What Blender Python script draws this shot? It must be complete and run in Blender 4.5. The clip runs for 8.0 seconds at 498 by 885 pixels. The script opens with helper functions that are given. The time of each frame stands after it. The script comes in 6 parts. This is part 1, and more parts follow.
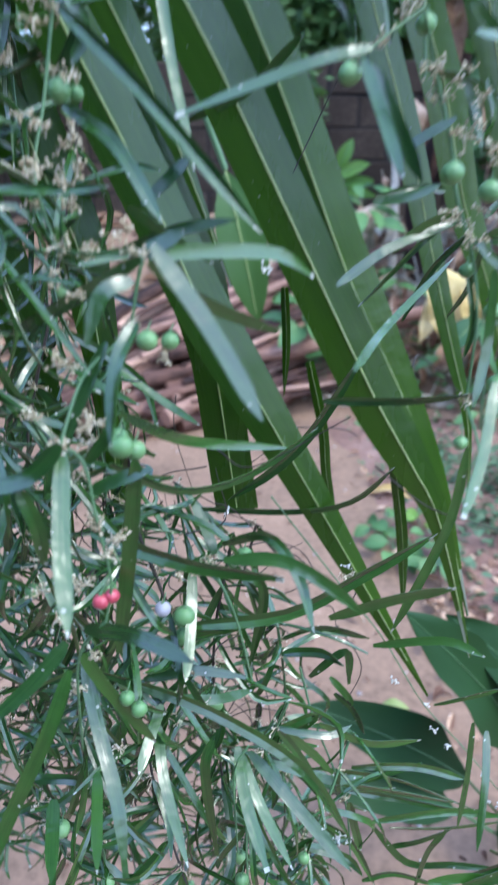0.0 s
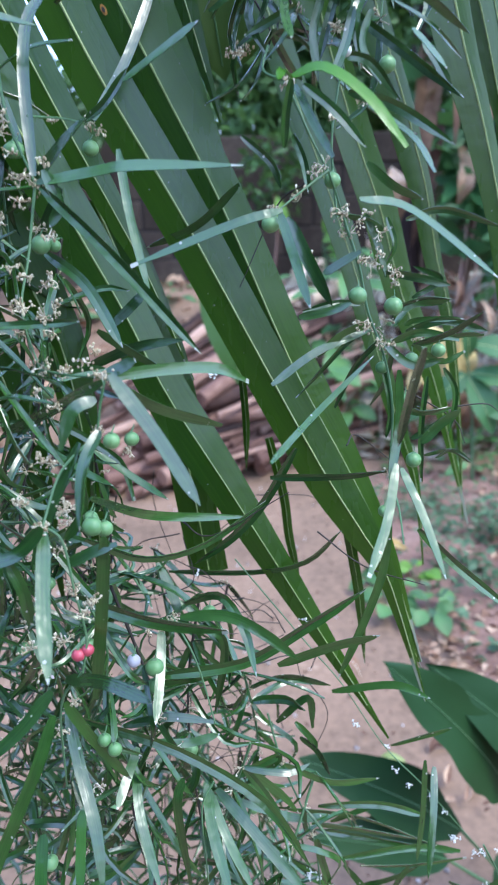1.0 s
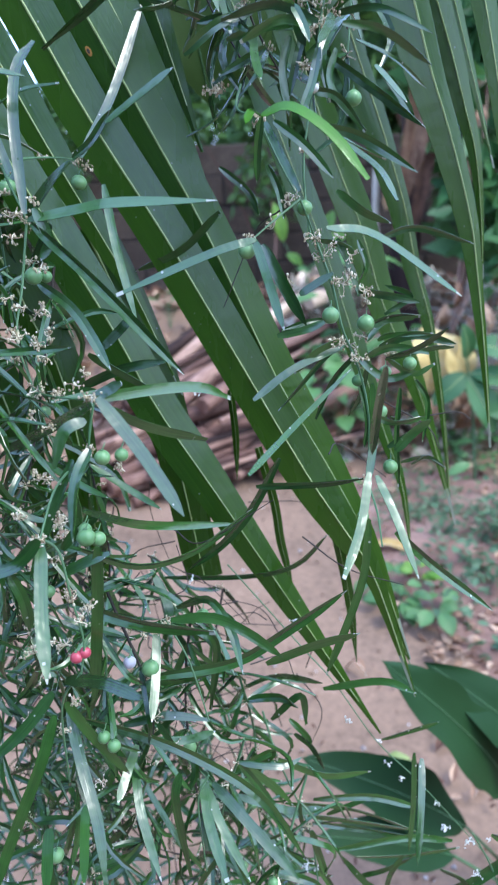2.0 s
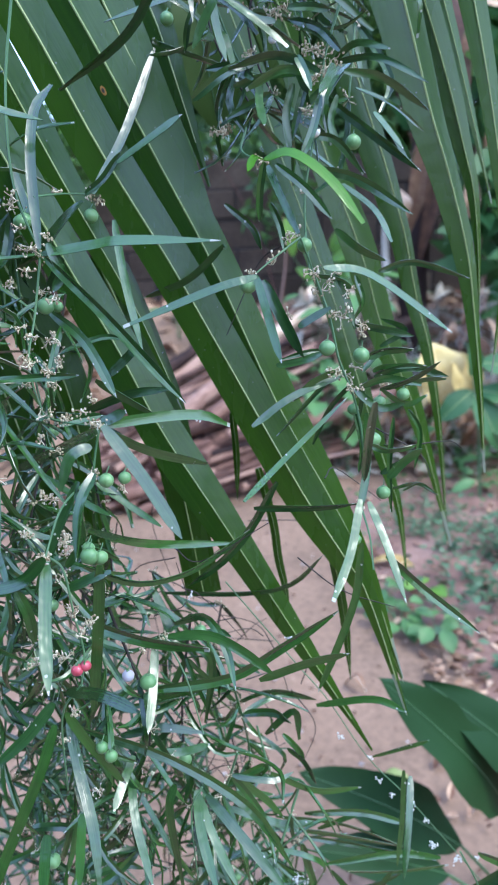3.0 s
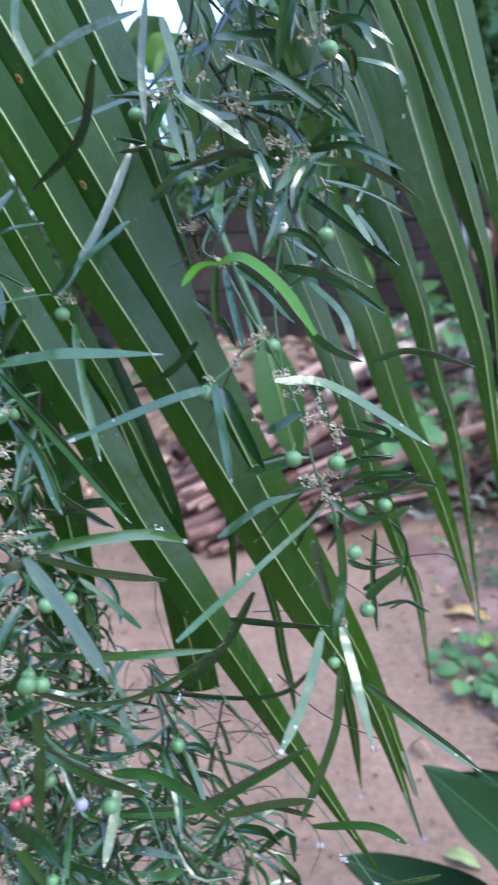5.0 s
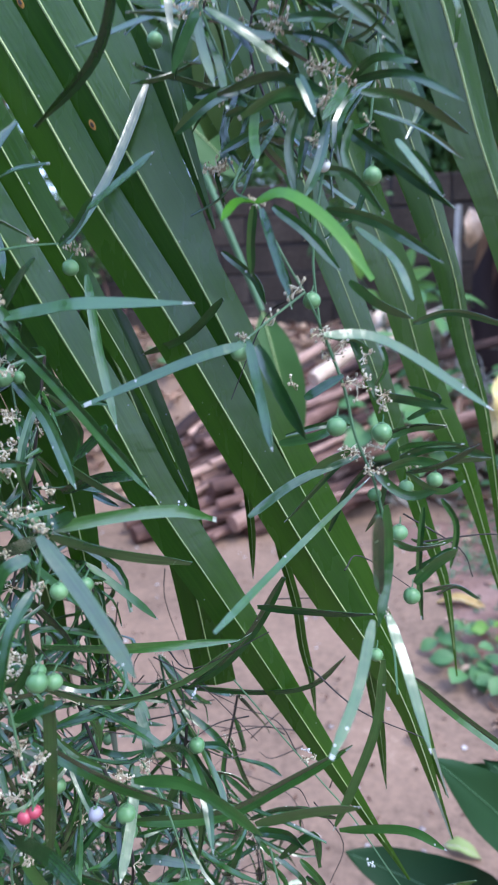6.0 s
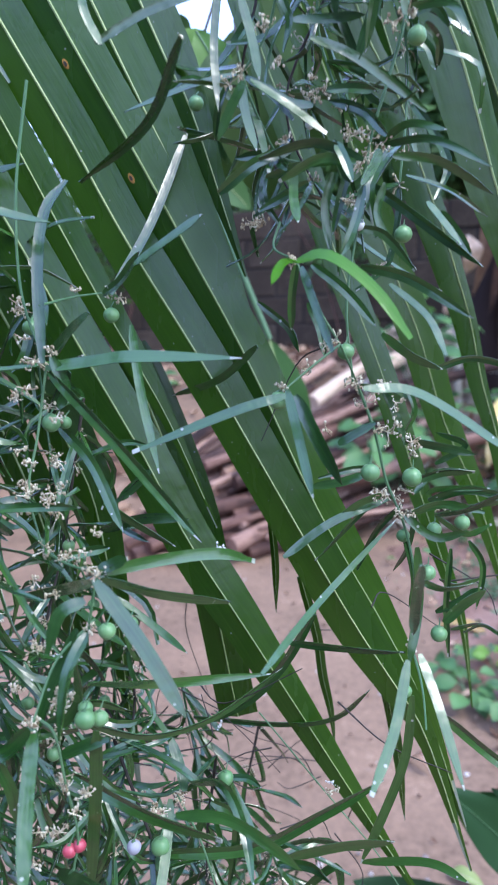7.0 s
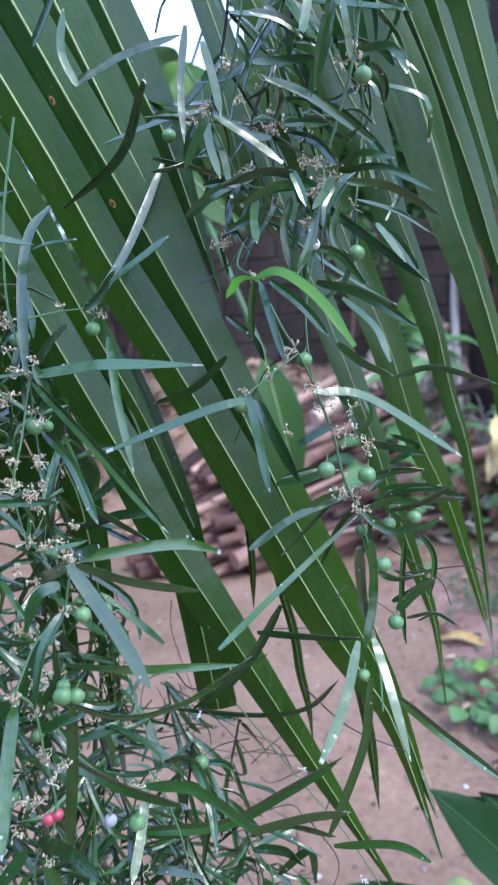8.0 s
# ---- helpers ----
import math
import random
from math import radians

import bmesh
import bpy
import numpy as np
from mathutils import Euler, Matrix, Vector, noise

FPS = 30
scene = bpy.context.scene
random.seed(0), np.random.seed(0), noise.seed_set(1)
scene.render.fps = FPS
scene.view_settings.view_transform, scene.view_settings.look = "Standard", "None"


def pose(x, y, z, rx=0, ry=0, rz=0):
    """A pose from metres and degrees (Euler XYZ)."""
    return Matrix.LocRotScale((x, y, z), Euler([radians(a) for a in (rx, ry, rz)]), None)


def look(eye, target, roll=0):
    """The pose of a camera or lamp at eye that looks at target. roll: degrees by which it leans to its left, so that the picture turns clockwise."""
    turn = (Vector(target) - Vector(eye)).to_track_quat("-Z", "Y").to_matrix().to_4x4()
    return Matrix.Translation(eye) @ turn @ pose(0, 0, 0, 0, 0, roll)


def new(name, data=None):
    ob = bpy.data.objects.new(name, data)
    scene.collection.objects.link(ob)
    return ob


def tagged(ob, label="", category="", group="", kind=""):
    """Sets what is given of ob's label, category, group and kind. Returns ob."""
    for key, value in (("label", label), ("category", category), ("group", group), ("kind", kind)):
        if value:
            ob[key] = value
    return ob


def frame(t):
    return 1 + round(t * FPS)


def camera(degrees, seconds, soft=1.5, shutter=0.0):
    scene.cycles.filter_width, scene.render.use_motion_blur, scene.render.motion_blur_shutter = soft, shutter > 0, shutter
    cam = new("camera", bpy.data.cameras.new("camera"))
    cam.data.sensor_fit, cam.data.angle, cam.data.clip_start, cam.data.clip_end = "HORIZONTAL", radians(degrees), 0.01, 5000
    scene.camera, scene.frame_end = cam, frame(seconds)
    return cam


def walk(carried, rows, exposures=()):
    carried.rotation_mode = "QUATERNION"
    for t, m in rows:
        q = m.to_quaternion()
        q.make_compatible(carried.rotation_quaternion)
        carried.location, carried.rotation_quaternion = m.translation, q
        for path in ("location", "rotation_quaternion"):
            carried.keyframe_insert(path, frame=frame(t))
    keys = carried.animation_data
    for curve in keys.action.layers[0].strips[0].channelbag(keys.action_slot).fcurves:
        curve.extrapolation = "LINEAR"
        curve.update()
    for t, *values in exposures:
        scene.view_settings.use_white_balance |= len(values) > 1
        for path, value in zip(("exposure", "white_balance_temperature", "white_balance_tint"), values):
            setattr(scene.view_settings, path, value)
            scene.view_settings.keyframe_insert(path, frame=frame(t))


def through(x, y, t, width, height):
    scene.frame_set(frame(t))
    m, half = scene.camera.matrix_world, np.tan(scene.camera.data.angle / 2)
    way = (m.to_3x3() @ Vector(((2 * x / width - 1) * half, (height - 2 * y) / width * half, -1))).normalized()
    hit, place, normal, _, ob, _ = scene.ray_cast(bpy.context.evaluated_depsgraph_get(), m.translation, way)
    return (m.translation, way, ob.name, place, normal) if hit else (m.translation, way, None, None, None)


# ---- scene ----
cam = camera(39.5, 8.0, soft=1.8, shutter=0.7)
cam.data.dof.use_dof = True
cam.data.dof.focus_distance, cam.data.dof.aperture_fstop = 0.44, 14.0
PATH = [
    (0, (0.01, 0.003, 1.276), (-0.038, 1.845, 0.496), -0.1),
    (0.5, (0.028, -0.03, 1.302), (-0.027, 1.847, 0.614), -1.2),
    (1, (0.04, -0.056, 1.313), (-0.01, 1.84, 0.68), -1.8),
    (1.5, (0.044, -0.068, 1.324), (-0.019, 1.822, 0.672), -2.9),
    (1.7, (0.049, -0.074, 1.324), (-0.014, 1.819, 0.683), -3.5),
    (3, (0.061, -0.095, 1.34), (-0.024, 1.814, 0.749), -2.3),
    (3.5, (0.068, -0.13, 1.344), (0.036, 1.779, 0.752), -3.8),
    (3.7, (0.07, -0.144, 1.346), (0.044, 1.779, 0.765), -4.5),
    (4, (0.081, -0.12, 1.374), (-0.022, 1.809, 0.857), -4.3),
    (4.2, (0.093, -0.087, 1.376), (-0.067, 1.809, 0.879), -4.0),
    (4.5, (0.122, -0.061, 1.365), (-0.148, 1.853, 0.851), -2.9),
    (5, (0.134, -0.044, 1.376), (-0.195, 1.865, 0.881), -3.8),
    (5.2, (0.132, -0.046, 1.379), (-0.253, 1.846, 0.856), -4.3),
    (6.3, (0.085, 0.001, 1.349), (-0.177, 1.914, 0.827), -3.3),
    (6.5, (0.079, -0.009, 1.36), (-0.184, 1.912, 0.868), -3.4),
    (7, (0.08, -0.023, 1.373), (-0.195, 1.9, 0.9), -2.9),
    (7.5, (0.098, -0.045, 1.377), (-0.168, 1.892, 0.956), -3.1),
    (8, (0.108, -0.055, 1.37), (-0.184, 1.878, 0.948), -3.3),
]
walk(cam, [(t, look(eye, target, roll)) for t, eye, target, roll in PATH], [(0.0, 1.10, 6500, 2.0), (3.5, 1.07, 6500, 2.0), (4.0, 1.33, 6400, 6.0), (4.5, 1.18, 6450, 6.0), (5.0, 1.01, 6450, 7.0), (6.7, 1.02, 6450, 8.0), (8.0, 0.94, 6400, 9.0)])


# ---- world, sun ----
SUN_UP, SUN_TURN = 58.0, 120.0
world = bpy.data.worlds.new("overcast_sky")
scene.world = world
world.use_nodes = True
wn = world.node_tree.nodes
wl = world.node_tree.links
wn.clear()
sky = wn.new("ShaderNodeTexSky")
sky.sky_type = "NISHITA"
sky.sun_disc = False
sky.sun_elevation, sky.sun_rotation = radians(SUN_UP), radians(SUN_TURN)
sky.air_density, sky.dust_density, sky.ozone_density = 1.2, 2.0, 1.6
wb = wn.new("ShaderNodeBackground")
wb.inputs["Strength"].default_value = 0.15
wo = wn.new("ShaderNodeOutputWorld")
cloud = wn.new("ShaderNodeMix")
cloud.data_type, cloud.blend_type = "RGBA", "ADD"
cloud.inputs["Factor"].default_value = 1.0
cloud.inputs["B"].default_value = (2.7, 3.75, 8.2, 1)
wl.new(sky.outputs["Color"], cloud.inputs["A"])
wl.new(cloud.outputs["Result"], wb.inputs["Color"])
wl.new(wb.outputs["Background"], wo.inputs["Surface"])
sun_data = bpy.data.lights.new("sun", "SUN")
sun_data.energy, sun_data.angle, sun_data.color = 1.0, radians(17), (0.94, 0.97, 1.0)
sun = new("sun", sun_data)
sun.rotation_euler = (radians(90 - SUN_UP), 0, radians(180 - SUN_TURN))


# ---- materials ----
def ramp(nodes, stops):
    r = nodes.new("ShaderNodeValToRGB")
    el = r.color_ramp.elements
    while len(el) < len(stops):
        el.new(0.5)
    for e, (p, c) in zip(el, stops):
        e.position, e.color = p, (*c, 1)
    return r


def material(name, rough=0.6, spec=0.5):
    m = bpy.data.materials.new(name)
    m.use_nodes = True
    n, l = m.node_tree.nodes, m.node_tree.links
    b = n["Principled BSDF"]
    b.inputs["Roughness"].default_value = rough
    b.inputs["Specular IOR Level"].default_value = spec
    return m, n, l, b


def leaf_material(name, lo, hi, rough=0.42, spec=0.5, through=0.25, coat=0.0, streak=(1, 1, 1), scale=60.0, blotch=0.25, streaky=False, waves=0.004, lines=1100, glow=(0.35, 0.6, 0.08), specks=0.0):
    """Leaf green: two tones by piece and by patch, fine streaks, some light passing through the blade."""
    m, n, l, b = material(name, rough, spec)
    info = n.new("ShaderNodeObjectInfo")
    geo = n.new("ShaderNodeNewGeometry")
    tc = n.new("ShaderNodeTexCoord")
    mp = n.new("ShaderNodeMapping")
    mp.inputs["Scale"].default_value = streak
    l.new(tc.outputs["Object"], mp.inputs["Vector"])
    big = n.new("ShaderNodeTexNoise")
    big.inputs["Scale"].default_value, big.inputs["Detail"].default_value = scale, 4
    l.new(mp.outputs["Vector"], big.inputs["Vector"])
    add = n.new("ShaderNodeMath")
    add.operation = "ADD"
    l.new(info.outputs["Random"], add.inputs[0])
    l.new(geo.outputs["Random Per Island"], add.inputs[1])
    frac = n.new("ShaderNodeMath")
    frac.operation = "FRACT"
    l.new(add.outputs[0], frac.inputs[0])
    mix = n.new("ShaderNodeMath")
    mix.operation = "MULTIPLY_ADD"
    mix.inputs[1].default_value = blotch * 2
    l.new(big.outputs["Fac"], mix.inputs[0])
    half = n.new("ShaderNodeMath")
    half.operation = "MULTIPLY"
    half.inputs[1].default_value = 1 - blotch * 1.2
    l.new(frac.outputs[0], half.inputs[0])
    l.new(half.outputs[0], mix.inputs[2])
    cr = ramp(n, [(0.15, lo), (0.95, hi)])
    l.new(mix.outputs[0], cr.inputs["Fac"])
    l.new(cr.outputs["Color"], b.inputs["Base Color"])
    if specks:
        # pale flecks, and a dry cream tip on some leaves
        spot = n.new("ShaderNodeTexVoronoi")
        spot.inputs["Scale"].default_value = 85
        l.new(tc.outputs["Object"], spot.inputs["Vector"])
        near = n.new("ShaderNodeMath")
        near.operation, near.inputs[1].default_value = "LESS_THAN", specks
        l.new(spot.outputs["Distance"], near.inputs[0])
        rc = n.new("ShaderNodeAttribute")
        rc.attribute_name = "reach"
        far = n.new("ShaderNodeMath")
        far.operation, far.inputs[1].default_value = "GREATER_THAN", 0.965
        l.new(rc.outputs["Fac"], far.inputs[0])
        some = n.new("ShaderNodeMath")
        some.operation, some.inputs[1].default_value = "GREATER_THAN", 0.6
        l.new(frac.outputs[0], some.inputs[0])
        tip = n.new("ShaderNodeMath")
        tip.operation = "MULTIPLY"
        l.new(far.outputs[0], tip.inputs[0])
        l.new(some.outputs[0], tip.inputs[1])
        mark = n.new("ShaderNodeMath")
        mark.operation = "MAXIMUM"
        l.new(near.outputs[0], mark.inputs[0])
        l.new(tip.outputs[0], mark.inputs[1])
        fleck = n.new("ShaderNodeMix")
        fleck.data_type = "RGBA"
        fleck.inputs["B"].default_value = (0.42, 0.46, 0.36, 1)
        l.new(mark.outputs[0], fleck.inputs["Factor"])
        l.new(cr.outputs["Color"], fleck.inputs["A"])
        l.new(fleck.outputs["Result"], b.inputs["Base Color"])
    ac, ah = n.new("ShaderNodeAttribute"), n.new("ShaderNodeAttribute")
    ac.attribute_name, ah.attribute_name = "across", "ahead"
    xyz = n.new("ShaderNodeCombineXYZ")
    l.new(ac.outputs["Fac"], xyz.inputs["X"])
    slow = n.new("ShaderNodeMath")
    slow.operation = "MULTIPLY"
    slow.inputs[1].default_value = 0.03
    l.new(ah.outputs["Fac"], slow.inputs[0])
    l.new(slow.outputs[0], xyz.inputs["Y"])
    l.new(frac.outputs[0], xyz.inputs["Z"])
    fine = n.new("ShaderNodeTexNoise")
    fine.inputs["Scale"].default_value, fine.inputs["Detail"].default_value = (lines if streaky else 900), 2
    l.new((xyz if streaky else mp).outputs["Vector"], fine.inputs["Vector"])
    if streaky:
        tone = n.new("ShaderNodeMath")
        tone.operation = "MULTIPLY_ADD"
        tone.inputs[1].default_value, tone.inputs[2].default_value = 0.9, -0.45
        l.new(fine.outputs["Fac"], tone.inputs[0])
        both = n.new("ShaderNodeMath")
        both.operation = "ADD"
        l.new(tone.outputs[0], both.inputs[0])
        l.new(mix.outputs[0], both.inputs[1])
        l.new(both.outputs[0], cr.inputs["Fac"])
    rr = n.new("ShaderNodeMapRange")
    rr.inputs["To Min"].default_value, rr.inputs["To Max"].default_value = rough - 0.1, rough + 0.14
    l.new(big.outputs["Fac"], rr.inputs["Value"])
    l.new(rr.outputs[0], b.inputs["Roughness"])
    wavy = None
    if streaky:
        way = n.new("ShaderNodeCombineXYZ")
        l.new(ac.outputs["Fac"], way.inputs["X"])
        l.new(ah.outputs["Fac"], way.inputs["Y"])
        l.new(frac.outputs[0], way.inputs["Z"])
        swell = n.new("ShaderNodeTexNoise")
        swell.inputs["Scale"].default_value, swell.inputs["Detail"].default_value = 70, 2
        l.new(way.outputs["Vector"], swell.inputs["Vector"])
        wavy = n.new("ShaderNodeBump")
        wavy.inputs["Strength"].default_value, wavy.inputs["Distance"].default_value = 0.8, waves
        l.new(swell.outputs["Fac"], wavy.inputs["Height"])
    bump = n.new("ShaderNodeBump")
    if wavy:
        l.new(wavy.outputs["Normal"], bump.inputs["Normal"])
    bump.inputs["Strength"].default_value, bump.inputs["Distance"].default_value = (0.26 if streaky else 0.25), 0.0005
    l.new(fine.outputs["Fac"], bump.inputs["Height"])
    l.new(bump.outputs["Normal"], b.inputs["Normal"])
    b.inputs["Coat Weight"].default_value, b.inputs["Coat Roughness"].default_value = coat, 0.25
    tr = n.new("ShaderNodeBsdfTranslucent")
    tint = n.new("ShaderNodeMix")
    tint.data_type, tint.blend_type = "RGBA", "MIX"
    tint.inputs["Factor"].default_value = 0.35
    l.new(cr.outputs["Color"], tint.inputs["A"])
    tint.inputs["B"].default_value = (*[c * 0.35 for c in glow], 1)
    l.new(tint.outputs["Result"], tr.inputs["Color"])
    ms = n.new("ShaderNodeMixShader")
    ms.inputs["Fac"].default_value = through
    out = n["Material Output"]
    l.new(b.outputs["BSDF"], ms.inputs[1])
    l.new(tr.outputs["BSDF"], ms.inputs[2])
    l.new(ms.outputs["Shader"], out.inputs["Surface"])
    return m


def rough_material(name, stops, scale=8.0, fine_scale=60.0, rough=0.85, bump_at=0.004, strength=0.6, stretch=(1, 1, 1), spec=0.3, by_piece=0.0, grained=False):
    """Dull natural surface: coarse patches and fine grain from two noises, relief from both."""
    m, n, l, b = material(name, rough, spec)
    tc = n.new("ShaderNodeTexCoord")
    mp = n.new("ShaderNodeMapping")
    mp.inputs["Scale"].default_value = stretch
    l.new(tc.outputs["Object"], mp.inputs["Vector"])
    if grained:
        ac, ah = n.new("ShaderNodeAttribute"), n.new("ShaderNodeAttribute")
        ac.attribute_name, ah.attribute_name = "across", "ahead"
        oi = n.new("ShaderNodeObjectInfo")
        xyz = n.new("ShaderNodeCombineXYZ")
        slow = n.new("ShaderNodeMath")
        slow.operation = "MULTIPLY"
        slow.inputs[1].default_value = 0.12
        l.new(ac.outputs["Fac"], xyz.inputs["X"])
        l.new(ah.outputs["Fac"], slow.inputs[0])
        l.new(slow.outputs[0], xyz.inputs["Y"])
        l.new(oi.outputs["Random"], xyz.inputs["Z"])
        mp = xyz
    a = n.new("ShaderNodeTexNoise")
    a.inputs["Scale"].default_value, a.inputs["Detail"].default_value, a.inputs["Roughness"].default_value = scale, 6, 0.6
    f = n.new("ShaderNodeTexNoise")
    f.inputs["Scale"].default_value, f.inputs["Detail"].default_value, f.inputs["Roughness"].default_value = fine_scale, 6, 0.7
    l.new(mp.outputs["Vector"], a.inputs["Vector"])
    l.new(mp.outputs["Vector"], f.inputs["Vector"])
    mx = n.new("ShaderNodeMath")
    mx.operation = "MULTIPLY_ADD"
    mx.inputs[1].default_value = 0.45
    l.new(f.outputs["Fac"], mx.inputs[0])
    sc = n.new("ShaderNodeMath")
    sc.operation = "MULTIPLY"
    sc.inputs[1].default_value = 0.55
    l.new(a.outputs["Fac"], sc.inputs[0])
    l.new(sc.outputs[0], mx.inputs[2])
    last = mx
    if by_piece:
        info = n.new("ShaderNodeObjectInfo")
        geo = n.new("ShaderNodeNewGeometry")
        s = n.new("ShaderNodeMath")
        s.operation = "ADD"
        l.new(info.outputs["Random"], s.inputs[0])
        l.new(geo.outputs["Random Per Island"], s.inputs[1])
        fr = n.new("ShaderNodeMath")
        fr.operation = "FRACT"
        l.new(s.outputs[0], fr.inputs[0])
        pm = n.new("ShaderNodeMath")
        pm.operation = "MULTIPLY_ADD"
        pm.inputs[1].default_value = by_piece
        l.new(fr.outputs[0], pm.inputs[0])
        sub = n.new("ShaderNodeMath")
        sub.operation = "SUBTRACT"
        sub.inputs[1].default_value = by_piece / 2
        l.new(mx.outputs[0], sub.inputs[0])
        l.new(sub.outputs[0], pm.inputs[2])
        last = pm
    cr = ramp(n, stops)
    l.new(last.outputs[0], cr.inputs["Fac"])
    l.new(cr.outputs["Color"], b.inputs["Base Color"])
    bump = n.new("ShaderNodeBump")
    bump.inputs["Strength"].default_value, bump.inputs["Distance"].default_value = strength, bump_at
    l.new(mx.outputs[0], bump.inputs["Height"])
    l.new(bump.outputs["Normal"], b.inputs["Normal"])
    return m


FERN = leaf_material("fern_leaf", (0.009, 0.049, 0.008), (0.043, 0.136, 0.022), specks=0.07, rough=0.20, spec=0.9, through=0.20, coat=0.6, scale=90, streaky=True, waves=0.0016)
YOUNG = leaf_material("young_leaf", (0.068, 0.235, 0.012), (0.112, 0.335, 0.022), rough=0.2, spec=0.6, through=0.4, coat=0.05, scale=90, streaky=True, waves=0.001)
PALM = leaf_material("palm_leaf", (0.024, 0.090, 0.006), (0.058, 0.156, 0.012), specks=0.05, rough=0.25, spec=0.85, through=0.5, coat=0.2, glow=(0.55, 0.85, 0.06), scale=40, streak=(1, 1, 0.25), streaky=True, waves=0.0005, lines=600)
RIB = leaf_material("palm_midrib", (0.29, 0.39, 0.13), (0.40, 0.48, 0.20), rough=0.5, through=0.1, scale=120, blotch=0.1)
STEM = leaf_material("green_stem", (0.05, 0.14, 0.05), (0.10, 0.20, 0.09), rough=0.5, through=0.05)
TWIG = rough_material("dark_twig", [(0.3, (0.02, 0.02, 0.016)), (0.7, (0.07, 0.055, 0.045))], 60, 300, 0.7, 0.001)
FLOWER = rough_material("dry_flower", [(0.3, (0.22, 0.16, 0.09)), (0.5, (0.48, 0.42, 0.27)), (0.75, (0.74, 0.70, 0.54))], 150, 600, 0.8, 0.0006, by_piece=0.4)
BUD = rough_material("white_bud", [(0.3, (0.55, 0.58, 0.50)), (0.7, (0.80, 0.80, 0.76))], 200, 700, 0.6, 0.0004)
BERRY = leaf_material("green_berry", (0.085, 0.215, 0.075), (0.19, 0.36, 0.15), rough=0.30, spec=0.5, through=0.06, scale=160, blotch=0.4)
MIDLEAF = leaf_material("hanging_leaf", (0.03, 0.10, 0.02), (0.07, 0.17, 0.035), rough=0.45, through=0.3, scale=18)
RED = leaf_material("red_berry", (0.36, 0.03, 0.06), (0.50, 0.08, 0.11), rough=0.3, spec=0.6, through=0.08, scale=150, glow=(0.8, 0.1, 0.1))
GREY = leaf_material("grey_berry", (0.28, 0.28, 0.33), (0.38, 0.38, 0.42), rough=0.5, through=0.05, scale=150, glow=(0.5, 0.5, 0.6))
BROAD = leaf_material("broad_leaf", (0.009, 0.040, 0.010), (0.020, 0.068, 0.018), rough=0.55, spec=0.25, through=0.15, scale=14)
GREYWEED = leaf_material("grey_weed", (0.05, 0.115, 0.045), (0.115, 0.20, 0.095), rough=0.55, through=0.2, scale=20)
WEED = leaf_material("weed_leaf", (0.05, 0.14, 0.04), (0.12, 0.26, 0.08), rough=0.5, through=0.25, scale=20)
# fresh lime green; on the hanging branch it paints light coming through leaves
LIME = leaf_material("lime_backlit_tone", (0.10, 0.26, 0.03), (0.22, 0.42, 0.06), rough=0.45, through=0.4, scale=10)
OLIVE = leaf_material("olive_leaf", (0.045, 0.10, 0.018), (0.08, 0.15, 0.03), rough=0.5, spec=0.3, through=0.4, scale=18)
SHOOT = leaf_material("shoot_leaf", (0.035, 0.12, 0.035), (0.07, 0.19, 0.06), rough=0.45, through=0.3, scale=10)
PALELEAF = leaf_material("yellowing_leaf", (0.26, 0.34, 0.10), (0.42, 0.48, 0.18), rough=0.5, through=0.2, scale=25)
HEDGE = leaf_material("far_leaf", (0.025, 0.075, 0.02), (0.09, 0.19, 0.045), rough=0.5, through=0.3, scale=3)
DRY = rough_material("dry_leaf", [(0.25, (0.12, 0.058, 0.036)), (0.5, (0.29, 0.165, 0.10)), (0.75, (0.52, 0.35, 0.23))], 12, 90, 0.75, 0.002, by_piece=0.7)
GREYTWIG = rough_material("grey_twig", [(0.3, (0.16, 0.15, 0.13)), (0.7, (0.40, 0.39, 0.35))], 20, 150, 0.85, 0.001, by_piece=0.5)
WITHER = rough_material("withered_leaf", [(0.3, (0.045, 0.022, 0.014)), (0.55, (0.13, 0.065, 0.04)), (0.8, (0.26, 0.16, 0.09))], 25, 140, 0.75, 0.003, by_piece=0.3)
STRAW = rough_material("straw", [(0.3, (0.28, 0.23, 0.16)), (0.7, (0.58, 0.52, 0.42))], 15, 120, 0.7, 0.001, by_piece=0.4)
BED = rough_material("dark_soil", [(0.25, (0.080, 0.042, 0.030)), (0.5, (0.235, 0.135, 0.100)), (0.75, (0.40, 0.265, 0.21))], 5, 45, 0.95, 0.012, 1.0)
YELLOW = rough_material("yellow_dead_leaf", [(0.28, (0.36, 0.22, 0.07)), (0.5, (0.60, 0.45, 0.17)), (0.72, (0.76, 0.64, 0.36))], 16, 110, 0.7, 0.004, by_piece=0.3)
SOIL = rough_material("swept_soil", [(0.33, (0.098, 0.064, 0.043)), (0.47, (0.222, 0.142, 0.094)), (0.56, (0.278, 0.176, 0.116)), (0.68, (0.43, 0.300, 0.206))], 1.7, 38, 0.95, 0.006, 0.7)
BARK = rough_material("bark", [(0.25, (0.020, 0.011, 0.010)), (0.5, (0.180, 0.094, 0.070)), (0.75, (0.56, 0.36, 0.27))], 18, 110, 0.85, 0.004, 0.9, by_piece=0.5, grained=True)
CUTWOOD = rough_material("cut_wood", [(0.3, (0.45, 0.30, 0.20)), (0.7, (0.74, 0.60, 0.46))], 10, 90, 0.75, 0.002, 0.5)
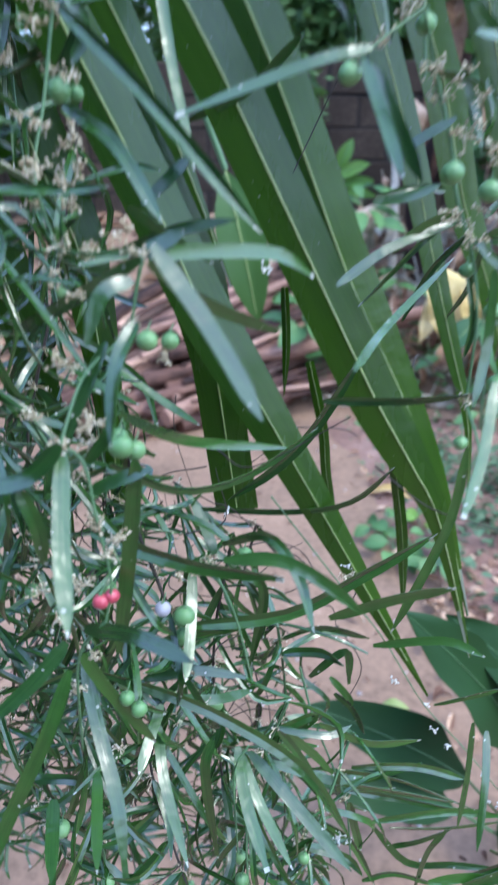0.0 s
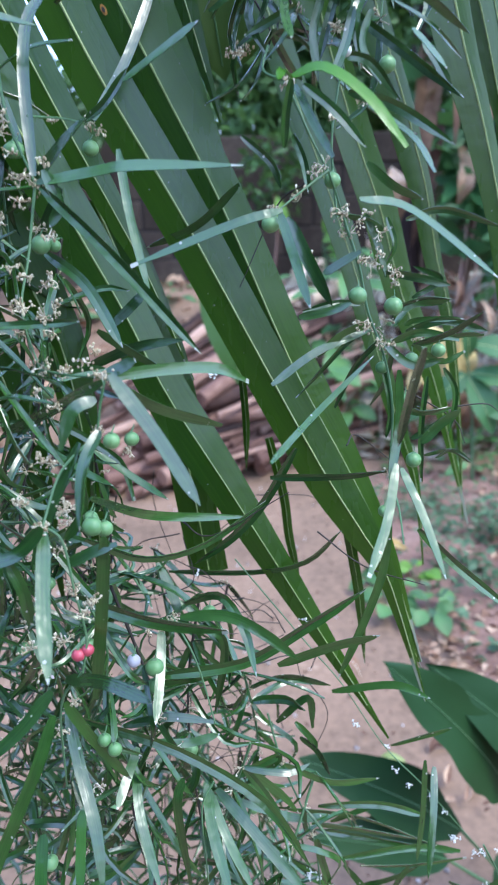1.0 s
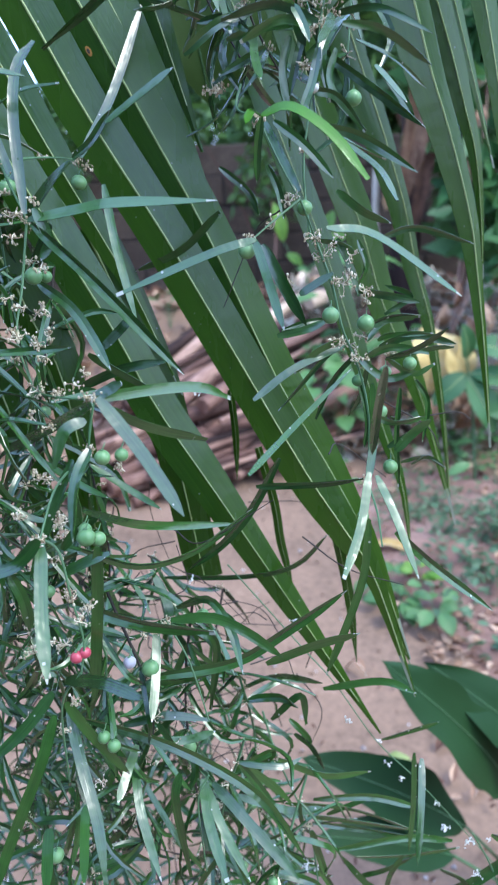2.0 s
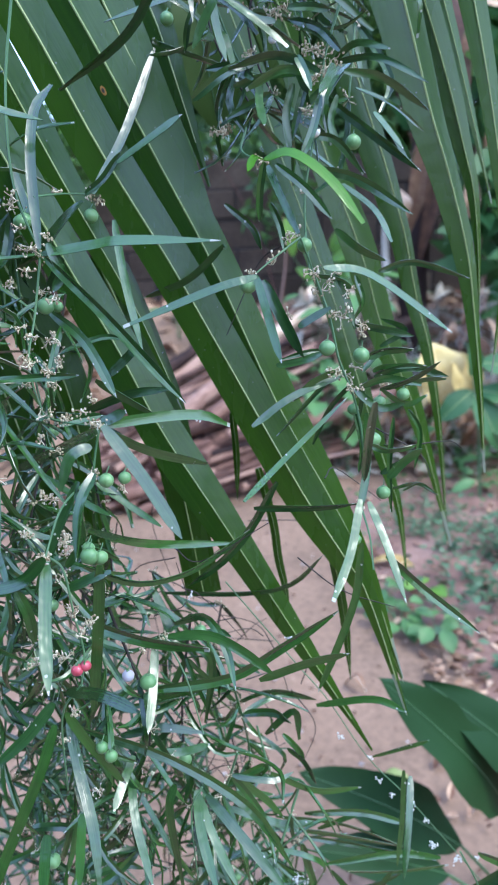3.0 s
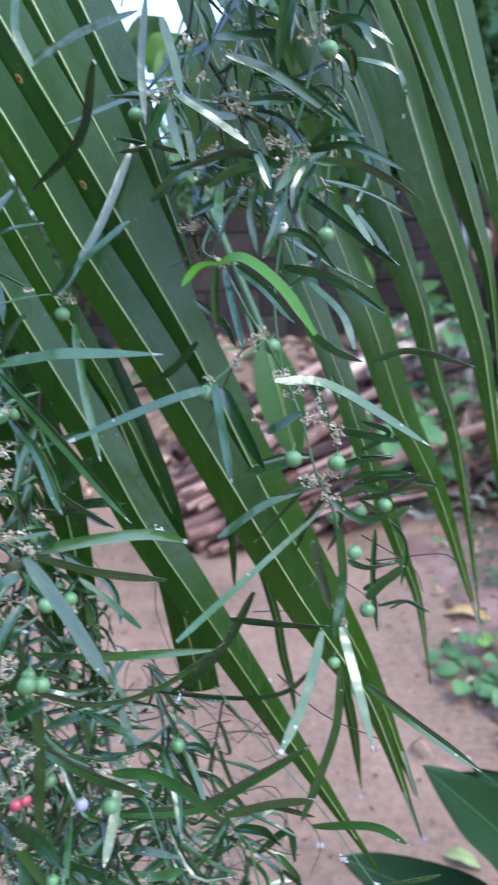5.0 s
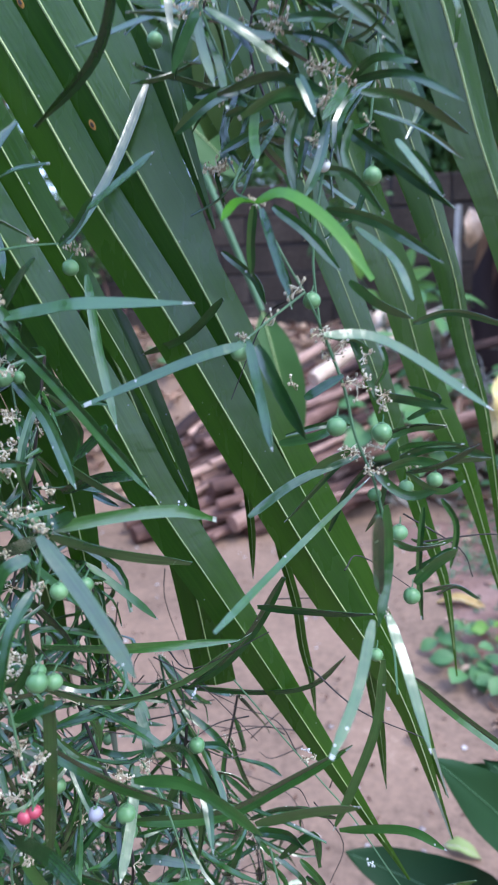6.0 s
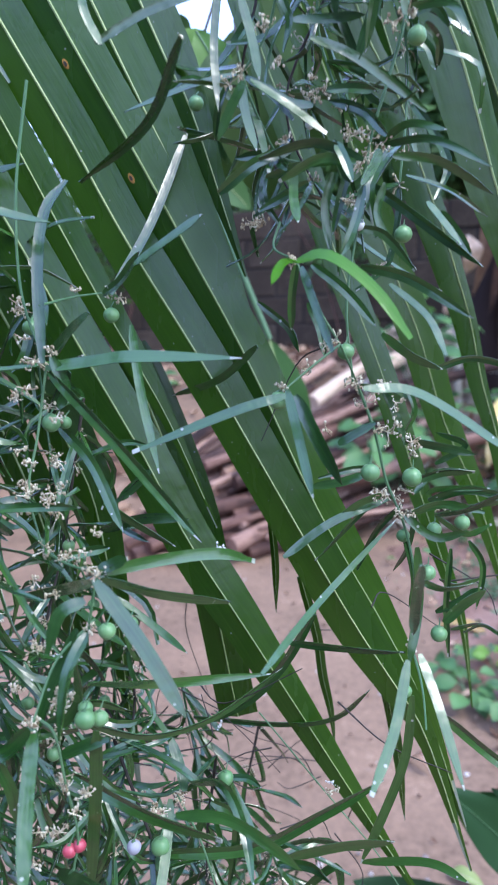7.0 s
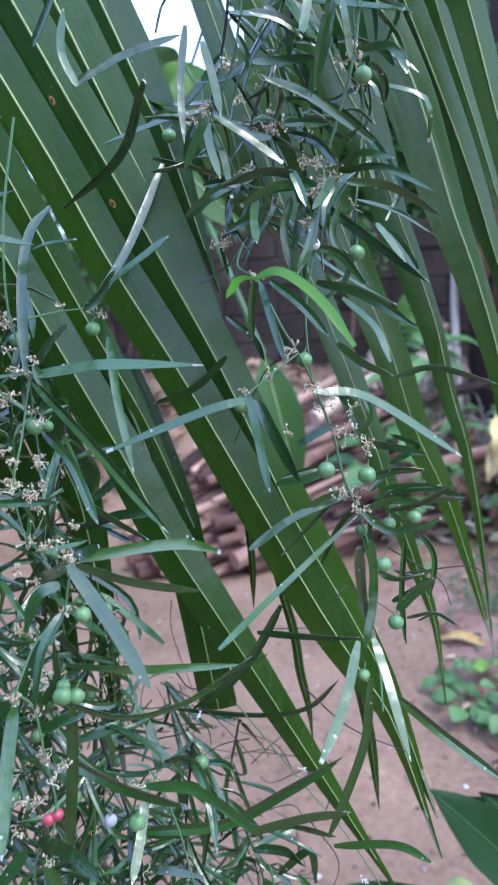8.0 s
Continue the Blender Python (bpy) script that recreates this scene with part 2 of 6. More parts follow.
WALL = rough_material("weathered_block", [(0.25, (0.018, 0.013, 0.009)), (0.5, (0.050, 0.036, 0.027)), (0.75, (0.12, 0.092, 0.070))], 2.5, 40, 0.9, 0.006, 0.8, by_piece=0.12)
MORTAR = rough_material("mortar", [(0.3, (0.016, 0.014, 0.013)), (0.7, (0.04, 0.034, 0.032))], 6, 60, 0.95, 0.004)
RUST = rough_material("rusty_spot", [(0.3, (0.30, 0.13, 0.03)), (0.7, (0.48, 0.26, 0.06))], 300, 900, 0.7, 0.0004)
PLASTER = rough_material("old_plaster", [(0.3, (0.10, 0.09, 0.08)), (0.7, (0.22, 0.20, 0.18))], 2, 40, 0.9, 0.004)
TAN = rough_material("tan_dead_leaf", [(0.25, (0.30, 0.17, 0.10)), (0.5, (0.55, 0.37, 0.24)), (0.75, (0.76, 0.60, 0.45))], 22, 120, 0.7, 0.003, by_piece=0.4)
STONE = rough_material("pebble", [(0.3, (0.25, 0.21, 0.19)), (0.7, (0.60, 0.55, 0.50))], 30, 120, 0.85, 0.002, by_piece=0.4)


# ---- shaping helpers ----
def V(*a):
    return Vector(a)


def mesh_of(name, verts, faces, across=None, ahead=None, reach=None, smooth=True, sharp=50):
    me = bpy.data.meshes.new(name)
    me.from_pydata(verts, [], faces)
    if across:
        me.attributes.new("across", "FLOAT", "POINT").data.foreach_set("value", across)
        me.attributes.new("ahead", "FLOAT", "POINT").data.foreach_set("value", ahead)
    if reach:
        me.attributes.new("reach", "FLOAT", "POINT").data.foreach_set("value", reach)
    if smooth:
        me.polygons.foreach_set("use_smooth", [True] * len(me.polygons))
        me.set_sharp_from_angle(angle=radians(20 if name == "leaflet" else 30 if name == "leaf" else sharp))
    me.update()
    return me


def thing(name, at, label, category, group="", kind=""):
    ob = new(name)
    ob.location = at
    ob.empty_display_size = 0.05
    return tagged(ob, label, category, group, kind)


def part(name, data, mat, parent, label="", kind=""):
    """One mesh as a part under a thing or part; data: a mesh, or (verts, faces) in world places."""
    root = parent.parent if parent.parent else parent
    if isinstance(data, tuple):
        o = root.location
        data = mesh_of(name, [(v[0] - o.x, v[1] - o.y, v[2] - o.z) for v in data[0]], *data[1:])
    if mat and not data.materials:
        data.materials.append(mat)
    ob = new(name, data)
    ob.parent = parent
    return tagged(ob, label, "", "", kind)


def along(pts, n):
    """n + 1 points and tangents of a smooth curve through pts."""
    p = [Vector(q) for q in pts]
    p = [p[0] * 2 - p[1]] + p + [p[-1] * 2 - p[-2]]
    k = len(p) - 3
    out = []
    for i in range(n + 1):
        s = min(i / n * k, k - 1e-6)
        j, u = int(s), s - int(s)
        a, b, c, d = p[j:j + 4]
        q = 0.5 * (2 * b + (c - a) * u + (2 * a - 5 * b + 4 * c - d) * u * u + (3 * b - a - 3 * c + d) * u ** 3)
        t = 0.5 * ((c - a) + 2 * (2 * a - 5 * b + 4 * c - d) * u + 3 * (3 * b - a - 3 * c + d) * u * u)
        out.append((q, t.normalized()))
    return out


def blade(pts, width, normal, segs=9, fold=0.12, thick=0.0004, peak=0.4, blunt=0.0, twist=0.0, butt=0.15, rise=0.16, taper=2.4, top=None, skew=0.0):
    """A leaf blade along pts: folded a little at the middle, with thickness; widest at peak, end blunt (1) or pointed (0)."""
    verts, faces, across, ahead, reach = [], [], [], [], []
    nn = Vector(normal)
    length = sum((Vector(b) - Vector(a)).length for a, b in zip(pts, pts[1:]))
    for i, (q, t) in enumerate(along(pts, segs)):
        s = i / segs
        if s < rise:
            w = butt + (1 - butt) * math.sin(s / rise * math.pi / 2)
        elif s < peak:
            w = 1.0
        else:
            w = max(1 - ((s - peak) / (1 - peak)) ** taper, blunt * 0.85, 0.05)
        w *= width / 2
        side = t.cross(nn if top is None else Vector(top).lerp(nn, min(1.0, s / 0.8)))
        if side.length < 1e-4:
            side = t.cross(V(0.3, 0.2, 1))
        side.normalize()
        side = Matrix.Rotation(twist * (s - 0.3), 3, t) @ side
        up = side.cross(t).normalized()
        drop = up * (w * 2 * fold)
        e1, e2 = q + side * (w * (1 + skew)) + drop, q - side * (w * (1 - skew)) + drop
        low = up * -thick
        verts += [e1, q, e2, e2 + low, q + low * 2, e1 + low]
        across += [-w, 0, w, w, 0, -w]
        ahead += [s * length] * 6
        reach += [s] * 6
        if i:
            a, b = (i - 1) * 6, i * 6
            faces += [(a + j, a + (j + 1) % 6, b + (j + 1) % 6, b + j) for j in range(6)]
    n = segs * 6
    faces += [(5, 4, 1, 0), (4, 3, 2, 1), (n, n + 1, n + 4, n + 5), (n + 1, n + 2, n + 3, n + 4)]
    return verts, faces, across, ahead, reach


def tube(pts, r0, r1, segs=12, sides=6, wobble=0.0, seed=0, cap=True, grain=False):
    verts, faces, across, ahead = [], [], [], []
    length = sum((Vector(b) - Vector(a)).length for a, b in zip(pts, pts[1:]))
    rg = random.Random(seed)
    up = V(0.31, 0.17, 0.93)
    for i, (q, t) in enumerate(along(pts, segs)):
        r = r0 + (r1 - r0) * i / segs
        a = t.cross(up)
        if a.length < 1e-3:
            a = t.cross(V(1, 0, 0))
        a.normalize()
        b = t.cross(a)
        for j in range(sides):
            k = 2 * math.pi * j / sides
            rr = r * (1 + wobble * rg.uniform(-1, 1))
            across.append(r0 * min(k, 2 * math.pi - k))
            ahead.append(length * i / segs)
            verts.append(q + a * (rr * math.cos(k)) + b * (rr * math.sin(k)))
        if i:
            o, p = (i - 1) * sides, i * sides
            faces += [(o + j, o + (j + 1) % sides, p + (j + 1) % sides, p + j) for j in range(sides)]
    if cap:
        faces += [tuple(range(sides))[::-1], tuple(range(segs * sides, segs * sides + sides))]
    return (verts, faces, across, ahead) if grain else (verts, faces)


def join(*sets):
    verts, faces = [], []
    for v, f in sets:
        o = len(verts)
        verts += list(v)
        faces += [tuple(i + o for i in g) for g in f]
    return verts, faces


def ball(at, r, lobes=0.04, squash=1.0, rings=8, sides=12, seed=0):
    rg = random.Random(seed)
    ph = rg.uniform(0, 6.28)
    c = Vector(at)
    verts = [c + V(0, 0, r * squash)]
    for i in range(1, rings):
        a = math.pi * i / rings
        for j in range(sides):
            b = 2 * math.pi * j / sides
            q = r * (1 + lobes * math.cos(3 * b + ph))
            verts.append(c + V(q * math.sin(a) * math.cos(b), q * math.sin(a) * math.sin(b), r * squash * math.cos(a)))
    verts.append(c - V(0, 0, r * squash))
    faces = [(0, 1 + j, 1 + (j + 1) % sides) for j in range(sides)]
    for i in range(rings - 2):
        o = 1 + i * sides
        faces += [(o + j, o + sides + j, o + sides + (j + 1) % sides, o + (j + 1) % sides) for j in range(sides)]
    o = 1 + (rings - 2) * sides
    faces += [(o + j, len(verts) - 1, o + (j + 1) % sides) for j in range(sides)]
    return verts, faces


def broad(base, tip, width, normal, bend=0.0, segs=12, across=6, wave=0.0, heart=0.0, fold=0.15, seed=0, thick=0.0006, peak=0.45, ragged=0.0):
    """A broad leaf from base to tip with a domed, wavy blade; returns the blade and its midrib's points."""
    b, t = Vector(base), Vector(tip)
    ax = t - b
    ln = ax.length
    ax.normalize()
    nn = Vector(normal)
    side = ax.cross(nn).normalized()
    up = side.cross(ax).normalized()
    rg = random.Random(seed)
    ph = rg.uniform(0, 6)
    rows, mid = [], []
    for i in range(segs + 1):
        s = i / segs
        if s < peak:
            w = math.sin(s / peak * math.pi / 2) ** (0.75 - 0.35 * heart)
        else:
            w = max(0.0, 1 - ((s - peak) / (1 - peak)) ** 1.9) ** 0.85
        w = max(w, 0.015) * width / 2
        c = b + ax * (ln * s) + up * (bend * ln * math.sin(s * math.pi) * 0.5 - bend * ln * s * s * 0.5)
        row = []
        for j in range(across + 1):
            u = j / across * 2 - 1
            back = -heart * width * 0.28 * abs(u) ** 1.5 * max(0, 1 - s * 4)
            lift = abs(u) * w * fold * 2 + wave * width * math.sin(s * 14 + ph + u * 2) * abs(u) ** 2
            edge = 1 + ragged * (noise.noise((s * 5 + ph, u * 0.6, 0.3)) * 1.4 + noise.noise((s * 13 + ph, u * 0.4, 5.3)) * 0.6)
            row.append(c + side * (w * u * edge) + up * lift + ax * back)
        rows.append(row)
        mid.append(c - up * 0.0002)
    verts = [p for r in rows for p in r] + [p - up * thick for r in rows for p in r]
    k, m = across + 1, (segs + 1) * (across + 1)
    faces = []
    for i in range(segs):
        for j in range(across):
            a = i * k + j
            faces += [(a, a + 1, a + k + 1, a + k), (m + a, m + a + k, m + a + k + 1, m + a + 1)]
        a, z = i * k, i * k + across
        faces += [(a, a + k, m + a + k, m + a), (z, m + z, m + z + k, z + k)]
    return (verts, faces), mid


# ---- ground, wall ----
def ground_z(x, y):
    """Swept flat earth that rises to a littered bank against the wall."""
    s = min(1.0, max(0.0, (y - 3.35 - 0.12 * math.sin(x * 2.1)) / 1.45))
    bank = 0.82 * s * s * (3 - 2 * s)
    far = min(1.0, max(0.0, (y - 5.3) / 2))
    bank *= 1 - 0.6 * far
    fade = 1.0 if abs(x) < 8 else max(0.0, 1 - (abs(x) - 8) / 6)
    bump = noise.noise((x * 1.3, y * 1.3, 0.4)) * 0.02 + noise.noise((x * 6, y * 6, 3.1)) * 0.006
    right = max(0.0, min(1.0, (x - 0.35) / 0.3)) * (1 if 0.8 < y < 4 else 0)
    bump += right * noise.noise((x * 14, y * 14, 7.7)) * 0.012
    return bank * fade + bump * fade


def grid_sheet(xs, ys, fn):
    verts = [(x, y, fn(x, y)) for y in ys for x in xs]
    k = len(xs)
    faces = [(i * k + j, i * k + j + 1, (i + 1) * k + j + 1, (i + 1) * k + j) for i in range(len(ys) - 1) for j in range(k - 1)]
    return verts, faces


def spread(lo, hi, step, far):
    out = [lo + step * i for i in range(int((hi - lo) / step) + 1)]
    d = step
    a, b = out[0], out[-1]
    while b < far or a > -far:
        d *= 1.6
        a, b = a - d, b + d
        out = [max(a, -far)] * (a > -far * 1.5) + out + [min(b, far)] * (b < far * 1.5)
    return sorted(set(out))


gv, gf = grid_sheet(spread(-3, 3, 0.04, 400), spread(0.2, 5.4, 0.04, 400), ground_z)
ground = new("ground", mesh_of("ground", gv, gf))
ground.data.materials.append(SOIL)
tagged(ground, "pinkish brown bare swept earth rising to a littered bank", "ground", kind="structure")


def bed_edge(y):
    return 0.40 + 0.20 * (2.6 - y) + 0.03 * math.sin(y * 5.1) + 0.06 * noise.noise((y * 4, 0.3, 0.2))


def bed_rim(u, y):
    """1 inside the bed, falling to 0 along an uneven rim."""
    side = 0.25 * noise.noise((u * 3, y * 3, 2.2))
    return max(0.0, min(1.0, u * 8, (1.5 - u) * 2.5 + side, (y - 1.05) * 4 + side, (3.4 - y) * 4))


ys = [1.0 + 0.035 * i for i in range(72)]
us = [0.045 * i for i in range(36)]
bv = [(bed_edge(y) + u, y, ground_z(bed_edge(y) + u, y) + (0.026 + 0.012 * noise.noise((u * 22, y * 22, 5.0))) * bed_rim(u, y) - 0.006) for y in ys for u in us]
k = len(us)
bf = [(i * k + j, i * k + j + 1, (i + 1) * k + j + 1, (i + 1) * k + j) for i in range(len(ys) - 1) for j in range(k - 1)]
bed = new("soil_bed", mesh_of("soil_bed", bv, bf))
bed.data.materials.append(BED)
tagged(bed, "loose dark reddish soil bed beside the swept earth", "soil bed", kind="structure")

WALL_Y = 5.05
wall = new("wall_north", mesh_of("wall_north", *join(
    ([(-9, WALL_Y + 0.013, 0), (9, WALL_Y + 0.013, 0), (9, WALL_Y + 0.17, 0), (-9, WALL_Y + 0.17, 0),
      (-9, WALL_Y + 0.013, 1.78), (9, WALL_Y + 0.013, 1.78), (9, WALL_Y + 0.17, 1.78), (-9, WALL_Y + 0.17, 1.78)],
     [(0, 1, 5, 4), (1, 2, 6, 5), (2, 3, 7, 6), (3, 0, 4, 7), (4, 5, 6, 7), (3, 2, 1, 0)])), smooth=False))
wall.data.materials.append(MORTAR)
tagged(wall, "dark weathered grey concrete block boundary wall", "wall", kind="structure")


def block_mesh(seed):
    rg = random.Random(seed)
    bm = bmesh.new()
    bmesh.ops.create_cube(bm, size=1)
    for v in bm.verts:
        v.co = Vector((v.co.x * 0.386, v.co.y * 0.19, v.co.z * 0.188)) + V(*[rg.uniform(-0.004, 0.004) for _ in range(3)])
    bmesh.ops.bevel(bm, geom=bm.edges[:], offset=0.008, segments=1, affect="EDGES")
    me = bpy.data.meshes.new("block")
    bm.to_mesh(me)
    bm.free()
    me.materials.append(WALL)
    return me


BLOCKS = [block_mesh(i) for i in range(4)]


def box(x0, x1, y0, y1, z0, z1):
    return ([(x, y, z) for z in (z0, z1) for x, y in ((x0, y0), (x1, y0), (x1, y1), (x0, y1))],
            [(3, 2, 1, 0), (4, 5, 6, 7), (0, 1, 5, 4), (1, 2, 6, 5), (2, 3, 7, 6), (3, 0, 4, 7)])


def unseen_wall(name, label, mat, *b):
    w = new(name, mesh_of(name, *box(*b), smooth=False))
    w.data.materials.append(mat)
    return tagged(w, label, "wall", kind="structure")


# unseen walls, added to cut low sky light and darken leaf reflections
unseen_wall("wall_west", "unseen dark side wall added to cut low sky light", WALL, -2.9, -2.7, -2.6, 4.4, 0, 2.2)
unseen_wall("unseen_wall_south", "unseen dull plastered wall added to block sky behind the camera", PLASTER, -2.9, 0.6, -2.6, -2.4, 0, 2.9)
unseen_wall("wall_southeast", "unseen low dark wall added to leave the southeast sky open", WALL, 0.6, 3.4, -2.6, -2.4, 0, 1.0)
unseen_wall("wall_east", "unseen dark side wall added to cut low sky light", WALL, 3.4, 3.6, -2.6, 2.6, 0, 1.0)
# unseen slab on top of the south wall, added to hide more sky
eave = new("eave", mesh_of("eave", *box(-2.9, 0.6, -2.6, -1.9, 2.9, 2.98), smooth=False))
eave.data.materials.append(PLASTER)
tagged(eave, "unseen dull slab added as an eave to block sky light", "eave", kind="structure")


# ---- firewood ----
def stick_shape(a, b, r, seed, bow=0.02):
    rg = random.Random(seed)
    a, b = Vector(a), Vector(b)
    mids = [a.lerp(b, k) + V(rg.uniform(-bow, bow), rg.uniform(-bow, bow), rg.uniform(-bow, bow) * 0.6) for k in (0.33, 0.66)]
    return tube([a, *mids, b], r, r * rg.uniform(0.65, 0.98), 10, 9, 0.09, seed, grain=True)


pile = thing("firewood_pile", (-0.35, 3.5, 0.0), "heap of split brown firewood sticks stacked on bare earth", "firewood")
rg = random.Random(11)
n_stick = 0
for layer in range(7):
    for k in range(16 - layer):
        x0 = -1.04 + k * 0.07 + layer * 0.03 + rg.uniform(-0.02, 0.02)
        y0 = 3.14 + 0.05 * layer + rg.uniform(-0.14, 0.16) + 0.10 * max(0, k - 9) * 0.3
        z0 = 0.045 + layer * 0.062 + rg.uniform(-0.012, 0.012)
        ln = rg.uniform(0.85, 1.3)
        turn = 0.72 + rg.gauss(0, 0.17)
        rise = max(0.05, ground_z(x0 + 0.5, y0 + 0.7) * 0.75 - 0.1) / ln + rg.uniform(-0.02, 0.06)
        n_stick += 1
        part("stick", stick_shape((x0, y0, z0), (x0 + ln * math.cos(turn), y0 + ln * math.sin(turn), z0 + ln * rise), rg.choice((0.013, 0.016, 0.02, 0.026, 0.032, 0.042)) * rg.uniform(0.9, 1.1), n_stick, 0.045), BARK, pile)

pile_b = thing("firewood_pile", (0.1, 3.7, 0.2), "loose heap of long brown branches leaning on the bank", "firewood")
for k in range(26):
    x0 = -0.28 + rg.uniform(0, 0.42)
    y0 = 3.42 + rg.uniform(0, 0.5)
    z0 = ground_z(x0, y0) + 0.03 + rg.uniform(0, 0.22)
    turn = 0.95 + rg.uniform(-0.3, 0.25)
    ln = rg.uniform(0.6, 0.95)
    part("stick", stick_shape((x0, y0, z0), (x0 + ln * math.cos(turn), y0 + ln * math.sin(turn), z0 + ln * rg.uniform(0.16, 0.42)), rg.uniform(0.016, 0.036), 400 + k), BARK, pile_b)


def log(a, b, r, seed, label, mat=CUTWOOD):
    t = thing("log", a, label, "log", "cut logs on the bank")
    part("wood", stick_shape(a, b, r, seed, 0.008), mat, t)
    return t


log((-0.09, 3.74, 0.67), (0.30, 4.18, 0.86), 0.042, 801, "pale barkless cut log lying on the heap")
log((0.30, 3.95, 0.83), (0.72, 4.3, 0.97), 0.045, 802, "pale peeled log among the dry leaves")
log((0.42, 3.85, 0.72), (0.95, 4.05, 0.80), 0.034, 803, "brown weathered log among the dry leaves", BARK)
log((0.446, 4.250, 0.822), (0.725, 4.450, 0.890), 0.044, 804, "pale peeled log resting on the firewood")
# short cut logs with pale sawn ends on the bank
for k, (x, y, z, r) in enumerate([(0.413, 4.896, 0.91, 0.045), (0.47, 4.624, 0.792, 0.058), (0.502, 4.472, 0.693, 0.049), (0.528, 4.268, 0.529, 0.047), (0.218, 4.3, 0.602, 0.04), (0.411, 4.112, 0.411, 0.035), (0.319, 4.812, 0.865, 0.036)]):
    log((x, y, z), (x + 0.10 + 0.03 * (k % 3), y + 0.32, z + 0.05 + 0.02 * (k % 2)), r, 810 + k, "short pale sawn log among dry leaves")

# pale upright stem before the wall
st = thing("sapling_stem", (0.76, 4.25, 0.55), "slender pale grey upright sapling stem", "sapling")
part("trunk", tube([(0.76, 4.25, 0.50), (0.75, 4.25, 0.9), (0.735, 4.27, 1.2), (0.74, 4.3, 1.55)], 0.028, 0.018, 14, 8, 0.06, 5), STRAW, st)
trunk = thing("tree", (0.92, 4.35, 0.6), "rough brown tree trunk beside the wall", "tree")
part("trunk", tube([(0.95, 4.4, 0.45), (0.93, 4.4, 1.0), (1.0, 4.45, 1.7), (1.02, 4.5, 3.2)], 0.10, 0.07, 20, 12, 0.10, 8), BARK, trunk)


# ---- plants on the ground ----
def lean(rg, k=1.0):
    return V(rg.uniform(-k, k), rg.uniform(-k, k), 1.0)


def rosette(name, at, label, leaves, size, mat, seed, rise=0.06, heart=0.6, aspect=0.85, category="weed", group=""):
    """A small plant: stalks from one root, a broad leaf on each."""
    rg = random.Random(seed)
    root = thing(name, at, label, category, group)
    b = Vector(at)
    for i in range(leaves):
        a = 2.4 * i + rg.uniform(-0.4, 0.4)
        r = size * rg.uniform(0.4, 1.1)
        foot = b + V(math.cos(a) * r, math.sin(a) * r, rise + size * rg.uniform(-0.4, 0.6))
        out = V(math.cos(a), math.sin(a), rg.uniform(-0.5, 0.15))
        ln = size * rg.uniform(0.8, 1.25)
        sh, mid = broad(foot, foot + out * ln, ln * aspect, lean(rg, 0.35) + V(0, -0.5, 0), 0.15, 6, 4, 0.02, heart, 0.12, seed + i)
        lf = part("leaf", sh, mat, root)
        part("stalk", tube([b, b.lerp(foot, 0.5) + V(0, 0, rise * 0.3), foot], 0.0018, 0.0012, 4, 4), STEM, root)
    return root


W1 = "light green heart-leaved weed growing on bare earth"
rosette("weed", (0.46, 2.02, 0.0), W1, 11, 0.062, WEED, 21, group="weeds on the earth")
rosette("weed", (0.56, 1.93, 0.0), W1, 9, 0.058, WEED, 22, group="weeds on the earth")
rosette("weed", (0.42, 2.14, 0.0), W1, 7, 0.055, WEED, 23, group="weeds on the earth")
rosette("weed", (0.57, 2.17, 0.0), W1, 6, 0.050, LIME, 24, group="weeds on the earth")
W2 = "pale green seedling with oval leaves on the bank"
for k, (x, y, z, s) in enumerate([(0.47, 4.15, 1.02, 0.13), (0.27, 3.55, 0.5, 0.15), (0.40, 3.62, 0.42, 0.12), (0.62, 3.9, 0.62, 0.12), (0.33, 4.05, 0.98, 0.12), (-0.55, 4.3, 0.86, 0.12), (-1.15, 4.2, 0.75, 0.13), (1.05, 3.55, 0.35, 0.16), (1.15, 3.1, 0.12, 0.15)]):
    rosette("seedling", (x, y, min(z, ground_z(x, y))), W2, 7, s, WEED, 40 + k, rise=max(0.08, z - ground_z(x, y)), heart=0.0, aspect=0.42, category="seedling", group="seedlings on the bank")


def litter(name, label, n, area, mats, seed, size=(0.03, 0.08), kind="stuff", cat="leaf litter", curl=0.5):
    rg = random.Random(seed)
    sets = []
    for i in range(n):
        x, y = rg.uniform(area[0], area[1]), rg.uniform(area[2], area[3])
        z = ground_z(x, y) + 0.006 + rg.uniform(0, 0.02)
        a = rg.uniform(0, 6.28)
        ln = rg.uniform(*size)
        d = V(math.cos(a), math.sin(a), rg.uniform(-0.1, 0.3)) * ln
        s, _ = broad((x, y, z), Vector((x, y, z)) + d, ln * rg.uniform(0.3, 0.6), lean(rg, 0.7), rg.uniform(-curl, curl), 4, 2, 0.05, 0, rg.uniform(0.1, 0.5), i)
        sets.append(s)
    ob = new(name, mesh_of(name, *join(*sets)))
    ob.data.materials.append(mats)
    return tagged(ob, label, cat, kind=kind)


litter("leaf_litter", "brown curled dry leaves scattered over the earth", 520, (0.42, 1.5, 1.1, 3.4), DRY, 5, (0.02, 0.06))
litter("leaf_litter", "dark brown crumbled leaves and clods on loose soil", 380, (0.50, 1.05, 1.35, 1.98), DRY, 15, (0.015, 0.05))
litter("leaf_litter", "brown dry leaves covering the bank by the wall", 900, (-1.6, 2.2, 3.5, 4.95), DRY, 6, (0.05, 0.14))
litter("leaf_litter", "small dry leaf bits and twigs on swept earth", 620, (-1.3, 0.7, 0.9, 3.3), WITHER, 7, (0.006, 0.024))
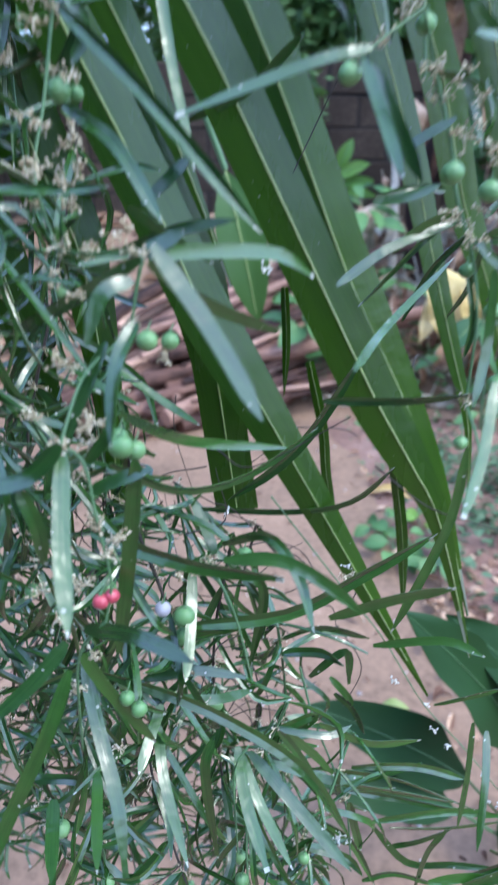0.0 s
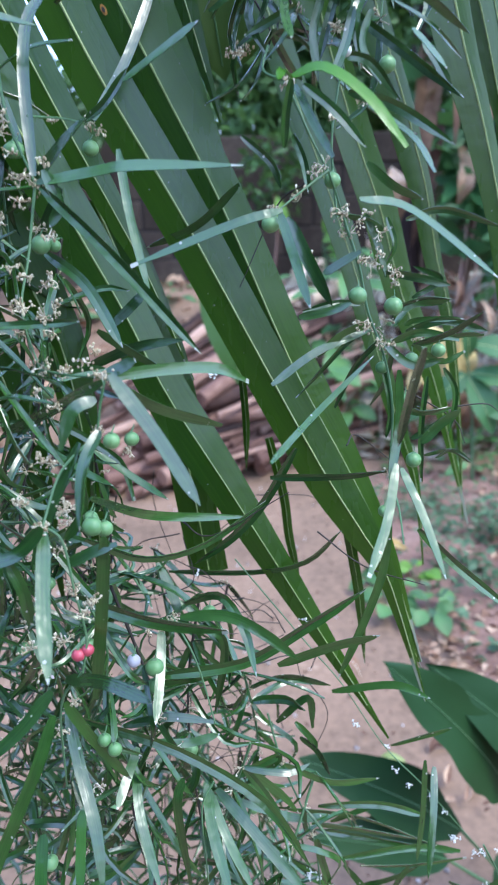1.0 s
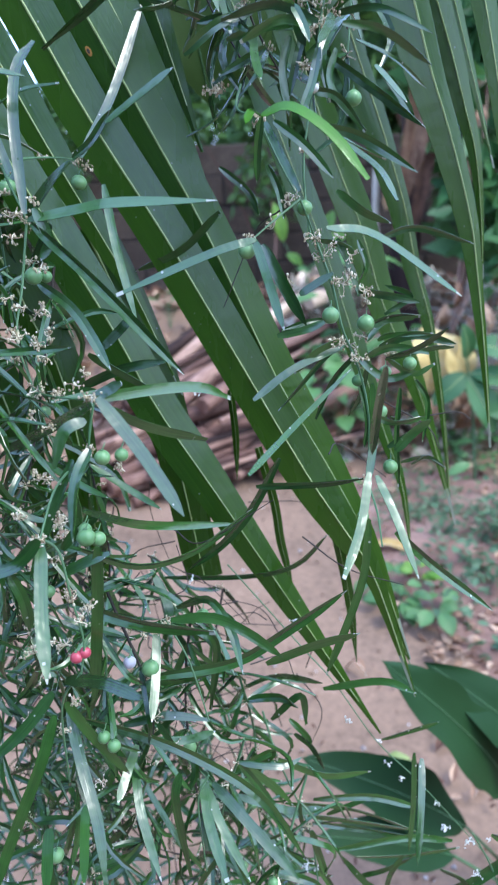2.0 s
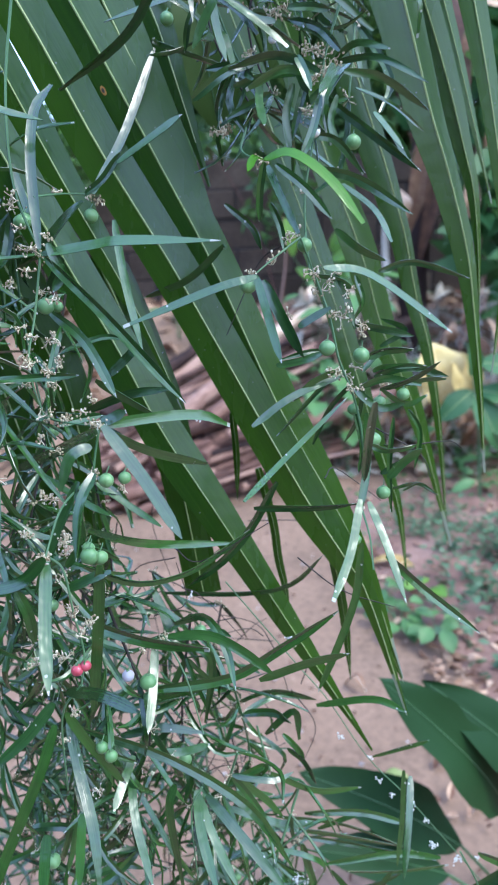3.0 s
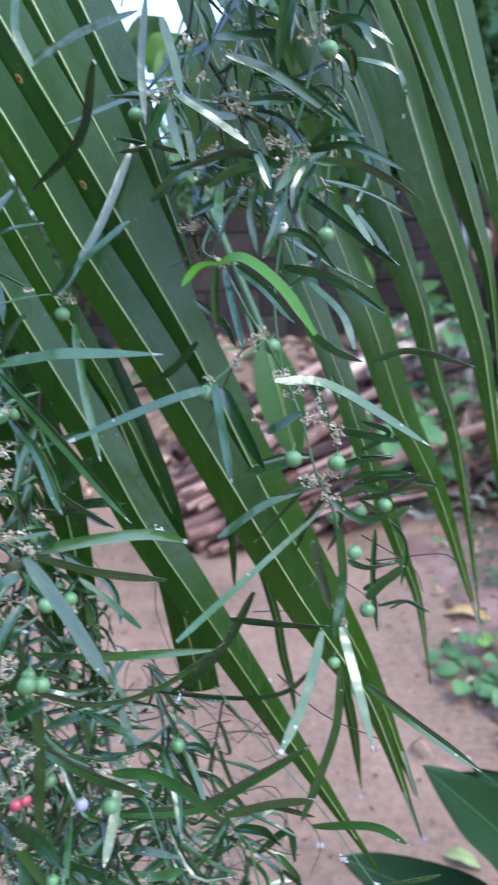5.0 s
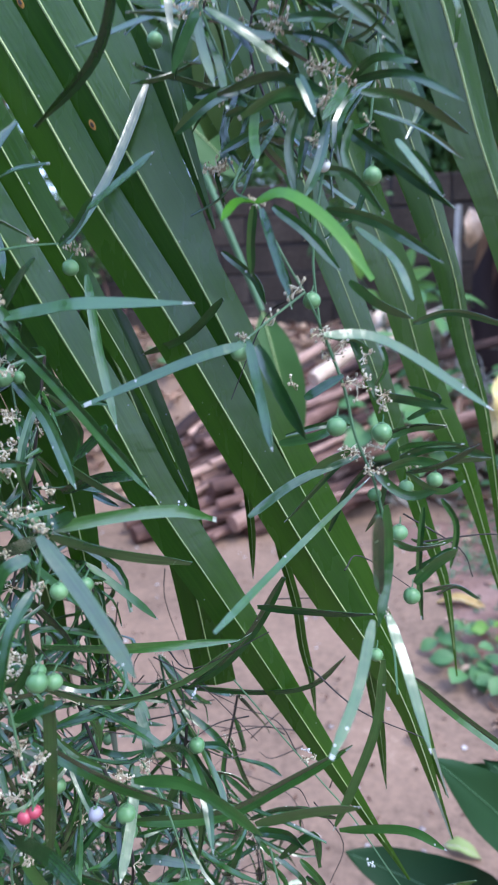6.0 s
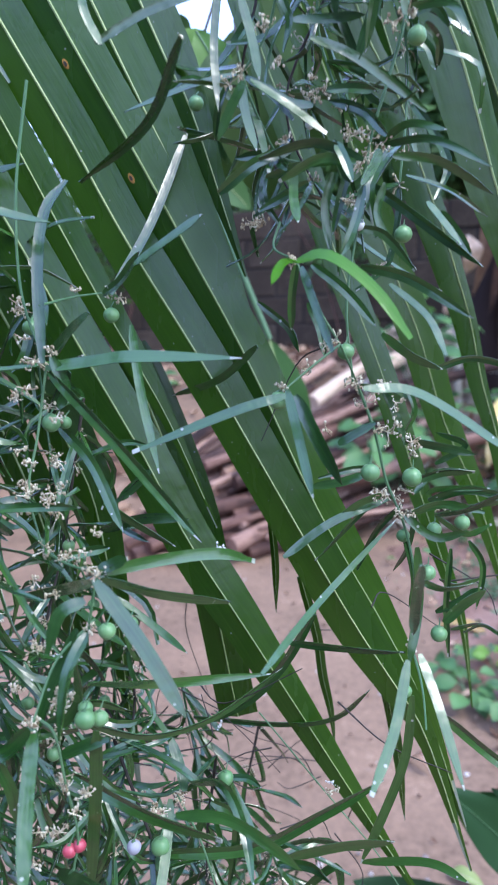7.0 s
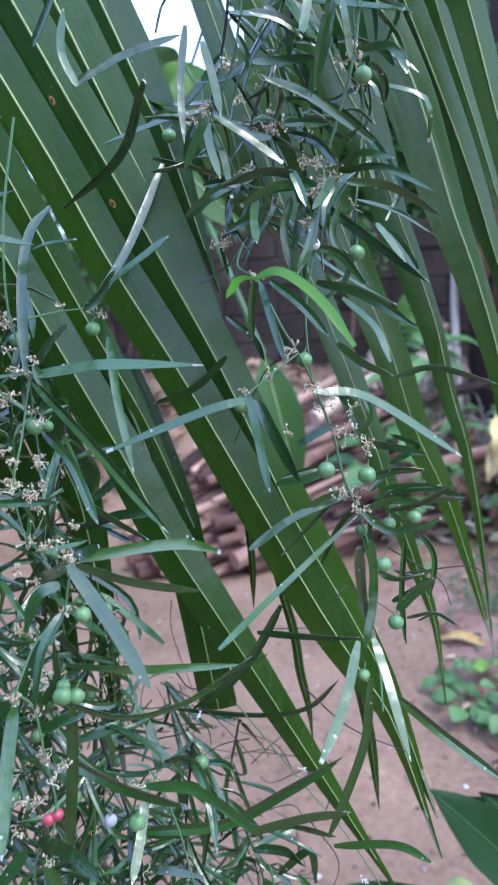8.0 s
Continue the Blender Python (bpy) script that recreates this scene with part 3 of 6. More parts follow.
litter("straw_litter", "pale straw and dry grass lying on the bank", 260, (0.2, 2.0, 3.5, 4.9), STRAW, 8, (0.08, 0.25))


def creeping(name, label, n, area, seed, size=(0.012, 0.03), mat=WEED, high=0.07):
    rg = random.Random(seed)
    sets = []
    for i in range(n):
        x, y = rg.gauss((area[0] + area[1]) / 2, (area[1] - area[0]) / 3.4), rg.gauss((area[2] + area[3]) / 2, (area[3] - area[2]) / 3.4)
        if noise.noise((x * 5, y * 5, 1.7)) < -0.12:
            continue
        z = ground_z(x, y) + rg.uniform(0.005, high)
        a = rg.uniform(0, 6.28)
        ln = rg.uniform(*size)
        d = V(math.cos(a), math.sin(a), rg.uniform(-0.2, 0.6)) * ln
        s, _ = broad((x, y, z), Vector((x, y, z)) + d, ln * 0.55, lean(rg, 0.8), 0.1, 3, 2, 0, 0, 0.15, i)
        sets.append(s)
    ob = new(name, mesh_of(name, *join(*sets)))
    ob.data.materials.append(mat)
    return tagged(ob, label, "ground cover", kind="stuff")


creeping("creeping_weeds", "grey-green low creeping weeds on the earth", 3600, (0.72, 1.42, 1.72, 2.65), 3, (0.018, 0.048), GREYWEED, 0.13)
creeping("creeping_weeds", "sparse grey-green seedlings on reddish earth", 1100, (0.50, 0.95, 2.45, 3.15), 13, (0.012, 0.030), GREYWEED, 0.05)
creeping("creeping_weeds", "green small-leaved weeds over the bank", 1200, (0.7, 1.9, 3.2, 4.4), 4, (0.03, 0.07), WEED, 0.16)

# pebbles
pb = []
rg = random.Random(9)
for i in range(160):
    x, y = rg.uniform(-1.2, 1.3), rg.uniform(0.9, 3.3)
    r = rg.uniform(0.003, 0.009)
    pb.append(ball((x, y, ground_z(x, y) + r * 0.3), r, 0.15, 0.6, 4, 6, i))
ob = new("gravel", mesh_of("gravel", *join(*pb)))
ob.data.materials.append(STONE)
tagged(ob, "small pale pebbles and crumbs on the earth", "gravel", kind="stuff")

# large fallen leaves
def fallen(name, base, tip, width, label, mat, seed, bend=0.3, wave=0.05, face=(0.1, -0.2, 1)):
    t = thing(name, base, label, "dead leaf", "fallen leaves")
    s, mid = broad(base, tip, width, face, bend, 16, 8, wave, 0, 0.25, seed, 0.001)
    part("blade", s, mat, t)
    part("midrib", tube(mid[:-1], 0.0022, 0.0008, 10, 5), STRAW, t)
    return t


fallen("fallen_leaf", (0.60, 2.40, 0.015), (0.40, 2.50, 0.02), 0.055, "yellow-brown dead leaf lying on bare earth", YELLOW, 61)
fallen("fallen_leaf", (0.295, 1.330, 0.012), (0.375, 1.303, 0.015), 0.035, "yellow-green fallen leaf on bare earth", PALELEAF, 62)
fallen("fallen_leaf", (0.30, 1.66, 0.012), (0.24, 1.72, 0.02), 0.03, "curled brown fallen leaf on bare earth", DRY, 63, 1.0)
for k, (x, y, z, dx, dy, dz, w) in enumerate([(0.855, 3.46, 0.75, 0.03, -0.10, -0.33, 0.24), (0.97, 3.43, 0.70, 0.06, -0.08, -0.28, 0.16), (0.80, 3.42, 0.60, -0.03, -0.08, -0.20, 0.08)]):
    fallen("yellowed_leaf", (x, y, z), (x + dx, y + dy, z + dz), w, "large yellow withered leaf drooping over the bank", YELLOW, 70 + k, 0.3, 0.09, (0.15, -1, 0.3))

# pale curled dead leaves caught in the brush
for k, (b, t, w) in enumerate([((1.019, 4.100, 2.007), (1.080, 4.100, 2.073), 0.07), ((1.245, 4.100, 1.908), (1.359, 4.100, 2.042), 0.06), ((1.144, 4.100, 1.300), (1.171, 4.100, 1.649), 0.09), ((1.222, 4.100, 1.496), (1.193, 4.100, 1.296), 0.03), ((1.249, 4.100, 1.704), (1.294, 4.100, 1.833), 0.07), ((1.409, 4.100, 1.499), (1.450, 4.100, 1.602), 0.04), ((0.769, 4.100, 1.524), (0.783, 4.100, 1.307), 0.11), ((1.324, 4.100, 2.372), (1.112, 4.100, 2.425), 0.07), ((0.243, 4.100, 0.910), (0.293, 4.100, 1.005), 0.05), ((0.323, 4.100, 0.906), (0.375, 4.100, 0.969), 0.05), ((0.405, 4.000, 0.621), (0.458, 4.000, 0.452), 0.06)]):
    fallen("dead_leaf", b, t, w, "pale tan curled dead leaf caught among dry twigs", TAN, 80 + k, 0.6, 0.12, (0.1, -1, 0.4))


# ---- broad-leaved plant by the path ----
bp = thing("broad_leaved_plant", (0.52, 0.98, 0.0), "dark green broad-leaved plant with large smooth leaves", "plant")
for k, (b, t, w, nrm, rag) in enumerate([
        ((0.455, 0.920, 0.320), (0.222, 0.775, 0.695), 0.112, (0.25, -0.75, 0.65), 0.20),
        ((0.382, 0.932, 0.221), (0.096, 0.850, 0.470), 0.112, (0.05, -0.55, 0.85), 0.08),
        ((0.340, 0.860, 0.235), (0.108, 0.810, 0.350), 0.085, (0.0, -0.45, 0.9), 0.05),
        ((0.450, 1.000, 0.360), (0.280, 0.900, 0.592), 0.105, (0.30, -0.70, 0.65), 0.14),
        ((0.540, 0.950, 0.160), (0.440, 0.860, 0.100), 0.100, (-0.2, -0.5, 0.8), 0.10),
        ((0.603, 0.960, 0.258), (0.302, 0.840, 0.647), 0.125, (0.30, -0.72, 0.62), 0.06)]):
    s, mid = broad(b, t, w, nrm, 0.12, 36, 8, 0.04, 0.0, 0.10, 90 + k, 0.0008, 0.45, ragged=rag)
    lf = part("leaf", s, BROAD, bp)
    part("midrib", tube([p + Vector(nrm).normalized() * 0.0012 for p in mid[:-1]], 0.0014, 0.0005, 14, 5), STEM, lf)
    part("stalk", tube([b, Vector(b).lerp(V(0.52, 0.98, 0), 0.4) + V(0.02, 0, -0.02), (0.52, 0.98, 0.0)], 0.0028, 0.004, 8, 6), STEM, bp)

# tall pale leaf between the palm and the wall
cp = thing("tall_leafy_plant", (-0.95, 1.50, 0.0), "tall plant with large drooping light green leaves", "plant")
part("stalk", tube([(-0.95, 1.50, 0), (-0.93, 1.50, 1.5), (-0.60, 1.46, 2.0), (-0.25, 1.44, 1.65), (-0.07, 1.40, 1.24)], 0.012, 0.006, 12, 8), STEM, cp)
for k, (b, t, w) in enumerate([((-0.07, 1.40, 1.24), (-0.005, 1.36, 0.96), 0.095), ((-0.25, 1.44, 1.65), (-0.10, 1.44, 1.50), 0.09)]):
    s, mid = broad(b, t, w, (0.1, -1, 0.35), 0.1, 16, 6, 0.012, 0.0, 0.08, 120 + k, 0.0008)
    lf = part("leaf", s, MIDLEAF, cp)
    part("midrib", tube([p + V(0, -0.001, 0) for p in mid[:-1]], 0.002, 0.0008, 12, 5), RIB, lf)


# leafy branch hanging in behind the vine, against the sky; lime leaves have backlight painted in
hb = thing("leafy_branch", (-0.60, 1.46, 2.0), "hanging branch with broad olive leaves, some coloured lime as if backlit", "branch")
part("twig", tube([(-0.60, 1.46, 2.0), (-0.32, 1.2, 2.06), (0.0, 0.97, 1.95), (-0.01, 0.96, 1.74)], 0.007, 0.003, 16, 6, 0.05, 2), TWIG, hb)
part("twig", tube([(0.0, 0.97, 1.95), (-0.03, 0.90, 1.78), (-0.079, 0.83, 1.615)], 0.003, 0.0015, 8, 6, 0.05, 3), TWIG, hb)
part("twig", tube([(-0.01, 0.96, 1.76), (-0.03, 0.82, 1.66), (-0.02, 0.74, 1.58)], 0.0025, 0.0012, 8, 6, 0.05, 5), TWIG, hb)
part("twig", tube([(0.0, 0.97, 1.95), (0.06, 0.99, 1.84), (0.075, 1.0, 1.75)], 0.003, 0.002, 8, 6, 0.05, 4), TWIG, hb)
for k, (b, t, w, mat) in enumerate([
        ((0.008, 0.960, 1.700), (-0.078, 0.950, 1.500), 0.115, OLIVE),
        ((0.075, 1.000, 1.750), (0.085, 0.995, 1.530), 0.100, OLIVE),
        ((0.000, 0.970, 1.780), (0.040, 0.970, 1.600), 0.080, OLIVE),
        ((0.070, 1.010, 1.700), (0.010, 1.010, 1.500), 0.100, OLIVE),
        ((-0.020, 0.740, 1.590), (0.008, 0.720, 1.440), 0.075, OLIVE),
        ((-0.045, 0.760, 1.600), (-0.040, 0.740, 1.490), 0.055, MIDLEAF),
        ((-0.078, 0.830, 1.632), (-0.090, 0.825, 1.572), 0.034, LIME),
        ((-0.078, 0.830, 1.640), (-0.040, 0.820, 1.570), 0.040, LIME),
        ((-0.082, 0.830, 1.630), (-0.070, 0.810, 1.545), 0.042, LIME),
        ((-0.071, 0.840, 1.643), (-0.110, 0.830, 1.604), 0.04, LIME),
        ((-0.111, 0.900, 1.664), (-0.143, 0.900, 1.631), 0.04, MIDLEAF),
        ((-0.068, 0.870, 1.646), (-0.070, 0.860, 1.599), 0.045, LIME),
        ((-0.146, 0.950, 1.703), (-0.126, 0.950, 1.646), 0.06, OLIVE)]):
    s, mid = broad(b, t, w, (0.1, -1, 0.3), 0.12, 12, 6, 0.02, 0.0, 0.10, 140 + k, 0.0006)
    lf = part("leaf", s, mat, hb)
    part("midrib", tube([p + V(0, -0.001, 0) for p in mid[:-1]], 0.0012, 0.0005, 10, 5), STEM, lf)

# young plants and dry stalks on the bank
W3 = "young pale green plant with large oval leaves on the bank"
for k, (x, y, z, s, n, asp) in enumerate([(0.52, 3.88, 1.16, 0.19, 9, 0.36), (0.30, 3.52, 0.55, 0.15, 8, 0.72), (0.44, 3.56, 0.42, 0.14, 7, 0.72), (0.36, 3.85, 0.66, 0.12, 6, 0.6), (0.24, 3.60, 0.68, 0.12, 5, 0.7), (0.62, 3.70, 0.5, 0.12, 6, 0.6), (0.80, 3.9, 0.7, 0.12, 6, 0.5)]):
    rosette("young_plant", (x, y, ground_z(x, y)), W3, n, s, WEED, 240 + k, rise=max(0.08, z - ground_z(x, y)) * 0.8, heart=0.2, aspect=asp, category="plant", group="young plants on the bank")
rg = random.Random(31)
for k in range(16):
    x, y = rg.uniform(0.45, 1.5), rg.uniform(3.5, 4.5)
    z = ground_z(x, y)
    h = rg.uniform(0.25, 0.6)
    ds = thing("dry_stalk", (x, y, z), "thin pale dry stalk with withered leaves", "dry stalk", "dry stalks on the bank")
    tip = V(x + rg.uniform(-0.2, 0.2), y + rg.uniform(-0.1, 0.1), z + h)
    bend = V(x, y, z).lerp(tip, 0.55) + V(rg.uniform(-0.05, 0.05), 0, 0.03)
    part("stem", tube([(x, y, z - 0.01), bend, tip], 0.006, 0.003, 8, 6, 0.08, k), STRAW, ds)
    for j in range(rg.choice((1, 2, 3))):
        foot = bend.lerp(tip, rg.uniform(0, 1))
        s, _ = broad(foot, foot + V(rg.uniform(-0.08, 0.08), rg.uniform(-0.06, 0.02), -rg.uniform(0.06, 0.16)), rg.uniform(0.02, 0.045), (rg.uniform(-0.5, 0.5), -1, 0.3), 0.4, 8, 4, 0.12, 0, 0.35, 500 + k * 4 + j)
        part("withered_leaf", s, DRY if rg.random() < 0.7 else STRAW, ds)

# fan of fresh leaves at the top of the bank
fp = thing("young_plant", (0.47, 4.55, ground_z(0.47, 4.55)), "young plant with fresh light green oval leaves", "plant", "young plants on the bank")
for k, (b, t, w) in enumerate([((0.432, 4.500, 1.166), (0.511, 4.500, 1.332), 0.085), ((0.421, 4.500, 1.111), (0.620, 4.500, 1.203), 0.09), ((0.442, 4.500, 1.068), (0.655, 4.500, 1.105), 0.075), ((0.455, 4.500, 1.032), (0.676, 4.500, 1.014), 0.07), ((0.188, 4.500, 1.152), (0.141, 4.500, 1.397), 0.09), ((0.204, 4.500, 1.081), (0.308, 4.500, 1.005), 0.07)]):
    s, mid = broad(b, t, w, (0.1, -0.8, 0.6), 0.15, 10, 6, 0.02, 0.0, 0.12, 660 + k, 0.001)
    lf = part("leaf", s, LIME, fp)
    part("midrib", tube([p + V(0, -0.002, 0.001) for p in mid[:-1]], 0.002, 0.001, 8, 5), STEM, lf)
    part("stalk", tube([(0.47, 4.55, ground_z(0.47, 4.55) - 0.01), Vector(b).lerp(V(0.47, 4.55, 0.7), 0.5), b], 0.005, 0.003, 6, 5), STEM, fp)

# broad shoot and dry brush by the bank
sh = thing("leafy_shoot", (1.06, 3.18, 0.05), "leafy shoot with broad oval green leaves by the bank", "plant")
part("stem", tube([(1.06, 3.18, 0.0), (1.04, 3.2, 0.35), (1.0, 3.2, 0.62)], 0.008, 0.005, 10, 6, 0.05, 6), STEM, sh)
for k, (b, t, w) in enumerate([((1.02, 3.20, 0.69), (1.26, 3.14, 0.63), 0.13), ((1.02, 3.20, 0.55), (1.24, 3.12, 0.51), 0.11), ((1.0, 3.2, 0.55), (0.83, 3.14, 0.42), 0.12),
                               ((1.0, 3.19, 0.54), (1.13, 3.10, 0.27), 0.14), ((1.0, 3.2, 0.62), (0.96, 3.12, 0.80), 0.10), ((1.03, 3.2, 0.40), (1.28, 3.1, 0.33), 0.12)]):
    s, mid = broad(b, t, w, (0.1, -0.75, 0.65), 0.15, 12, 6, 0.02, 0.1, 0.10, 640 + k, 0.001)
    lf = part("leaf", s, SHOOT, sh)
    part("midrib", tube([p + V(0, -0.002, 0.001) for p in mid[:-1]], 0.0025, 0.001, 8, 5), RIB, lf)
rg = random.Random(41)
for (x, y, n, h) in [(1.10, 3.62, 60, 0.55), (1.42, 3.55, 60, 0.6), (0.88, 3.85, 40, 0.45), (1.25, 4.0, 50, 0.6)]:
    z = ground_z(x, y)
    br = thing("dry_brush", (x, y, z), "tangle of pale grey dry twigs on the bank", "brushwood", "dry brush on the bank")
    sets = []
    for i in range(n):
        a = V(x + rg.gauss(0, 0.06), y + rg.gauss(0, 0.06), z + (0 if i < 8 else rg.uniform(0.05, h)))
        d = V(rg.gauss(0, 1), rg.gauss(0, 0.7), rg.uniform(0.1, 1.0)).normalized() * rg.uniform(0.12, 0.32)
        sets.append(tube([a, a + d * 0.5 + V(0, 0, rg.uniform(0, 0.04)), a + d + V(0, 0, -rg.uniform(0, 0.08))], rg.uniform(0.003, 0.007), 0.0015, 5, 4, 0.1, i))
    part("brush", join(*sets), GREYTWIG, br, kind="stuff")
    for j in range(5):
        foot = V(x + rg.uniform(-0.2, 0.2), y - 0.05 + rg.uniform(-0.1, 0.1), z + rg.uniform(0.25, h + 0.1))
        s, _ = broad(foot, foot + V(rg.uniform(-0.1, 0.1), rg.uniform(-0.05, 0.03), -rg.uniform(0.12, 0.26)), rg.uniform(0.04, 0.09), (rg.uniform(-0.4, 0.4), -1, 0.3), 0.5, 10, 6, 0.1, 0, 0.35, 700 + j + n)
        part("withered_leaf", s, DRY, br)
hd = thing("hanging_dry_leaf", (1.0, 3.7, 2.35), "brown and straw-coloured withered leaf hanging from the tree", "dead leaf")
for k, (b, t, w, mat) in enumerate([((1.0, 4.42, 2.5), (0.96, 3.7, 2.05), 0.16, WITHER), ((1.0, 4.42, 2.4), (1.06, 3.7, 1.75), 0.10, WITHER), ((0.98, 4.42, 2.2), (0.84, 4.0, 1.25), 0.15, WITHER), ((1.0, 4.42, 2.0), (0.93, 4.0, 1.15), 0.11, WITHER)]):
    s, _ = broad(b, t, w, (0.1, -1, 0.3), 0.4, 18, 8, 0.16, 0, 0.3, 760 + k, 0.001)
    part("blade", s, mat, hd)

# ---- far trees ----
def crown(rg, centre, size, n, leaf):
    verts, faces = [], []
    for i in range(n):
        d = V(rg.gauss(0, 1), rg.gauss(0, 1), rg.gauss(0, 1)).normalized() * rg.uniform(0.35, 1.0)
        p = Vector(centre) + V(d.x * size[0], d.y * size[1], d.z * size[2])
        if noise.noise(p * 1.6) < -0.10:
            continue
        a = V(rg.gauss(0, 1), rg.gauss(0, 1), rg.gauss(-0.5, 0.7)).normalized()
        s = a.cross(V(rg.gauss(0, 1), rg.gauss(0, 1), rg.gauss(0, 1))).normalized()
        u = s.cross(a)
        ln = leaf * rg.uniform(0.6, 1.3)
        o = len(verts)
        verts += [p, p + a * ln * 0.5 + s * ln * 0.22 - u * ln * 0.06, p + a * ln, p + a * ln * 0.5 - s * ln * 0.22 - u * ln * 0.06, p + a * ln * 0.5]
        faces += [(o, o + 1, o + 4), (o + 1, o + 2, o + 4), (o + 2, o + 3, o + 4), (o + 3, o, o + 4)]
    return verts, faces


def tree(at, height, clumps, seed, leaf=0.14, n=1500, mat=HEDGE):
    rg = random.Random(seed)
    t = thing("tree", at, "leafy green tree beyond the boundary wall", "tree", "trees beyond the wall")
    b = Vector(at)
    top = b + V(rg.uniform(-0.3, 0.3), rg.uniform(-0.3, 0.3), height)
    sets = [tube([b, b.lerp(top, 0.5) + V(0.1, 0, 0), top], 0.11, 0.04, 12, 8, 0.08, seed)]
    for c, s in clumps:
        sets.append(tube([b.lerp(top, 0.45), b.lerp(Vector(c), 0.7) + V(0, 0, 0.2), c], 0.04, 0.012, 8, 6, 0.05, seed))
    part("trunk", join(*sets), BARK, t)
    part("crown", join(*[crown(rg, c, s, n, leaf) for c, s in clumps]), mat, t)
    return t


tree((-3.6, 7.4, 0.2), 3.2, [((-3.5, 7.2, 3.2), (1.1, 0.8, 1.3)), ((-2.9, 6.9, 2.1), (0.9, 0.7, 0.7)), ((-4.6, 7.2, 2.4), (1.0, 0.8, 1.2)), ((-3.0, 7.2, 4.6), (0.9, 0.8, 0.7))], 1)
tree((-0.4, 7.2, 0.2), 3.4, [((-0.1, 7.0, 2.9), (0.75, 0.8, 1.2)), ((0.3, 6.9, 4.2), (1.2, 0.8, 1.1)), ((-1.2, 7.0, 2.2), (0.8, 0.7, 0.75)), ((-0.62, 6.9, 2.6), (0.42, 0.4, 0.36))], 2, 0.14, 2400)
tree((2.2, 7.0, 0.2), 3.4, [((2.0, 6.8, 3.0), (1.2, 0.9, 1.5)), ((1.5, 6.8, 4.5), (1.1, 0.8, 1.0)), ((3.2, 6.8, 2.6), (1.1, 0.8, 1.3))], 3)
tree((-1.6, 10.0, 0.0), 3.0, [((-1.9, 10, 2.6), (2.2, 0.9, 0.9)), ((0.3, 10, 3.2), (1.5, 0.9, 1.4)), ((-4.6, 10, 3.6), (1.9, 0.9, 2.0)), ((3.4, 10, 3.8), (2.2, 0.9, 2.2))], 4, 0.18, 2200)


def shrub(at, label, clumps, seed, leaf, n, mat):
    rg = random.Random(seed)
    t = thing("shrub", at, label, "shrub", "shrubs on the bank")
    part("stem", join(*[tube([at, Vector(at).lerp(Vector(c), 0.5) + V(0.05, 0, 0.05), c], 0.012, 0.004, 6, 5) for c, s in clumps]), BARK, t)
    part("foliage", join(*[crown(rg, c, s, n, leaf) for c, s in clumps]), mat, t)
    return t


tree((0.2, 6.6, 0.3), 3.4, [((0.1, 6.5, 2.5), (0.6, 0.5, 0.9)), ((0.5, 6.5, 3.4), (0.8, 0.5, 0.9)), ((0.9, 6.5, 2.3), (0.7, 0.5, 0.8))], 10, 0.15, 3600)
tree((1.3, 6.2, 0.3), 3.6, [((1.0, 6.2, 3.0), (0.8, 0.5, 1.2)), ((1.7, 6.1, 3.6), (1.0, 0.5, 1.3)), ((0.7, 6.3, 4.4), (0.9, 0.5, 0.8))], 9, 0.15, 3200)
shrub((-1.5, 4.6, 0.7), "leafy green shrub growing against the wall", [((-1.6, 4.6, 1.5), (0.5, 0.25, 0.5)), ((-2.2, 4.6, 1.3), (0.5, 0.25, 0.55)), ((-1.2, 4.7, 1.9), (0.4, 0.2, 0.35))], 5, 0.09, 700, HEDGE)
shrub((1.25, 4.3, 0.7), "dark green shrub growing against the wall", [((1.35, 4.4, 1.5), (0.35, 0.25, 0.6)), ((1.7, 4.3, 1.2), (0.4, 0.25, 0.6)), ((1.3, 4.4, 2.2), (0.5, 0.25, 0.5))], 6, 0.10, 600, HEDGE)
shrub((1.15, 4.05, 0.6), "large-leaved dark green shrub on the bank", [((1.25, 4.0, 1.15), (0.35, 0.2, 0.45)), ((1.55, 4.0, 1.6), (0.45, 0.2, 0.6)), ((1.2, 4.2, 1.9), (0.35, 0.2, 0.5)), ((1.35, 4.2, 2.5), (0.45, 0.2, 0.5))], 8, 0.24, 130, SHOOT)
shrub((0.1, 4.7, 0.8), "sparse green shrub growing before the wall", [((0.1, 4.7, 1.55), (0.3, 0.15, 0.35)), ((-0.3, 4.75, 1.8), (0.35, 0.15, 0.35))], 7, 0.09, 260, HEDGE)


# ---- coconut palm leaflets ----
UPWARD = (0.08, -0.90, 0.34)
SKYWARD = (0.10, -0.78, 0.60)
DOWNWARD = (0.10, -0.95, -0.22)


def leaflet(frond, width, face, pts, square=0, fold=-0.10, top=(0.0, -0.94, 0.25), peak=0.5, taper=1.7, skew=0.0):
    """One drooping leaflet, ridged along its pale midrib."""
    n = max(14, 3 * len(pts))
    lf = part("leaflet", blade(pts, width, face, n, fold, 0.0005, peak, 0.9 if square else 0.0, 0.0, 0.8, 0.1, taper, top, skew), PALM, frond)
    off = Vector(face).normalized() * 0.0002
    line = [q + off for q, t in along(pts, n)]
    r = min(0.0012, width * 0.03)
    part("midrib", tube(line[:-1] if not square else line, r, r * 0.4, n, 5), RIB, lf)
    return lf


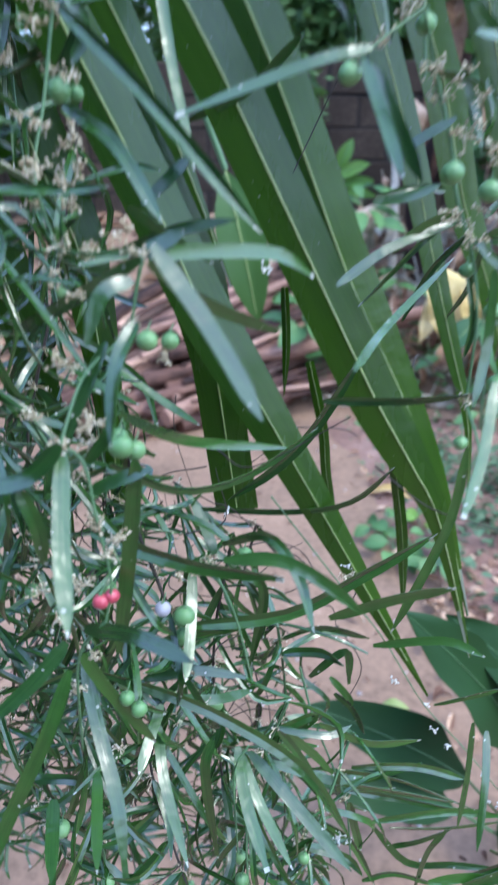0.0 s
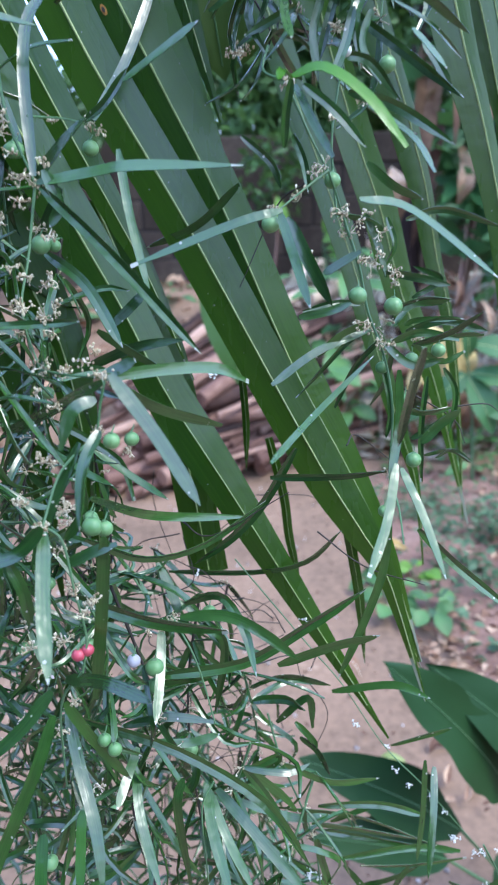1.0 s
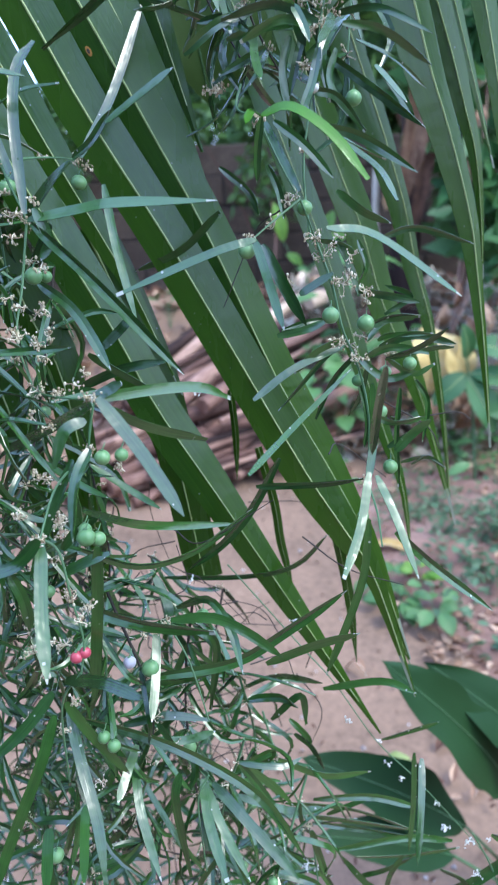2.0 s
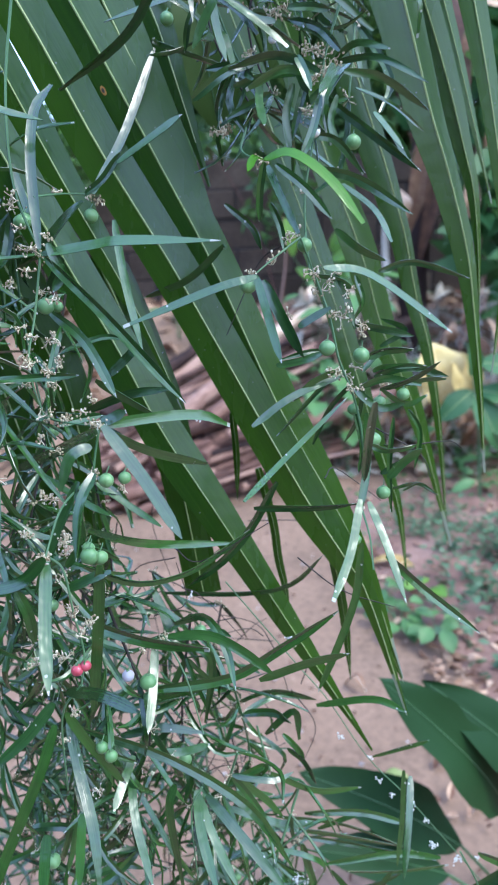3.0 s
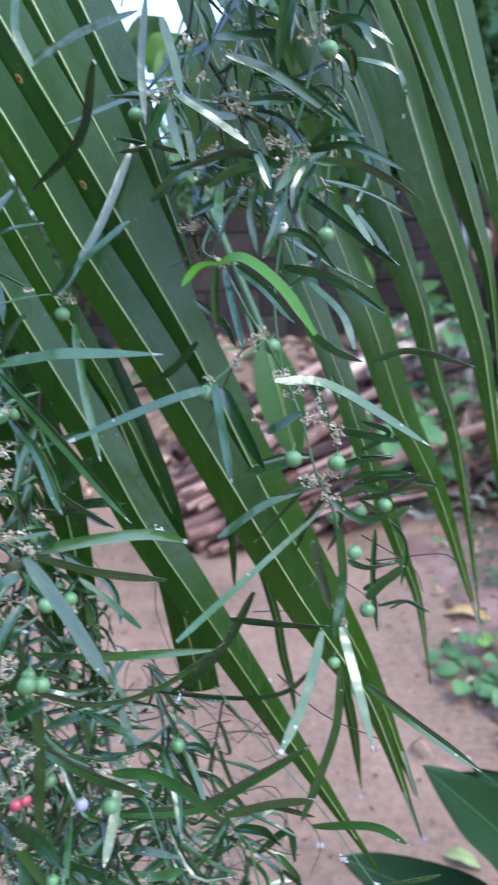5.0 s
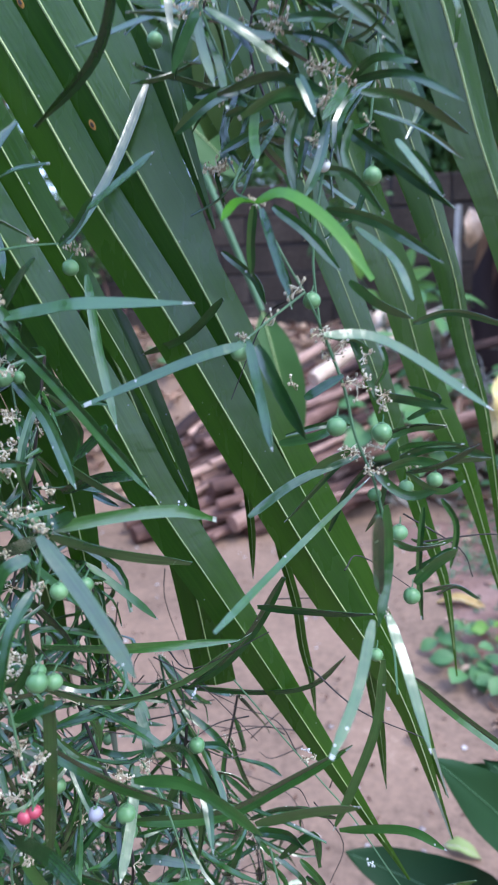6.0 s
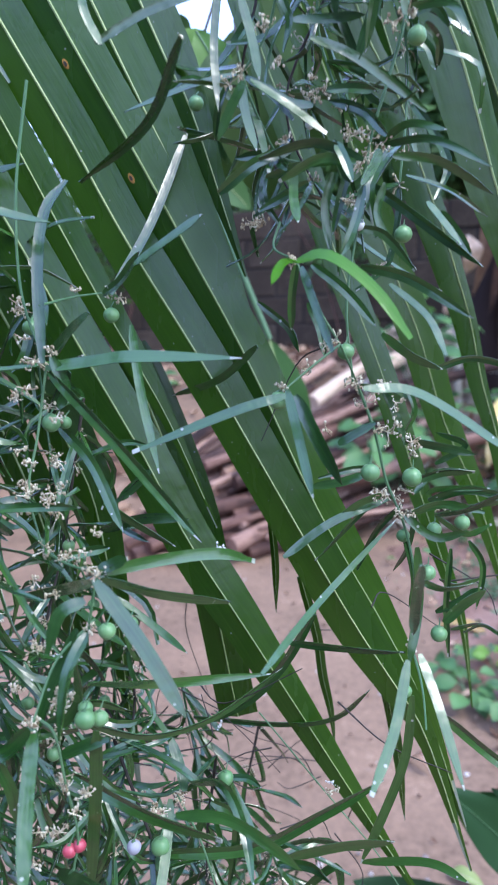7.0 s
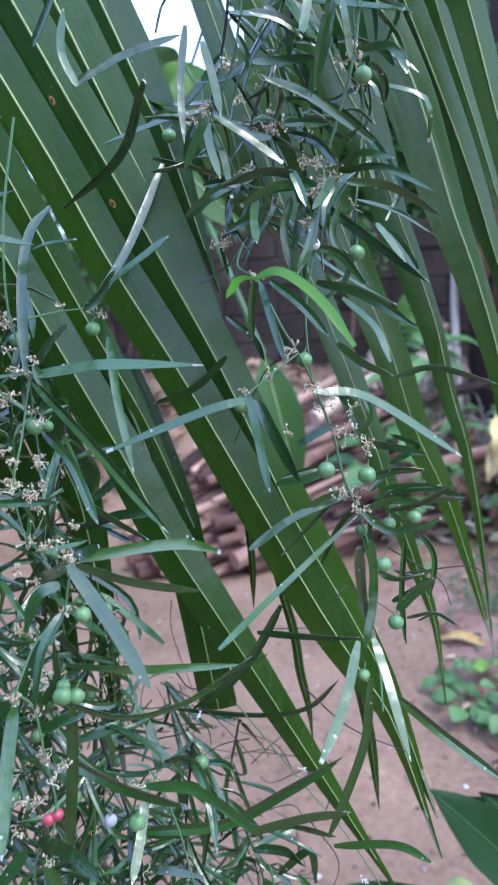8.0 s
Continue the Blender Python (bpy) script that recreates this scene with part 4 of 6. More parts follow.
def scar(leaf_ob, frond, height, out):
    """A small round dead spot with an orange rim on the blade."""
    co = [v.co + frond.location for v in leaf_ob.data.vertices]
    k = max(i for i in range(len(co) // 6 - 1) if co[i * 6 + 1].z >= height)
    u = (co[k * 6 + 1].z - height) / (co[k * 6 + 1].z - co[k * 6 + 7].z)
    a, q, b = (co[k * 6 + c].lerp(co[k * 6 + 6 + c], u) for c in range(3))
    ahead = co[k * 6 + 7] - co[k * 6 + 1]
    e = a if a.x < b.x else b
    n = ahead.cross(e - q).normalized()
    n = n if n.y < 0 else -n
    at = q.lerp(e, out)
    sd, up = (e - q).normalized(), ahead.normalized()
    ring, hole = [], []
    for (r, lift, verts) in ((0.0034, 0.0003, ring), (0.0017, 0.0009, hole)):
        for h in (-0.0008, lift):
            verts += [at + n * h + sd * (r * 0.55 * math.cos(t * 0.6283)) + up * (r * 1.05 * math.sin(t * 0.6283)) for t in range(10)]
    fc = [(i, (i + 1) % 10, 10 + (i + 1) % 10, 10 + i) for i in range(10)] + [tuple(range(10, 20))]
    part("scar", (ring, fc), RUST, frond, "small round orange-rimmed spot")
    part("scar", (hole, fc), TWIG, frond, "dark centre of the spot")


frond_a = thing("palm_frond", (-0.30, 0.47, 1.75), "drooping coconut palm frond with long dark green leaflets", "palm frond", "palm fronds")
frond_b = thing("palm_frond", (0.08, 0.62, 1.95), "drooping coconut palm frond with long dark green leaflets", "palm frond", "palm fronds")
leaflet(frond_a, 0.044, (0.05, -0.98, 0.12), [(-0.239, 0.487, 1.503), (-0.188, 0.470, 1.395), (-0.165, 0.467, 1.345), (-0.143, 0.463, 1.300), (-0.126, 0.460, 1.254), (-0.109, 0.457, 1.208), (-0.099, 0.453, 1.105), (-0.094, 0.450, 0.946)])
leaflet(frond_a, 0.040, (0.05, -0.98, 0.12), [(-0.272, 0.510, 1.438), (-0.226, 0.500, 1.327), (-0.196, 0.500, 1.252), (-0.174, 0.500, 1.179), (-0.158, 0.500, 1.086), (-0.149, 0.500, 0.970)])
leaflet(frond_a, 0.034, (0.06, -0.90, 0.36), [(-0.229, 0.438, 1.597), (-0.175, 0.428, 1.489), (-0.136, 0.428, 1.411), (-0.088, 0.429, 1.312), (-0.058, 0.429, 1.251), (-0.031, 0.429, 1.189), (0.008, 0.429, 1.119), (0.074, 0.430, 0.998), (0.139, 0.430, 0.880)], top=UPWARD, peak=0.68, taper=1.5)
leaflet(frond_a, 0.028, (0.05, -0.98, 0.12), [(-0.222, 0.445, 1.657), (-0.170, 0.436, 1.549), (-0.132, 0.436, 1.469), (-0.092, 0.437, 1.381), (-0.059, 0.437, 1.314), (-0.039, 0.438, 1.270), (-0.012, 0.438, 1.197)], peak=0.4, taper=1.2)
leaflet(frond_a, 0.036, (0.05, -0.98, 0.12), [(-0.209, 0.452, 1.684), (-0.153, 0.443, 1.577), (-0.124, 0.443, 1.521), (-0.094, 0.444, 1.463), (-0.063, 0.444, 1.399), (-0.019, 0.444, 1.320), (0.015, 0.445, 1.254), (0.078, 0.445, 1.131), (0.111, 0.445, 1.074), (0.137, 0.446, 1.025), (0.173, 0.446, 0.905)], peak=0.68, taper=1.5)
marked = leaflet(frond_a, 0.036, (0.05, -0.98, 0.12), [(-0.196, 0.461, 1.735), (-0.142, 0.451, 1.627), (-0.116, 0.451, 1.576), (-0.080, 0.451, 1.504), (-0.052, 0.452, 1.450), (-0.020, 0.452, 1.385), (0.013, 0.452, 1.317), (0.055, 0.452, 1.216), (0.079, 0.452, 1.166), (0.104, 0.453, 1.118), (0.137, 0.453, 1.045), (0.169, 0.453, 0.940)], peak=0.68, taper=1.5)
leaflet(frond_a, 0.040, (0.05, -0.98, 0.12), [(-0.158, 0.469, 1.734), (-0.110, 0.459, 1.624), (-0.084, 0.459, 1.565), (-0.054, 0.459, 1.496), (-0.033, 0.459, 1.449), (-0.001, 0.459, 1.376), (0.028, 0.459, 1.303)])
leaflet(frond_a, 0.040, (0.05, -0.98, 0.12), [(-0.119, 0.480, 1.724), (-0.074, 0.468, 1.613), (-0.054, 0.467, 1.565), (-0.030, 0.466, 1.507), (-0.016, 0.465, 1.476), (0.014, 0.464, 1.371)], top=UPWARD)
leaflet(frond_a, 0.042, (0.05, -0.98, 0.12), [(-0.080, 0.470, 1.324), (-0.054, 0.470, 1.250), (-0.030, 0.470, 1.159), (-0.011, 0.470, 1.020)], 1)
leaflet(frond_a, 0.009, (0.05, -0.98, 0.12), [(0.103, 0.475, 1.077), (0.117, 0.475, 0.998), (0.124, 0.475, 0.923)])
leaflet(frond_a, 0.011, (0.05, -0.98, 0.12), [(0.116, 0.470, 1.080), (0.145, 0.470, 1.003), (0.173, 0.470, 0.922)])
leaflet(frond_a, 0.008, (0.05, -0.98, 0.12), [(0.042, 0.500, 1.131), (0.054, 0.500, 1.078), (0.058, 0.500, 1.040), (0.064, 0.500, 1.007), (0.067, 0.500, 0.970)])
leaflet(frond_a, 0.006, (0.05, -0.98, 0.12), [(0.022, 0.480, 1.189), (0.024, 0.480, 1.150), (0.023, 0.480, 1.109)])
leaflet(frond_b, 0.042, (0.12, -0.95, 0.16), [(0.068, 0.506, 1.712), (0.123, 0.500, 1.589), (0.157, 0.503, 1.516), (0.173, 0.505, 1.469), (0.188, 0.507, 1.420), (0.204, 0.510, 1.377), (0.223, 0.513, 1.315), (0.232, 0.515, 1.266), (0.243, 0.517, 1.190), (0.252, 0.520, 1.114)], fold=-0.10, top=UPWARD, peak=0.12, taper=1.25, skew=0.25)
leaflet(frond_b, 0.027, (0.12, -0.95, 0.16), [(0.096, 0.525, 1.708), (0.149, 0.520, 1.584), (0.184, 0.523, 1.499), (0.206, 0.527, 1.441), (0.220, 0.530, 1.398), (0.231, 0.533, 1.363), (0.239, 0.537, 1.314), (0.244, 0.540, 1.262)], fold=-0.10, top=DOWNWARD, peak=0.15, taper=1.25)
leaflet(frond_b, 0.023, (0.12, -0.95, 0.16), [(0.133, 0.552, 1.725), (0.175, 0.550, 1.596), (0.188, 0.553, 1.556), (0.211, 0.555, 1.492), (0.235, 0.557, 1.417), (0.255, 0.560, 1.352)], fold=-0.10, top=DOWNWARD, peak=0.15, taper=1.25)
leaflet(frond_b, 0.026, (0.12, -0.95, 0.16), [(0.128, 0.474, 1.695), (0.183, 0.480, 1.575), (0.193, 0.483, 1.554), (0.209, 0.486, 1.500), (0.223, 0.489, 1.450), (0.236, 0.491, 1.394), (0.247, 0.494, 1.334), (0.249, 0.497, 1.276), (0.246, 0.500, 1.210)], fold=-0.10, top=DOWNWARD, peak=0.15, taper=1.25)
leaflet(frond_b, 0.036, (0.12, -0.95, 0.16), [(0.207, 0.581, 1.741), (0.262, 0.580, 1.591), (0.286, 0.584, 1.526), (0.302, 0.588, 1.442), (0.318, 0.592, 1.361), (0.332, 0.596, 1.262), (0.346, 0.600, 1.184)], fold=-0.10, top=(0.12, -0.78, 0.55), peak=0.10, taper=1.15)
leaflet(frond_b, 0.032, (0.12, -0.95, 0.16), [(0.027, 0.604, 1.739), (0.088, 0.600, 1.591), (0.105, 0.602, 1.548), (0.128, 0.604, 1.505), (0.138, 0.605, 1.475), (0.152, 0.607, 1.436), (0.167, 0.609, 1.396), (0.179, 0.611, 1.359), (0.190, 0.613, 1.324), (0.203, 0.615, 1.265), (0.219, 0.616, 1.209), (0.235, 0.618, 1.110), (0.247, 0.622, 0.998)], fold=-0.05, top=SKYWARD, peak=0.3, taper=1.7, skew=0.4)
leaflet(frond_b, 0.033, (0.12, -0.95, 0.16), [(-0.040, 0.583, 1.764), (0.029, 0.580, 1.620), (0.048, 0.582, 1.580), (0.073, 0.584, 1.515), (0.089, 0.586, 1.471), (0.104, 0.588, 1.423), (0.125, 0.590, 1.363), (0.145, 0.592, 1.312), (0.167, 0.594, 1.237), (0.196, 0.596, 1.170), (0.217, 0.598, 1.105), (0.246, 0.600, 1.000)], fold=-0.05, top=SKYWARD, peak=0.62, taper=1.5)
leaflet(frond_b, 0.025, (0.12, -0.95, 0.16), [(-0.044, 0.585, 1.742), (0.005, 0.570, 1.589), (0.025, 0.568, 1.527), (0.040, 0.566, 1.487), (0.055, 0.564, 1.443), (0.075, 0.562, 1.385), (0.095, 0.560, 1.331), (0.118, 0.558, 1.266), (0.141, 0.556, 1.189), (0.163, 0.554, 1.119), (0.180, 0.552, 1.064), (0.190, 0.550, 0.981)], fold=-0.05, top=SKYWARD)
leaflet(frond_b, 0.030, (0.12, -0.95, 0.16), [(0.027, 0.670, 1.806), (0.087, 0.660, 1.658), (0.111, 0.660, 1.599), (0.131, 0.660, 1.539), (0.151, 0.660, 1.477), (0.171, 0.660, 1.408)], fold=-0.10, top=UPWARD)
scar(marked, frond_a, 1.515, 0.58)
scar(marked, frond_a, 1.443, 0.58)
part("rachis", tube([(-0.333, 0.534, 1.323), (-0.272, 0.520, 1.438), (-0.119, 0.490, 1.724), (-0.073, 0.483, 1.810)], 0.007, 0.004, 24, 8, 0.04, 3), STEM, frond_a)
part("rachis", tube([(-0.144, 0.618, 1.760), (-0.044, 0.588, 1.748), (0.027, 0.555, 1.735), (0.096, 0.523, 1.712), (0.160, 0.500, 1.700), (0.230, 0.490, 1.690)], 0.007, 0.004, 24, 8, 0.04, 3), STEM, frond_b)
for root, top_end in (((0.027, 0.555, 1.735), (0.027, 0.604, 1.739)), ((-0.044, 0.588, 1.748), (0.027, 0.670, 1.806)), ((0.085, 0.528, 1.716), (0.133, 0.552, 1.725)), ((0.120, 0.515, 1.706), (0.128, 0.474, 1.695)), ((0.160, 0.500, 1.700), (0.207, 0.581, 1.741))):
    part("leaflet_base", tube([root, Vector(root).lerp(Vector(top_end), 0.5) + V(0, 0, 0.006), top_end], 0.003, 0.002, 6, 6), STEM, frond_b)


# ---- asparagus vines ----
TONE = {"mid": V(0, -1, 0.30), "pale": V(0.27, -0.75, 0.62), "dark": V(0, -0.95, -0.25), "bright": V(0.16, -0.85, 0.45)}
leaf_count = 0


def leaf(vine, width, face, *pts):
    """One narrow sickle leaf through the points given, from its node to its tip."""
    global leaf_count
    leaf_count += 1
    rg = random.Random(leaf_count * 7)
    nrm = TONE[face] + V(rg.uniform(-1, 1), 0, rg.uniform(-0.4, 0.4)) * (0.06 if face in ("pale", "bright") else 0.32)
    mat = YOUNG if face == "bright" else FERN
    d = blade(pts, width, nrm, 12, rg.uniform(0.02, 0.05) if face in ("pale", "bright") else rg.uniform(0.05, 0.2), 0.00035, rg.uniform(0.6, 0.78), rg.choice((0.0, 0.0, 0.5)), rg.uniform(-1, 1) * (0.25 if face in ("pale", "bright") else 0.9), 0.45)
    return part("leaf", d, mat, vine, "bright fresh green leaf" if face == "bright" else "")


def sprig(vine, at, size, seed, n=10, mat=None):
    """A tuft of short dry flower stalks at a node."""
    rg = random.Random(seed)
    sets = []
    a = Vector(at)
    for i in range(n):
        d = V(rg.gauss(0, 1), rg.gauss(0, 0.7), rg.gauss(0, 0.8)).normalized() * size * rg.uniform(0.4, 1.0)
        sets.append(tube([a, a + d * 0.5 + V(rg.gauss(0, 1), 0, rg.gauss(0, 1)) * size * 0.10, a + d], 0.0004, 0.00025, 4, 4, 0.3, i))
        for k in range(rg.choice((1, 1, 2, 3))):
            sets.append(ball(a + d + V(rg.gauss(0, 1), rg.gauss(0, 1), rg.gauss(0, 1)) * 0.0009, rg.uniform(0.0004, 0.0008), 0.3, rg.uniform(0.7, 1.9), 4, 5, i + k))
    return part("flower_sprig", join(*sets), mat or FLOWER, vine, "tiny dried cream flowers")


def berry(vine, at, r, seed, mat=BERRY, label="round green berry"):
    b = part("berry", ball(at, r, 0.035, 0.96, 10, 16, seed), mat, vine, label)
    a = Vector(at)
    part("calyx", join(tube([a + V(0, 0, r * 0.9), a + V(0.0008, 0.002, r * 1.3), a + V(0.001, 0.005, r * 1.6)], 0.00045, 0.0003, 4, 5), ball(a + V(0, 0, r * 0.95), r * 0.3, 0.3, 0.35, 4, 8, seed)), STEM, b)
    return b


def stem(vine, r, *pts):
    return part("stem", tube(pts, r, r * 0.7, 4 * len(pts), 6, 0.05, len(pts)), STEM, vine)


VINE = "asparagus vine with narrow sickle leaves, berries and dry flowers"
v_left = thing("asparagus_vine", (-0.10, 0.36, 1.55), VINE, "vine", "asparagus vines")
v_mid = thing("asparagus_vine", (-0.06, 0.27, 1.25), VINE, "vine", "asparagus vines")
v_low = thing("asparagus_vine", (0.0, 0.30, 1.12), VINE, "vine", "asparagus vines")
v_right = thing("asparagus_vine", (0.11, 0.36, 1.33), VINE, "vine", "asparagus vines")
v_top = thing("asparagus_vine", (0.10, 0.38, 1.55), VINE, "vine", "asparagus vines")
leaf(v_top, 0.0052, "dark", (0.014, 0.298, 1.472), (-0.019, 0.354, 1.450), (-0.078, 0.410, 1.432))
leaf(v_left, 0.0060, "pale", (-0.033, 0.357, 1.381), (-0.011, 0.346, 1.392), (0.011, 0.335, 1.403))
leaf(v_left, 0.0060, "pale", (-0.055, 0.379, 1.365), (-0.039, 0.425, 1.408), (-0.019, 0.470, 1.473))
leaf(v_left, 0.0069, "pale", (-0.075, 0.322, 1.330), (-0.044, 0.316, 1.334), (-0.022, 0.310, 1.336), (0.032, 0.304, 1.334))
leaf(v_mid, 0.0069, "pale", (-0.029, 0.245, 1.246), (-0.009, 0.241, 1.217), (0.009, 0.237, 1.185))
leaf(v_mid, 0.0060, "mid", (-0.036, 0.266, 1.240), (-0.011, 0.284, 1.239), (0.015, 0.302, 1.235), (0.031, 0.320, 1.223))
leaf(v_mid, 0.0060, "mid", (-0.034, 0.266, 1.237), (-0.014, 0.295, 1.215), (0.015, 0.323, 1.197))
leaf(v_mid, 0.0060, "pale", (-0.037, 0.268, 1.240), (-0.029, 0.267, 1.244), (-0.021, 0.265, 1.248))
leaf(v_mid, 0.0052, "mid", (-0.070, 0.301, 1.232), (-0.058, 0.305, 1.234), (-0.045, 0.309, 1.235))
leaf(v_mid, 0.0060, "mid", (-0.069, 0.360, 1.225), (-0.035, 0.339, 1.240), (-0.003, 0.317, 1.248))
leaf(v_mid, 0.0060, "mid", (-0.035, 0.256, 1.240), (-0.074, 0.294, 1.216), (-0.116, 0.332, 1.192))
leaf(v_mid, 0.0060, "pale", (-0.038, 0.252, 1.233), (-0.048, 0.246, 1.229), (-0.054, 0.241, 1.212))
leaf(v_mid, 0.0060, "mid", (-0.037, 0.248, 1.219), (-0.042, 0.233, 1.206), (-0.043, 0.219, 1.182))
leaf(v_mid, 0.0060, "mid", (-0.053, 0.280, 1.172), (-0.030, 0.342, 1.133), (0.028, 0.403, 1.103))
leaf(v_mid, 0.0052, "dark", (-0.059, 0.282, 1.147), (-0.033, 0.308, 1.121), (-0.000, 0.335, 1.116), (0.039, 0.362, 1.133))
leaf(v_mid, 0.0052, "dark", (-0.041, 0.441, 1.039), (0.027, 0.432, 1.042), (0.068, 0.423, 1.055), (0.094, 0.414, 1.085))
leaf(v_low, 0.0069, "mid", (-0.074, 0.293, 1.105), (-0.028, 0.272, 1.102), (0.018, 0.250, 1.109))
leaf(v_low, 0.0069, "pale", (-0.071, 0.256, 1.077), (-0.043, 0.235, 1.090), (-0.017, 0.215, 1.094))
leaf(v_low, 0.0069, "mid", (-0.033, 0.314, 1.034), (0.022, 0.314, 1.043), (0.060, 0.314, 1.067), (0.098, 0.313, 1.095))
leaf(v_low, 0.0060, "mid", (0.044, 0.302, 1.050), (0.076, 0.293, 1.069), (0.102, 0.284, 1.082))
leaf(v_low, 0.0052, "mid", (-0.012, 0.312, 1.088), (0.011, 0.292, 1.105), (0.025, 0.271, 1.097), (0.032, 0.251, 1.080))
leaf(v_low, 0.0060, "mid", (-0.008, 0.264, 1.109), (0.016, 0.263, 1.110), (0.035, 0.261, 1.101), (0.055, 0.260, 1.084))
leaf(v_low, 0.0069, "mid", (-0.043, 0.260, 1.159), (-0.049, 0.262, 1.114), (-0.058, 0.263, 1.058))
leaf(v_right, 0.0054, "pale", (0.118, 0.322, 1.169), (0.126, 0.299, 1.150), (0.135, 0.276, 1.122))
leaf(v_right, 0.0052, "pale", (0.109, 0.292, 1.183), (0.101, 0.270, 1.159), (0.089, 0.248, 1.140))
leaf(v_right, 0.0060, "mid", (0.132, 0.332, 1.125), (0.160, 0.340, 1.094), (0.203, 0.347, 1.054))
leaf(v_right, 0.0055, "dark", (0.116, 0.340, 1.131), (0.112, 0.340, 1.089), (0.098, 0.340, 1.045), (0.085, 0.340, 1.011))
leaf(v_right, 0.0052, "mid", (0.110, 0.246, 1.254), (0.111, 0.277, 1.223), (0.113, 0.309, 1.187))
leaf(v_right, 0.0052, "dark", (0.042, 0.370, 1.146), (0.084, 0.352, 1.153), (0.111, 0.333, 1.163))
leaf(v_right, 0.0060, "dark", (0.059, 0.370, 1.166), (0.038, 0.375, 1.127), (0.016, 0.380, 1.099), (-0.014, 0.390, 1.072))
leaf(v_right, 0.0036, "pale", (0.042, 0.246, 1.202), (0.066, 0.318, 1.202), (0.111, 0.389, 1.222))
leaf(v_right, 0.0049, "mid", (0.044, 0.344, 1.215), (0.072, 0.356, 1.232), (0.108, 0.368, 1.243))
leaf(v_right, 0.0052, "pale", (0.089, 0.309, 1.317), (0.118, 0.321, 1.311), (0.169, 0.333, 1.274))
leaf(v_right, 0.0052, "dark", (0.142, 0.460, 1.304), (0.169, 0.460, 1.310), (0.212, 0.460, 1.296))
leaf(v_top, 0.0058, "bright", (0.057, 0.342, 1.378), (0.073, 0.330, 1.380), (0.094, 0.319, 1.364), (0.111, 0.307, 1.340))
leaf(v_top, 0.0043, "mid", (0.057, 0.336, 1.376), (0.054, 0.340, 1.360), (0.053, 0.344, 1.343))
leaf(v_top, 0.0043, "mid", (0.059, 0.348, 1.375), (0.067, 0.324, 1.355), (0.075, 0.301, 1.336))
leaf(v_top, 0.0050, "dark", (0.064, 0.355, 1.376), (0.081, 0.351, 1.362), (0.097, 0.346, 1.343))
leaf(v_top, 0.0043, "pale", (0.105, 0.365, 1.364), (0.123, 0.347, 1.347), (0.130, 0.328, 1.329))
leaf(v_top, 0.0043, "bright", (0.057, 0.344, 1.378), (0.052, 0.316, 1.377), (0.049, 0.288, 1.368))
leaf(v_right, 0.0052, "pale", (0.051, 0.317, 1.313), (0.026, 0.312, 1.307), (-0.027, 0.306, 1.288))
leaf(v_right, 0.0052, "mid", (0.050, 0.340, 1.312), (0.057, 0.320, 1.289), (0.064, 0.300, 1.265))
leaf(v_right, 0.0070, "mid", (0.054, 0.340, 1.309), (0.065, 0.335, 1.287), (0.078, 0.330, 1.262))
leaf(v_right, 0.0052, "dark", (0.027, 0.405, 1.329), (-0.003, 0.433, 1.305), (-0.043, 0.460, 1.290))
leaf(v_top, 0.0043, "dark", (0.104, 0.414, 1.443), (0.118, 0.405, 1.450), (0.138, 0.397, 1.444))
leaf(v_top, 0.0043, "dark", (0.105, 0.411, 1.441), (0.131, 0.400, 1.440), (0.161, 0.388, 1.422))
leaf(v_top, 0.0050, "dark", (0.109, 0.399, 1.433), (0.136, 0.411, 1.430), (0.169, 0.424, 1.411))
leaf(v_top, 0.0058, "dark", (0.093, 0.406, 1.422), (0.124, 0.393, 1.397), (0.156, 0.380, 1.370))
leaf(v_top, 0.0029, "mid", (0.115, 0.382, 1.420), (0.142, 0.407, 1.413), (0.168, 0.433, 1.399))
leaf(v_left, 0.0060, "mid", (-0.075, 0.319, 1.333), (-0.080, 0.338, 1.381), (-0.080, 0.357, 1.412), (-0.073, 0.375, 1.429))
leaf(v_left, 0.0069, "mid", (-0.080, 0.339, 1.333), (-0.060, 0.325, 1.349), (-0.044, 0.311, 1.358))
leaf(v_left, 0.0060, "dark", (-0.073, 0.321, 1.328), (-0.038, 0.308, 1.295), (0.008, 0.295, 1.244))
leaf(v_left, 0.0060, "mid", (-0.082, 0.346, 1.294), (-0.055, 0.322, 1.278), (-0.033, 0.298, 1.248))
leaf(v_left, 0.0060, "pale", (-0.025, 0.328, 1.272), (-0.036, 0.330, 1.262), (-0.047, 0.332, 1.253))
leaf(v_left, 0.0052, "mid", (-0.039, 0.362, 1.348), (-0.033, 0.350, 1.310), (-0.023, 0.338, 1.267))
leaf(v_left, 0.0060, "pale", (-0.064, 0.327, 1.327), (-0.075, 0.333, 1.312), (-0.084, 0.340, 1.301))
leaf(v_top, 0.0043, "pale", (0.024, 0.400, 1.482), (-0.000, 0.390, 1.476), (-0.038, 0.380, 1.463))
leaf(v_top, 0.0043, "pale", (0.019, 0.380, 1.523), (0.016, 0.370, 1.489), (0.018, 0.360, 1.455))
leaf(v_top, 0.0043, "pale", (0.023, 0.410, 1.483), (0.035, 0.390, 1.453), (0.042, 0.370, 1.425))
leaf(v_top, 0.0043, "mid", (0.028, 0.400, 1.480), (0.043, 0.390, 1.468), (0.055, 0.380, 1.452))
leaf(v_top, 0.0043, "mid", (0.021, 0.400, 1.482), (0.011, 0.405, 1.466), (0.007, 0.410, 1.450))
